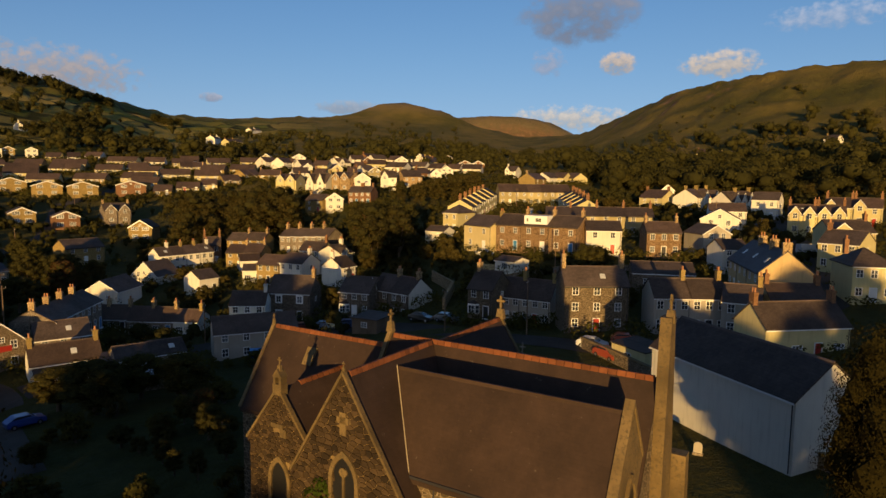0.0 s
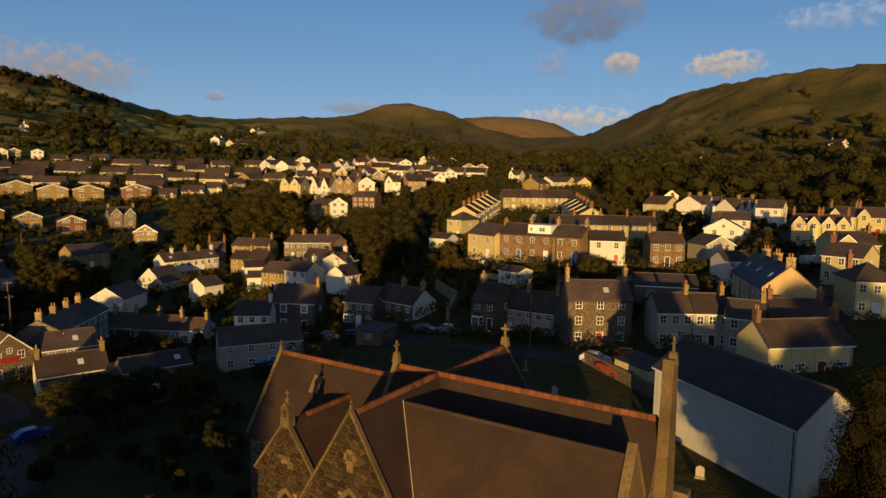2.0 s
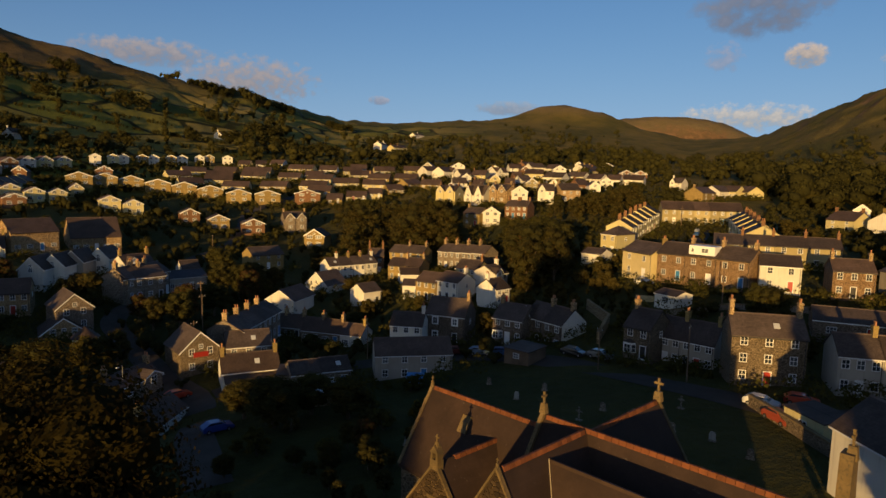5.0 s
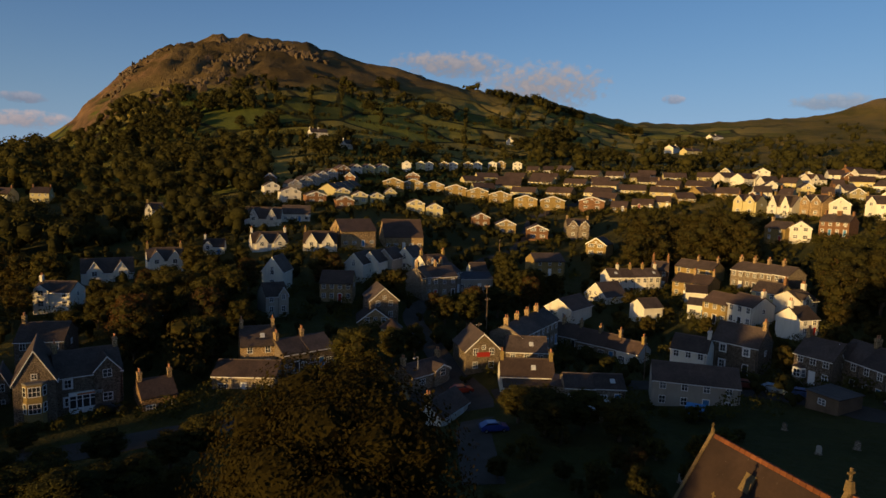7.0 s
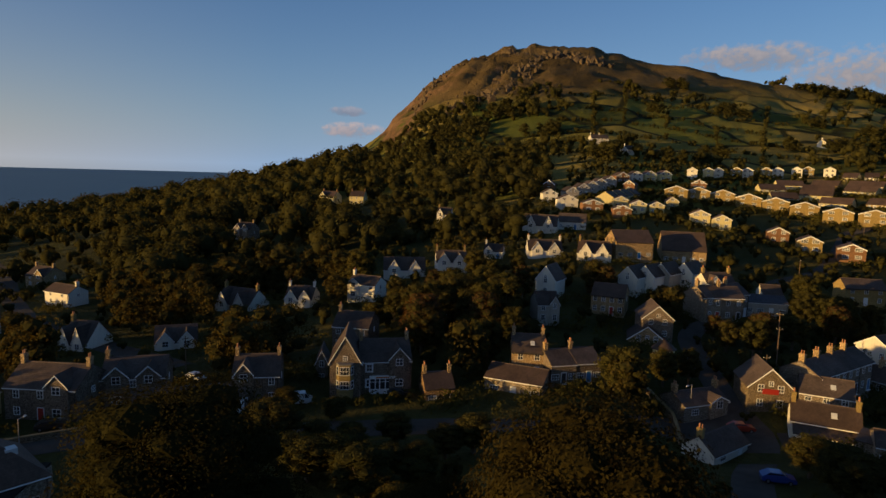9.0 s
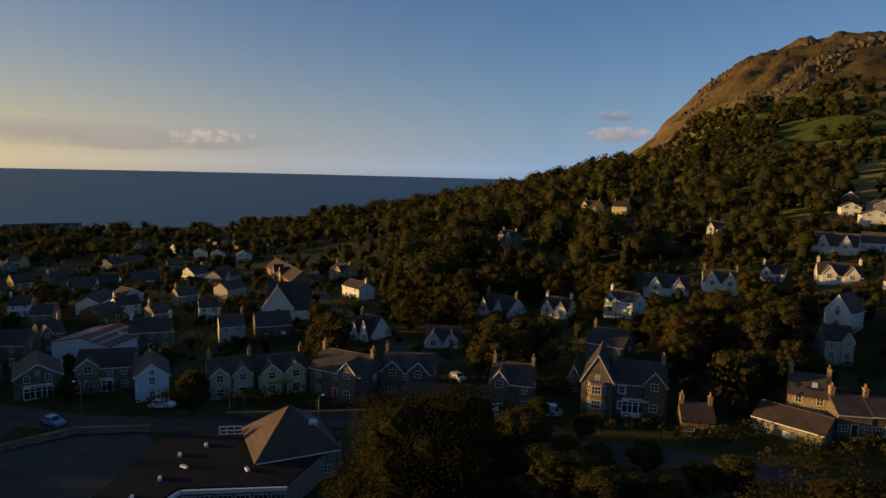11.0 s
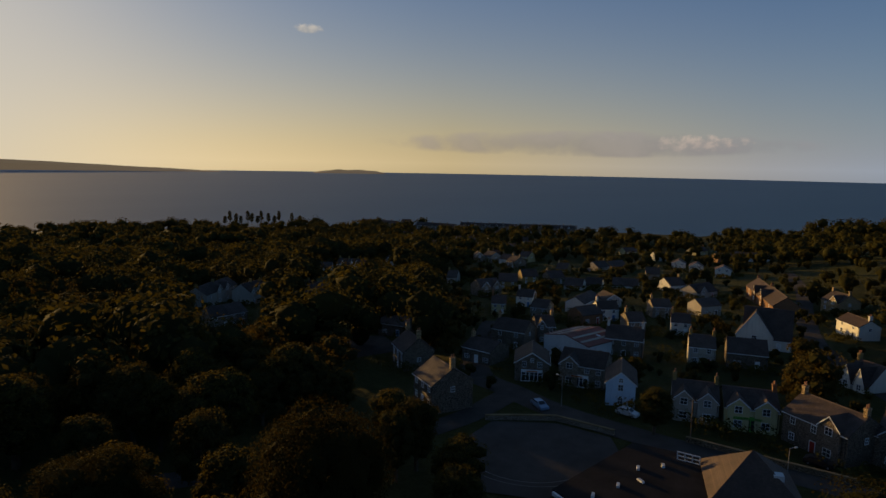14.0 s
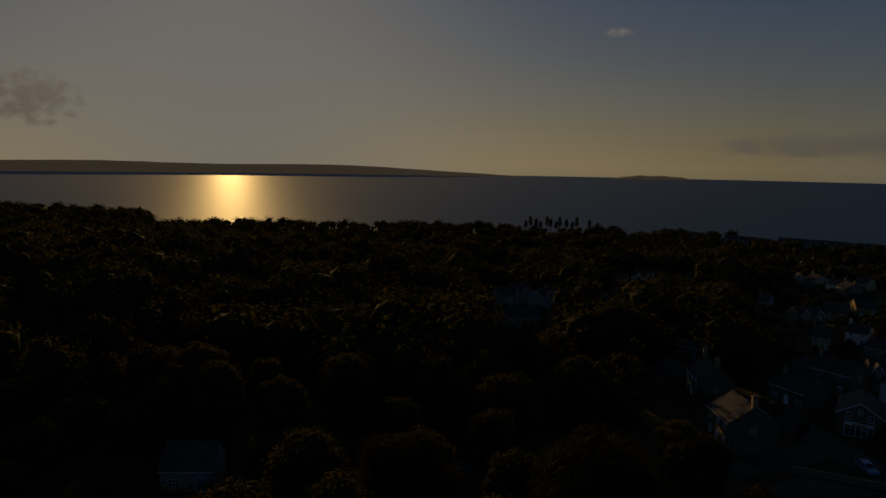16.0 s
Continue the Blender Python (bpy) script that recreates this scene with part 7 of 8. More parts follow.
def wood(b0, b1, r0, r1, count, low, high, meshes, gap=0.5, seed=0, name="tree", label="leafy tree in a dark green wood", spread=0.85, joined=False):
    """Trees of their own scattered between two bearings and two distances."""
    rng = random.Random(int(b0 * 10 + r0) + seed)
    houses = [q for q in FOOT if q[2] > 1]
    for _ in range(count):
        for _try in range(12):
            b, r = rng.uniform(b0, b1), math.sqrt(rng.uniform(r0 * r0, r1 * r1))
            q = toward(b, 0) * r
            hgt = rng.uniform(low, high)
            if any(math.hypot(q.x - a, q.y - c) < rad for a, c, rad in OPEN_GROUND):
                continue
            if not hides(r, b, hgt) and all((q.x - a) ** 2 + (q.y - c) ** 2 > (rad + gap + hgt * 0.2) ** 2 for a, c, rad in houses) and not on_road(q.x, q.y):
                if joined:
                    COPSE.append((q.x, q.y, hgt, hgt * rng.uniform(0.75, 1.05) * spread))
                else:
                    tree(rng.choice(meshes), q.x, q.y, hgt, hgt * rng.uniform(0.75, 1.05) * spread, label, name)
                break


COPSE = []


def copse(name, label, mat, seed):
    """The farther garden and wood trees, joined."""
    rng = np.random.default_rng(seed)
    allv, faces, slots, n = [], [], [], 0
    iv, jf = ico()
    for x, y, h, w in COPSE:
        z = ground(x, y)
        bl = [((x + c[0], y + c[1], z + c[2]), np.array(r) * 1.25) for c, r in crown_blobs(rng, 11, w, h * 0.86, h * 0.12)]
        v, f = leaf_cloud(rng, bl, 60, 0.29)
        allv.append(v)
        faces += (f + n).tolist()
        slots += [0] * len(f)
        n += len(v)
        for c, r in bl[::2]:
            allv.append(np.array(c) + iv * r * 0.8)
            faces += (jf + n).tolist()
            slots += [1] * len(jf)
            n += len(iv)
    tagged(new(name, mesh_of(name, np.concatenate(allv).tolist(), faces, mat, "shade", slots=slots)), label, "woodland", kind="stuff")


def r_hides(x, y, tall):
    r = math.hypot(x, y)
    return r < 520 and hides(r, math.degrees(math.atan2(-x, y)), tall)


def far_wood(name, label, patches, mat="leaf_far", seed=0, quads=20, leaf=0.7):
    """Distant trees in one object: patches of (bearing from, to, distance from, to, count, height)."""
    rng = np.random.default_rng(seed)
    houses = np.array([q for q in FOOT if q[2] > 1])
    allv, faces, slots, n = [], [], [], 0
    iv, jf = ico()
    for b0, b1, r0, r1, count, tall in patches:
        bs, rs = np.radians(rng.uniform(b0, b1, count)), np.sqrt(rng.uniform(r0 * r0, r1 * r1, count))
        xs, ys = -np.sin(bs) * rs, np.cos(bs) * rs
        zs = terrain(xs, ys)
        zs = zs + rugged(xs, ys, zs, rs)
        for x, y, z in zip(xs, ys, zs):
            if r_hides(x, y, tall) or len(houses) and (((houses[:, 0] - x) ** 2 + (houses[:, 1] - y) ** 2) < (houses[:, 2] + 2.5) ** 2).any() or z < -34.5:
                continue
            h = tall * (0.55 + 1.1 * rng.random() ** 1.6)
            blobs = []
            for k in range(3):
                o = rng.normal(scale=0.2, size=2) * h
                q = h * rng.uniform(0.28, 0.46)
                blobs.append(((x + o[0], y + o[1], z + h * rng.uniform(0.4, 0.68)), (q, q, q * 0.85)))
            close = math.hypot(x, y) < 400
            v, f = leaf_cloud(rng, blobs, quads * 4 if close else int(quads * 1.7), (0.36 if close else leaf * 0.85) * max(h, 3) / 10)
            allv.append(v)
            faces += (f + n).tolist()
            slots += [0] * len(f)
            n += len(v)
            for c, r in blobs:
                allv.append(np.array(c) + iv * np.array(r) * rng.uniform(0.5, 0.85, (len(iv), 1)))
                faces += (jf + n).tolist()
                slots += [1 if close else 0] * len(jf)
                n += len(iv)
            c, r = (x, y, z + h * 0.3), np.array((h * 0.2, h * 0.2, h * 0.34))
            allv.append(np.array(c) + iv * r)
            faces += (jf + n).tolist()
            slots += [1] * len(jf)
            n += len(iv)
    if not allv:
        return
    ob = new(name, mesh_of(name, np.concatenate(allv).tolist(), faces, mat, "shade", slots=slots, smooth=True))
    tagged(ob, label, "woodland", kind="stuff")


church()


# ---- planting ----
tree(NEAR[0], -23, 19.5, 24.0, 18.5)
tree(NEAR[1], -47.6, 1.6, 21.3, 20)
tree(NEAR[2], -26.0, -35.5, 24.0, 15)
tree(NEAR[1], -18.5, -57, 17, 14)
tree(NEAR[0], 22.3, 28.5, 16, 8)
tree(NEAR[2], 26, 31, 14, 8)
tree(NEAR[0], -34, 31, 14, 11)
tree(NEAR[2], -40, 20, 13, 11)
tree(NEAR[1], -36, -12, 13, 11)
for x, y, h in ((-72.0, 21.3, 6.0), (-64.3, 22.2, 7.0), (-68.5, 27.4, 5.0), (-67.3, 30.7, 5.0), (-71.8, 37.0, 5.0), (-80.1, 21.4, 5.0), (-58.7, 24.0, 4.5), (-79.1, 25.9, 4.5), (-71.6, 41.3, 6.0), (-73.9, 16.8, 6.0), (-83.3, 16.2, 8.0), (-72.4, 18.0, 6.0), (-73.5, 23.5, 5.5), (-62.7, 23.6, 5.0), (-63.6, 28.9, 4.5), (-79.1, 32.5, 5.0), (-92.6, 27.8, 4.0), (-100.7, 22.1, 4.0), (-47.2, 78.4, 6.0), (-40.5, 74.5, 7.0), (-37.5, 80.0, 6.0), (-31.3, 78.3, 6.0), (-37.8, 58.4, 2.6), (-31.3, 62.0, 2.4), (-25.2, 67.0, 2.8)):
    tree(HIGH[int(h * 2) % 3], x, y, h, h * 1.25, "rounded dark tree below the churchyard")
# tall unseen trees added on the south side, shading the hall and road behind
for x, y, h in ((17.5, -46, 17), (24, -43, 16), (31, -52, 18), (39, -46, 22), (48, -42, 22), (58, -47, 21), (69, -41, 22), (80, -46, 22), (92, -42, 22)):
    tree(HIGH[int(x) % 3], x, y, h, 13, "tall unseen leafy tree added to cast shade")
house(0.2, -86.0, 157, 6.8, 5.6, 3.4, 5.8, "grey", "slate", 2, 1)
for x, y, h in ((19, -92, 9), (11, -78, 7), (22, -82, 8), (24, -112, 10), (15, -103, 9), (7, -100, 8.5), (-9, -82, 8), (31, -101, 10), (-3, -96, 8)):
    tree(HIGH[int(x + h) % 3], x, y, h, h * 1.15, "dark leafy tree in a wooded garden")
tree(HIGH[1], -98.4, -35.1, 8.5, 7, "dark leafy tree before the shops")
PINE = tree_meshes(81, 18, 60, 0.4, "leaf_dark", 7, 16, 4.0)
for k, b in enumerate((141.2, 141.9, 143.0, 143.4, 143.9, 144.5, 144.8, 145.3, 145.6, 146.2, 146.6, 147.1, 147.5)):
    q = toward(b, 0) * (772 + 9 * (k % 3))
    tree(PINE, q.x, q.y, 13 + 2.5 * (k * 7 % 3), 6.5, "tall bare-stemmed pine near the shore", "pine_tree", group="shore pines")
wood(40, 84, 36, 72, 44, 3.2, 6.2, HIGH, seed=1, label="dark leafy tree below the churchyard")
wood(126, 187, 50, 120, 56, 9, 15, HIGH, seed=2, label="tall dark tree of the western wood")
wood(12, 42, 52, 86, 16, 2.4, 4.8, MID, seed=4, label="scrubby dark garden tree and brambles")
wood(12, 42, 50, 95, 36, 1.6, 3.2, BUSH, seed=5, name="bush", label="dark green garden bush", spread=1.2)
wood(2, 9.5, 140, 185, 12, 10, 15, MID, seed=6, label="broad dark tree behind the houses")
wood(-22, -3, 104, 125, 24, 1.6, 3.6, BUSH, seed=7, name="bush", label="sunlit green garden bush", spread=1.2)
wood(-16, -13, 116, 124, 3, 7, 9, MID, seed=8, label="round green garden tree")
wood(9, 22, 205, 262, 48, 11, 16, MID, seed=9, joined=True)
wood(9, 30, 110, 215, 18, 4, 8, MID, seed=10, label="small garden tree between the houses", joined=True)
wood(28, 50, 105, 190, 40, 6, 12, MID, seed=11, label="dark green leafy garden tree")
wood(52, 72, 95, 200, 56, 7, 13, MID, seed=12, label="dark green leafy garden tree")
wood(72, 100, 105, 215, 70, 8, 14, MID, seed=13, joined=True)
wood(-36, -14, 180, 330, 16, 4, 8, MID, seed=14, label="small garden tree between the houses", joined=True)
wood(100, 132, 130, 260, 26, 3.5, 7, MID, seed=15, label="small garden tree between the houses", joined=True)
wood(126, 152, 110, 240, 70, 9, 13, MID, seed=16, joined=True)
wood(150, 200, 115, 250, 90, 11, 17, MID, seed=17, label="tall dark tree of the western wood", joined=True)
wood(-4, 7, 132, 190, 40, 2.5, 6, MID, seed=21, joined=True)
wood(-4, 7, 236, 330, 34, 5, 10, MID, seed=22, joined=True)
wood(-34, -14, 120, 230, 24, 3, 6, MID, seed=23, joined=True)
# trees added sunward of the western houses, to throw shade over them
rng_s = random.Random(31)
for x, y, rad in [q for q in FOOT if 2 < q[2] < 12]:
    r, b = math.hypot(x, y), math.degrees(math.atan2(-x, y))
    if not (40 < b < 106 and 95 < r < 280):
        continue
    for away in (7.5, 13.0):
        px, py, tall = x - 0.122 * (rad + away) + rng_s.uniform(-2, 2), y - 0.993 * (rad + away), rng_s.uniform(8.5, 12.5)
        clear = all((px - a) ** 2 + (py - c) ** 2 > (q + tall * 0.22) ** 2 for a, c, q in FOOT if q > 1.5)
        if clear and not on_road(px, py) and not hides(math.hypot(px, py), math.degrees(math.atan2(-px, py)), tall):
            COPSE.append((px, py, tall, tall * 0.85))
copse("woodland", "leafy trees among the gardens and lower woods", "leaf_dark", 7)
far_wood("woodland", "dark broadleaf woods on the lower slopes", [
    (-37, -12, 310, 470, 330, 11), (-37, -14, 470, 600, 90, 8), (-30, -14, 600, 750, 40, 5), (-14, 10, 480, 800, 260, 9), (-2, 8, 800, 1300, 50, 8),
    (8, 34, 470, 560, 80, 8), (10, 34, 560, 900, 130, 8), (54, 70, 235, 520, 420, 8), (59, 70, 520, 690, 300, 7), (70, 92, 215, 700, 700, 11), (70, 98, 690, 745, 200, 14),
    (130, 150, 150, 240, 60, 13), (150, 200, 130, 240, 180, 13)], seed=1)
far_wood("woodland", "hedgerow trees and copses among the fields", [
    (34, 56, 450, 500, 50, 7), (30, 56, 540, 542, 120, 3), (32, 54, 585, 587, 100, 3), (36, 56, 632, 634, 100, 3), (34, 52, 680, 682, 90, 3), (38, 50, 740, 742, 60, 3), (44, 44.2, 540, 680, 40, 3), (47.5, 47.7, 585, 740, 40, 3), (40, 40.2, 540, 632, 30, 3), (36.5, 36.7, 500, 760, 50, 4), (50, 50.3, 480, 700, 50, 4), (53, 53.2, 480, 640, 40, 4),
    (40, 48, 690, 740, 40, 7), (52, 58, 600, 720, 60, 7), (28, 37, 900, 955, 40, 10), (14, 52, 300, 460, 60, 4), (-12, 14, 290, 470, 110, 6)], seed=2)
far_wood("shrubs", "garden hedges and shrubs between the houses", [
    (8, 52, 280, 475, 1500, 3.2), (-8, 14, 250, 430, 600, 3.2), (-36, -14, 130, 330, 700, 2.8), (8, 34, 105, 280, 560, 2.6), (34, 70, 105, 290, 620, 3.2), (72, 128, 120, 330, 700, 3.0), (-14, -2, 125, 240, 260, 2.4), (-4, 8, 128, 240, 300, 2.4)], seed=4, quads=10)
far_wood("woodland", "dark wooded coastal plain", [
    (92, 130, 250, 420, 130, 6), (92, 104, 420, 780, 320, 8), (104, 138, 420, 690, 560, 8), (130, 200, 235, 420, 850, 13), (130, 200, 420, 740, 1500, 10), (150, 200, 740, 800, 200, 8), (136, 140, 740, 790, 50, 9), (124, 140, 250, 560, 300, 9), (141, 147, 770, 790, 18, 15)], seed=3)


# rounded clumps of trees on the hillside fields: x, y, radius
CLUMPS = ((-436, 540, 15), (-366, 338, 10), (-455, 454, 10), (-535, 564, 14), (-384, 590, 10), (-329, 599, 20), (-495, 766, 24), (-467, 823, 22), (-436, 848, 18), (-367, 889, 20), (-235, 690, 15), (-228, 516, 12),
          (-328, 387, 10), (-315, 335, 10), (-305, 506, 12), (-328, 477, 10), (-286, 535, 16), (-239, 495, 11), (-187, 504, 11), (-333, 286, 10), (-521, 278, 20), (-529, 334, 20), (-445, 316, 15), (-498, 241, 18), (-410, 234, 16), (-350, 234, 14))
rng_c = random.Random(17)
COPSE.clear()
for cx, cy, rad in CLUMPS:
    for _ in range(max(5, int(rad * rad / 13))):
        a, d = rng_c.uniform(0, math.tau), rad * math.sqrt(rng_c.random())
        tall = rng_c.uniform(6.5, 11.5)
        COPSE.append((cx + d * math.cos(a), cy + d * math.sin(a), tall, tall * rng_c.uniform(0.9, 1.15)))
copse("woodland", "rounded clumps of trees among the hillside fields", "leaf_far", 8)


def garden_shrubs():
    """Hedges, climbers and shrubs that crowd the walls of the houses."""
    rng = random.Random(21)
    spots = []
    for x, y, rad in [q for q in FOOT if 2 < q[2] < 12]:
        r = math.hypot(x, y)
        if r > 460 or r < 70:
            continue
        for _ in range(12 if r < 300 else 15):
            a = rng.uniform(0, math.tau) if rng.random() < 0.4 else math.atan2(-y, -x) + rng.gauss(0, 0.8)
            d = rad + rng.uniform(0.6, 5.0)
            px, py = x + d * math.cos(a), y + d * math.sin(a)
            if not on_road(px, py) and free(px, py, 0.4) and math.hypot(px + 59, py - 76) > 13:
                spots.append((px, py, rng.uniform(1.2, 3.2) if r < 300 else rng.choice((1.5, 1.8, 2.2, 2.6, 3.4))))
    rs = np.random.default_rng(5)
    allv, faces, n = [], [], 0
    for x, y, h in spots:
        z = ground(x, y)
        blobs = [((x + rs.normal() * 0.5 * h, y + rs.normal() * 0.5 * h, z + h * rs.uniform(0.25, 0.55)), (h * 0.42, h * 0.42, h * 0.45)) for _ in range(3)]
        v, f = leaf_cloud(rs, blobs, 26, 0.24 if x * x + y * y < 62500 else 0.36)
        allv.append(v)
        faces += (f + n).tolist()
        n += len(v)
    tagged(new("shrubs", mesh_of("shrubs", np.concatenate(allv).tolist(), faces, "leaf", "leaf")), "leafy hedges and shrubs crowding the house walls", "shrubs", kind="stuff")


garden_shrubs()


def crags():
    """Broken rock bands on the headland's seaward face and round its top."""
    rng = random.Random(9)
    iv, jf = ico()
    lines = (([(-589, 312), (-599, 349), (-616, 386), (-652, 432), (-694, 485), (-680, 510), (-647, 521), (-627, 541)], 430, 8, 1.6, 5.5),
             ([(-674, 302), (-720, 335), (-744, 358), (-750, 397), (-736, 462), (-705, 482)], 170, 6, 1.2, 3.6),
             ([(-738, 462), (-735, 466)], 9, 2.5, 3.5, 6.0),
             ([(-640, 350), (-690, 400), (-700, 450)], 40, 22, 1.5, 3.2))
    allv, faces, n = [], [], 0
    for line, count, spread, low, high in lines:
        for _ in range(count):
            u = rng.random() * (len(line) - 1)
            i = min(int(u), len(line) - 2)
            x = line[i][0] + (line[i + 1][0] - line[i][0]) * (u - i) + rng.gauss(0, spread)
            y = line[i][1] + (line[i + 1][1] - line[i][1]) * (u - i) + rng.gauss(0, spread)
            z = ground(x, y)
            size = rng.uniform(low, high)
            turn = Matrix.Rotation(rng.uniform(0, 6.28), 3, "Z") @ Matrix.Rotation(rng.uniform(-0.5, 0.5), 3, "X")
            stretch = Vector((rng.uniform(0.4, 1.2), rng.uniform(0.3, 0.8), rng.uniform(0.8, 1.9))) * size
            for q in iv:
                p = turn @ Vector([a * b * rng.uniform(0.7, 1.2) for a, b in zip(q, stretch)])
                allv.append((x + p.x, y + p.y, z + p.z * 0.8))
            faces += (jf + n).tolist()
            n += len(iv)
    tagged(new("crags", mesh_of("crags", allv, faces, "crag")), "broken brown rock crags on the headland", "rock", kind="stuff")


crags()


# ---- school ----
def school():
    s = new("school")
    gz = ground(-74, -24)
    s.matrix_world = pose(0, 0, gz)
    o = [(-83.4, -32.7), (-63.5, -35.3), (-61.2, -29.3), (-67.5, -26.5), (-68.2, -14.5), (-81.2, -9.5), (-84.7, -22.8)]
    part("wall", Shape().prism(o, -2.5, 3.2, axis=2).mesh("wall", "greystone"), s)
    part("roof", Shape().prism([(a * 1.004, b * 1.01) for a, b in o], 3.2, 3.45, axis=2).mesh("roof", "flat_roof"), s, label="black felted flat roof")

    def band(ax, ay, bx, by, n):
        a, b = Vector((ax, ay)), Vector((bx, by))
        turn = math.degrees(math.atan2(by - ay, bx - ax))
        m = (a + b) / 2
        ln = (b - a).length
        part("fascia", Shape().box(-ln / 2, ln / 2, -0.3, -0.02, 2.95, 3.4).mesh("fascia", "paint"), s, pose(m.x, m.y, 0, 0, 0, turn), "white painted fascia")
        for i in range(n):
            q = a + (b - a) * (i + 0.5) / n
            window(s, pose(q.x, q.y, 0.9, 0, 0, turn) @ Matrix.Translation((0, -0.06, 0)), ln / n * 0.82, 1.7, 3)
    band(-67.5, -26.5, -68.2, -14.5, 6)
    band(-61.2, -29.3, -67.5, -26.5, 3)
    band(-63.5, -35.3, -61.2, -29.3, 3)
    for x, y, turn in ((-76.1, -29.4, 20), (-72.9, -27.8, 60), (-69.9, -29.6, 20), (-65.5, -31.0, 20), (-72.1, -20.0, 30), (-79, -27, 20)):
        part("skylight", Shape().box(-0.6, 0.6, -0.22, 0.22, 3.4, 3.7, 0.2).mesh("skylight", "palesheet"), s, pose(x, y, 0, 0, 0, turn), "pale roof light")
    v, f = lattice([0, 0.12, 1.0, 1.12, 2.0, 2.12, 3.0, 3.12], [0, 0.12, 0.55, 0.67, 1.1, 1.22], lambda i, k: i % 2 == 0 or k % 2 == 0, -0.06, 0.06)
    part("railing", mesh_of("railing", v, f, "paint"), s, pose(-82.4, -26.3, 3.4, 0, 0, 95), "white railing on the flat roof")
    tagged(s, "low flat-roofed school building with white window bands", "school")
    hall = house(-80.6, -16.4, 112, 10.5, 11, 4.2, 8.6, "greystone", "brown", 3, 1, "", "hip", "school_hall")
    tagged(hall, "school hall with a tall brown hipped roof", "school")
    part("roof_window", Shape().box(-0.6, 0.6, -0.6, 0.6, -0.4, 0.3).mesh("roof_window", "palesheet"), hall, pose(2.6, -2.0, 6.5))
    FOOT.append((-74, -24, 14))


school()


# ---- cars, posts and walls ----
PAINTS = {}


def car_paint(rgb):
    if rgb not in PAINTS:
        m = bpy.data.materials.new("car_paint")
        m.use_nodes = True
        p = m.node_tree.nodes["Principled BSDF"]
        p.inputs["Base Color"].default_value = (*rgb, 1)
        p.inputs["Roughness"].default_value = 0.3
        p.inputs["Coat Weight"].default_value = 0.5
        PAINTS[rgb] = m
    return PAINTS[rgb]


TYRE = Shape().tube(0, 0, -0.1, 0.1, 0.31, 0.31, 14).mesh("tyre", "tyre")
RIM = Shape().tube(0, 0, -0.11, 0.11, 0.19, 0.17, 10).mesh("rim", "chrome")
BODIES = {}


def car(x, y, turn, rgb, words, van=False):
    c = new("van" if van else "car")
    c.matrix_world = pose(x, y, ground(x, y) + 0.1, 0, 0, turn)
    key = (rgb, van)
    if key not in BODIES:
        if van:
            lower = [(-2.4, 0.25), (2.4, 0.25), (2.45, 0.85), (1.75, 1.1), (1.2, 1.95), (-2.4, 2.0)]
            glazed = [(1.05, 1.15), (1.78, 1.12), (1.24, 1.88), (1.05, 1.9)]
        else:
            lower = [(-2.05, 0.25), (2.05, 0.25), (2.1, 0.6), (1.95, 0.82), (1.0, 0.95), (0.35, 1.42), (-1.15, 1.45), (-1.85, 0.98), (-2.1, 0.85)]
            glazed = [(0.92, 0.97), (0.32, 1.38), (-1.12, 1.41), (-1.72, 0.99)]
        w = 0.95 if van else 0.86
        bm = bmesh.new()
        vs = [[bm.verts.new((a, s * (w if b < 1.0 else w * 0.84), b)) for a, b in lower] for s in (-1, 1)]
        n = len(lower)
        bm.faces.new(vs[0])
        bm.faces.new(vs[1][::-1])
        for i in range(n):
            bm.faces.new((vs[0][i], vs[1][i], vs[1][(i + 1) % n], vs[0][(i + 1) % n]))
        bmesh.ops.bevel(bm, geom=bm.edges[:], offset=0.06, segments=2, affect="EDGES")
        bmesh.ops.recalc_face_normals(bm, faces=bm.faces)
        me = bpy.data.meshes.new("body")
        bm.to_mesh(me)
        bm.free()
        me.materials.append(car_paint(rgb))
        side = [Shape().prism(glazed, s * w * 0.9 - 0.015, s * w * 0.9 + 0.015, axis=1).mesh("side_window", "glass") for s in (-1, 1)]
        a, b = (lower[3], lower[4]) if van else (lower[4], lower[5])
        front = mesh_of("windscreen", [(a[0] + 0.02, -w * 0.72, a[1] + 0.06), (a[0] + 0.02, w * 0.72, a[1] + 0.06), (b[0] + 0.04, w * 0.68, b[1]), (b[0] + 0.04, -w * 0.68, b[1])], [(0, 1, 2, 3)], "glass")
        BODIES[key] = me, side, front, lower[0][0]
    me, side, front, tail = BODIES[key]
    part("body", me, c)
    for q in side:
        part("side_window", q, c)
    part("windscreen", front, c)
    for a in (-1.35, 1.3):
        for b in (-0.8, 0.8):
            wheel = part("tyre", TYRE, c, pose(a, b, 0.3, 90))
            part("rim", RIM, wheel)
    tagged(c, words, "van" if van else "car")


SILVER, RED, BLUE, BLACK, WHITE, PALE = (0.4, 0.41, 0.42), (0.42, 0.05, 0.02), (0.03, 0.08, 0.22), (0.015, 0.015, 0.017), (0.6, 0.6, 0.6), (0.16, 0.24, 0.34)
car(21.9, 84.4, -28, WHITE, "small white hatchback parked in the street")
car(27.0, 86.0, -15, RED, "bright red hatchback parked by the stone house")
car(27.6, 78.2, -62, PALE, "pale blue-grey car by the churchyard wall")
car(22.6, 79.2, -65, (0.30, 0.06, 0.03), "dull red car by the churchyard wall")
car(-18.7, 110.8, 12, PALE, "pale blue car parked on the street")
car(-14.6, 109.2, 12, BLUE, "dark blue car parked on the street")
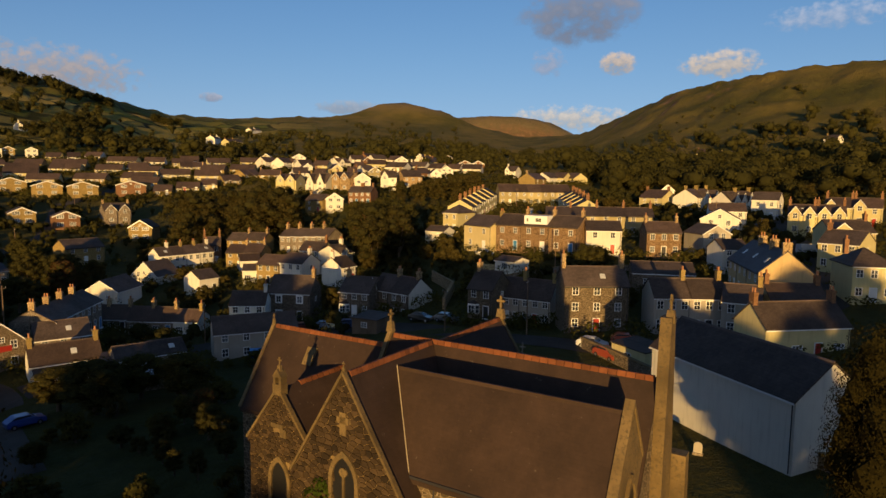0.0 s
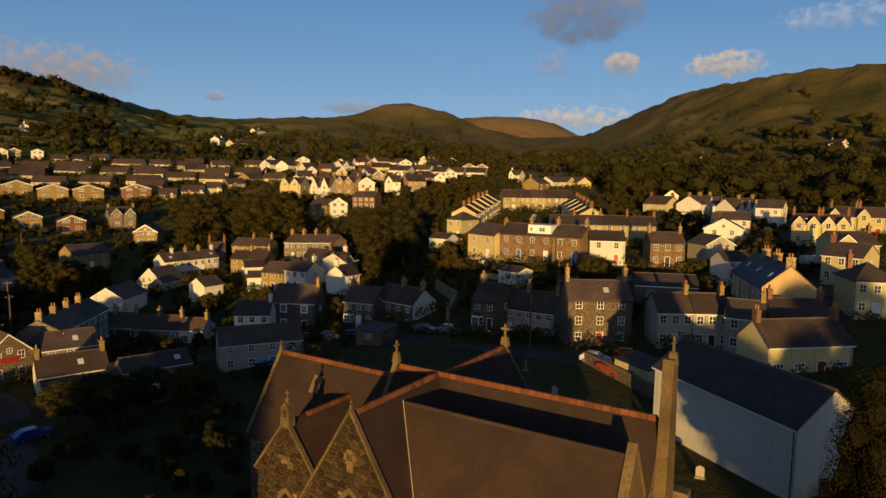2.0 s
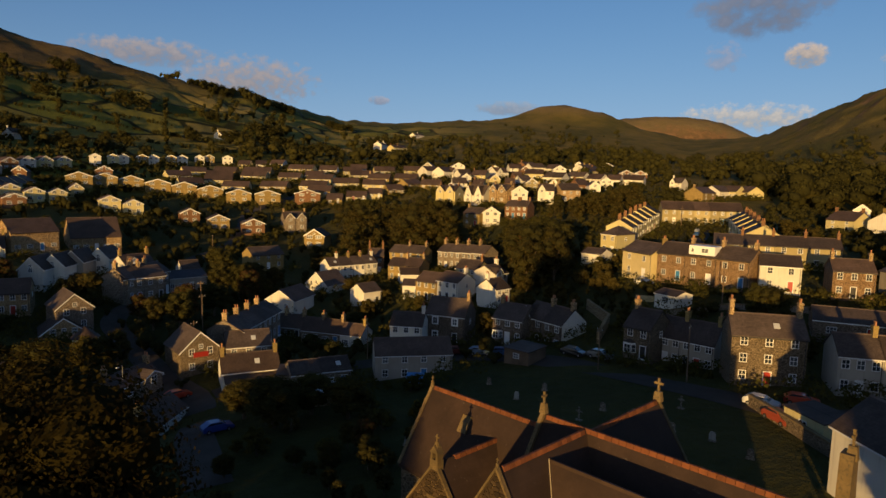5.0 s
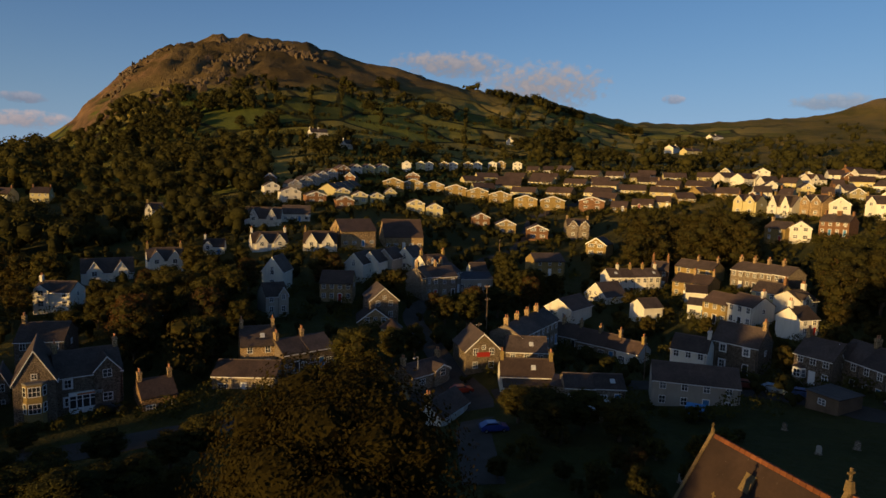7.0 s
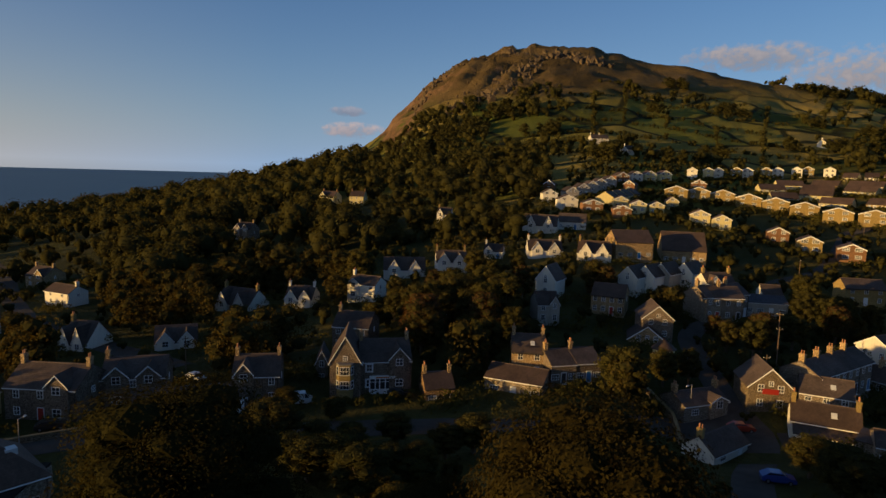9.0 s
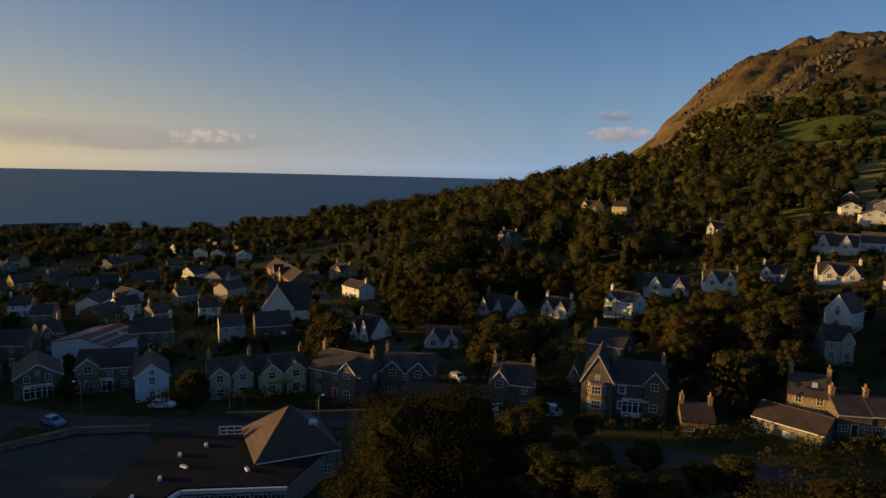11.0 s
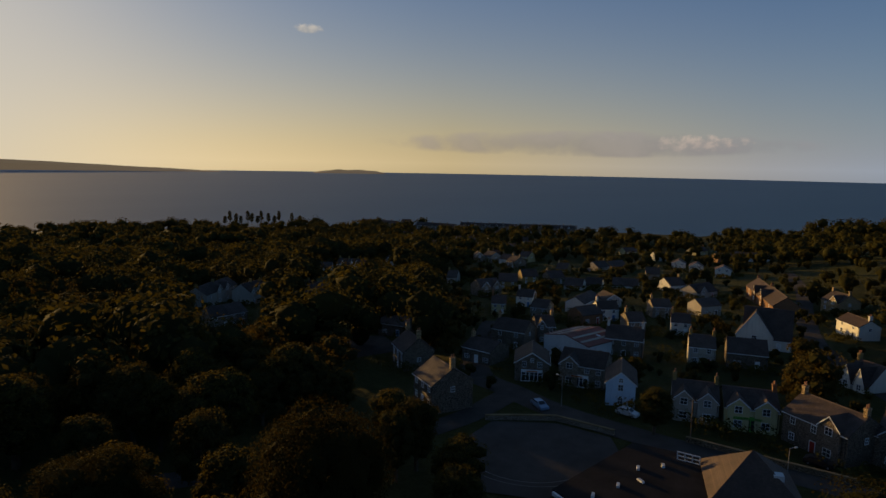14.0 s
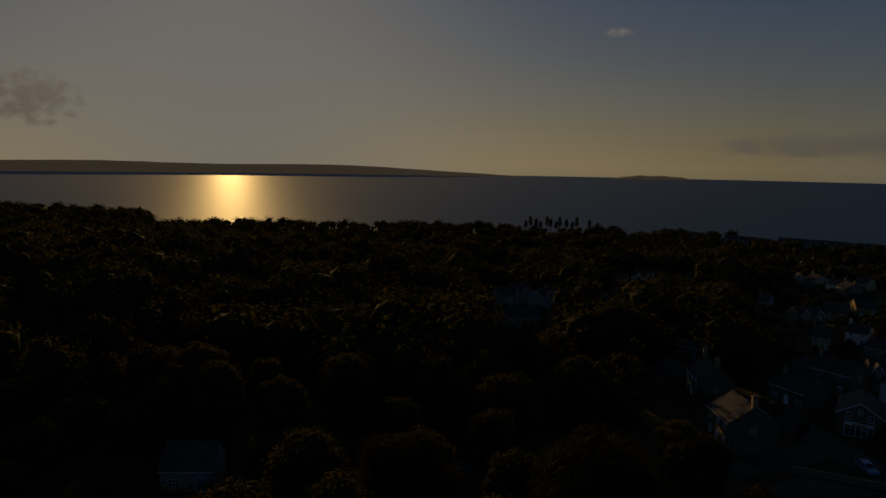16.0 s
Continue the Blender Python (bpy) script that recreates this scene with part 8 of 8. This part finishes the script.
car(-23.4, 112.0, 15, (0.2, 0.03, 0.02), "dark red car parked by a house")
car(-2.0, 106.4, -25, BLACK, "black car parked under a carport")
car(2.4, 104.6, -25, (0.10, 0.11, 0.12), "dark grey car beside the house")
car(-64.2, 87.0, 60, RED, "red car parked at the junction")
car(-97.9, 41.2, 70, BLACK, "black car outside the shop house")
car(-102.4, 24.5, 80, WHITE, "white delivery van parked by the road", True)
car(-97.7, -56.6, 60, PALE, "silver-blue estate car on the main street")
car(-104.6, -42.2, 85, WHITE, "small white car outside the shops")
car(-121.6, 10.1, 30, WHITE, "white car in a back yard")
car(-104.3, -11.6, 88, BLACK, "dark car parked along the street")
car(-93.0, -4.0, 80, (0.05, 0.05, 0.06), "dark grey car parked along the street")
car(78.4, 130.3, 8, WHITE, "white minibus parked by the road", True)
car(101.7, 184.3, 50, SILVER, "silver car in the upper street")
car(87.4, 169.2, 70, (0.05, 0.05, 0.06), "dark car in the upper street")
car(93.5, 178, 60, WHITE, "white car in the upper street")
car(33, 214, 70, BLUE, "dark blue car on the estate road")
car(34.5, 221, 70, SILVER, "silver car on the estate road")
car(-48.0, 73.0, 50, (0.02, 0.05, 0.25), "blue car in the shaded lane")
car(12, 146, 5, WHITE, "white car in a terrace garden")


def pole(x, y, tall, lamp, words, wire=False):
    p = new("street_lamp" if lamp else "utility_pole")
    p.matrix_world = pose(x, y, ground(x, y), 0, 0, (x * 31 + y * 17) % 360)
    part("shaft", Shape().tube(0, 0, -0.5, tall, 0.12 if not lamp else 0.08, 0.08 if not lamp else 0.05).mesh("shaft", "timber" if not lamp else "chrome"), p)
    if lamp:
        part("arm", Shape().box(0, 1.2, -0.03, 0.03, tall - 0.05, tall + 0.02).mesh("arm", "chrome"), p)
        part("lamp_head", Shape().box(0.9, 1.5, -0.12, 0.12, tall - 0.12, tall + 0.04, 0.3).mesh("lamp_head", "palesheet"), p)
    else:
        part("crossarm", Shape().box(-0.7, 0.7, -0.05, 0.05, tall - 0.6, tall - 0.48).mesh("crossarm", "timber"), p)
        for a in (-0.6, 0.0, 0.6):
            part("insulator", Shape().tube(a, 0, tall - 0.48, tall - 0.3, 0.05, 0.03, 6).mesh("insulator", "palesheet"), p)
    tagged(p, words, "lamp" if lamp else "pole", "street lamps" if lamp else "utility poles")


for x, y, tall, lamp in ((14.4, 94.5, 8.5, False), (84.1, 144.5, 8, True), (-79, 116, 9, False), (-72, 84, 6, True), (-129, 9, 7, False), (-101.5, -30, 7, False), (-101.4, -54, 6, True), (-138, -145, 8, True),
                         (70.5, 157, 9, False), (-84, 123, 10, False), (25, 128, 8, False), (2, 99, 7, False), (-120, 183, 8, False), (56, 108, 6, True), (-92, -14, 6, True), (-70, 100, 8, False), (-40, 110, 7, False),
                         (30, 228, 8, False), (-92, 344, 9, False), (-140, 250, 8, False), (-52, 300, 8, False), (-118, 60, 7, False)):
    pole(x, y, tall, lamp, "grey steel street lamp with a short arm" if lamp else "brown timber utility pole with a crossarm")


def stone_wall(points, high, thick=0.45, mat="stone", words="old rubble-stone boundary wall", name="boundary_wall"):
    w = Shape()
    top = Shape()
    for (ax, ay), (bx, by) in zip(points, points[1:]):
        n = max(1, int(math.hypot(bx - ax, by - ay) / 2.5))
        for i in range(n):
            p, q = [(ax + (bx - ax) * k / n, ay + (by - ay) * k / n) for k in (i, i + 1)]
            d = Vector((q[0] - p[0], q[1] - p[1])).normalized()
            s = Vector((-d.y, d.x)) * thick / 2
            zp, zq = ground(*p), ground(*q)
            for shape, t, z0, z1 in ((w, 1.0, -1.5, high), (top, 1.25, high, high + 0.12)):
                shape.add([(p[0] - s.x * t, p[1] - s.y * t, zp + z0), (q[0] - s.x * t, q[1] - s.y * t, zq + z0), (q[0] + s.x * t, q[1] + s.y * t, zq + z0), (p[0] + s.x * t, p[1] + s.y * t, zp + z0),
                           (p[0] - s.x * t, p[1] - s.y * t, zp + z1), (q[0] - s.x * t, q[1] - s.y * t, zq + z1), (q[0] + s.x * t, q[1] + s.y * t, zq + z1), (p[0] + s.x * t, p[1] + s.y * t, zp + z1)],
                          [(3, 2, 1, 0), (4, 5, 6, 7), (0, 1, 5, 4), (1, 2, 6, 5), (2, 3, 7, 6), (3, 0, 4, 7)])
    ob = new(name)
    part("wall", w.mesh("wall", mat), ob)
    part("coping", top.mesh("coping", "mortar"), ob)
    tagged(ob, words, "wall")


stone_wall([(20.5, 84.5), (23, 77), (25.4, 69.5), (26.8, 62)], 1.5, words="sunlit rubble-stone churchyard wall")
stone_wall([(26.8, 60), (29, 50), (32, 42)], 1.2)
stone_wall([(-64, 74), (-72, 80), (-88, 84)], 1.4)
stone_wall([(-99, -30), (-99.5, -16), (-101, -6)], 0.9)
stone_wall([(-93.5, -40), (-93.5, -51), (-86, -61)], 0.9, mat="greystone")
stone_wall([(2, 112), (4, 122), (0, 134)], 2.0, mat="ochre", words="tall ochre stone retaining wall in a garden")
stone_wall([(14, 124), (26, 126), (44, 124)], 1.0, mat="greystone")

# a garden fence, slat by slat, with sunlight put into its peach colour
fence = new("garden_fence")
fence.matrix_world = pose(12.2, 133.0, ground(12.2, 133.0), 0, 0, -12)
slat = Shape().box(-0.07, 0.07, -0.02, 0.02, 0, 1.25).mesh("slat", "peach")
for i in range(26):
    part("slat", slat, fence, pose(-2.6 + i * 0.2, 0, 0.05))
for zz in (0.3, 0.95):
    part("rail", Shape().box(-2.7, 2.5, 0.02, 0.07, zz, zz + 0.09).mesh("rail", "peach"), fence)
for xx in (-2.7, -0.1, 2.5):
    part("post", Shape().box(xx - 0.05, xx + 0.05, 0.02, 0.12, -0.5, 1.4).mesh("post", "timber"), fence)
tagged(fence, "orange-lit slatted timber garden fence", "fence")


# ---- churchyard ----
def headstone(x, y, kind, turn):
    g = new("gravestone")
    g.matrix_world = pose(x, y, ground(x, y), random.Random(int(x * 10)).uniform(-5, 5), 0, turn)
    part("plinth", Shape().box(-0.45, 0.45, -0.22, 0.22, -0.3, 0.18, 0.1).mesh("plinth", "greystone"), g)
    if kind == "cross":
        part("cross", Shape().box(-0.09, 0.09, -0.08, 0.08, 0.18, 1.7).box(-0.4, 0.4, -0.07, 0.07, 1.1, 1.28).mesh("cross", "greystone"), g)
    else:
        arch = [(-0.35, 0.18), (0.35, 0.18), (0.35, 0.85), (0.25, 1.05), (0.0, 1.15), (-0.25, 1.05), (-0.35, 0.85)]
        part("slab", Shape().prism(arch, -0.06, 0.06, axis=1).mesh("slab", "grey" if kind == "pale" else "greystone"), g)
    tagged(g, "weathered stone grave cross on a plinth" if kind == "cross" else ("pale marble headstone in rough grass" if kind == "pale" else "grey slate headstone in rough grass"), "gravestone", "churchyard graves")


for x, y, kind in ((22.5, 51, "pale"), (24.7, 56, "cross"), (21, 57, "grey"), (23.5, 62, "grey"), (-0.5, 76, "cross"), (2.4, 80, "grey"), (6, 78, "grey"), (-5.5, 88, "grey"), (-9, 84, "pale"), (10, 74, "grey"), (14, 72, "pale"),
                   (17, 68, "grey"), (12, 82, "cross"), (-14, 92, "grey"), (-17, 80, "pale"), (-12, 74, "grey"), (-20, 68, "pale"), (19, 48, "grey")):
    headstone(x, y, kind, -30)


# ---- sheds and yards ----
def shed(x, y, turn, long, deep, high, wall, roof, words):
    s = new("shed")
    s.matrix_world = pose(x, y, ground(x, y), 0, 0, turn)
    part("wall", Shape().prism([(-deep / 2, -1), (deep / 2, -1), (deep / 2, high), (-deep / 2, high - 0.25)], -long / 2, long / 2, axis=0).mesh("wall", wall), s)
    part("roof", Shape().prism([(-deep / 2 - 0.2, high - 0.28), (deep / 2 + 0.2, high + 0.02), (deep / 2 + 0.2, high + 0.14), (-deep / 2 - 0.2, high - 0.16)], -long / 2 - 0.2, long / 2 + 0.2, axis=0).mesh("roof", roof), s)
    window(s, pose(0, -deep / 2, 0.8), 1.2, 0.9, 2)
    tagged(s, words, "shed")
    FOOT.append((x, y, max(long, deep) / 2))


shed(25.9, 76.6, -66, 6, 4, 2.6, "cream", "slate", "small cream garage with a grey roof")
shed(-26, 93.1, 10, 2.2, 1.8, 1.9, "blue_paint", "blue_paint", "bright blue plastic garden shed")
shed(-10, 105, -30, 5, 5, 2.5, "timber", "brown", "open timber carport beside a house")
shed(-46, 94, 20, 7, 5, 2.8, "greystone", "slate", "low stone outhouse in a yard")
shed(-38, 86, 10, 5, 4, 2.4, "greystone", "palesheet", "low stone outhouse with a pale sheet roof")
turret = new("gatehouse")
turret.matrix_world = pose(-88.5, 94.5, ground(-88.5, 94.5))
part("wall", Shape().tube(0, 0, -2, 3.4, 2.1, 2.1, 16).mesh("wall", "cream"), turret)
part("roof", Shape().tube(0, 0, 3.4, 5.4, 2.5, 0.05, 16).mesh("roof", "brown"), turret, label="brown conical slate roof")
tagged(turret, "small round cream turret with a conical roof", "turret")
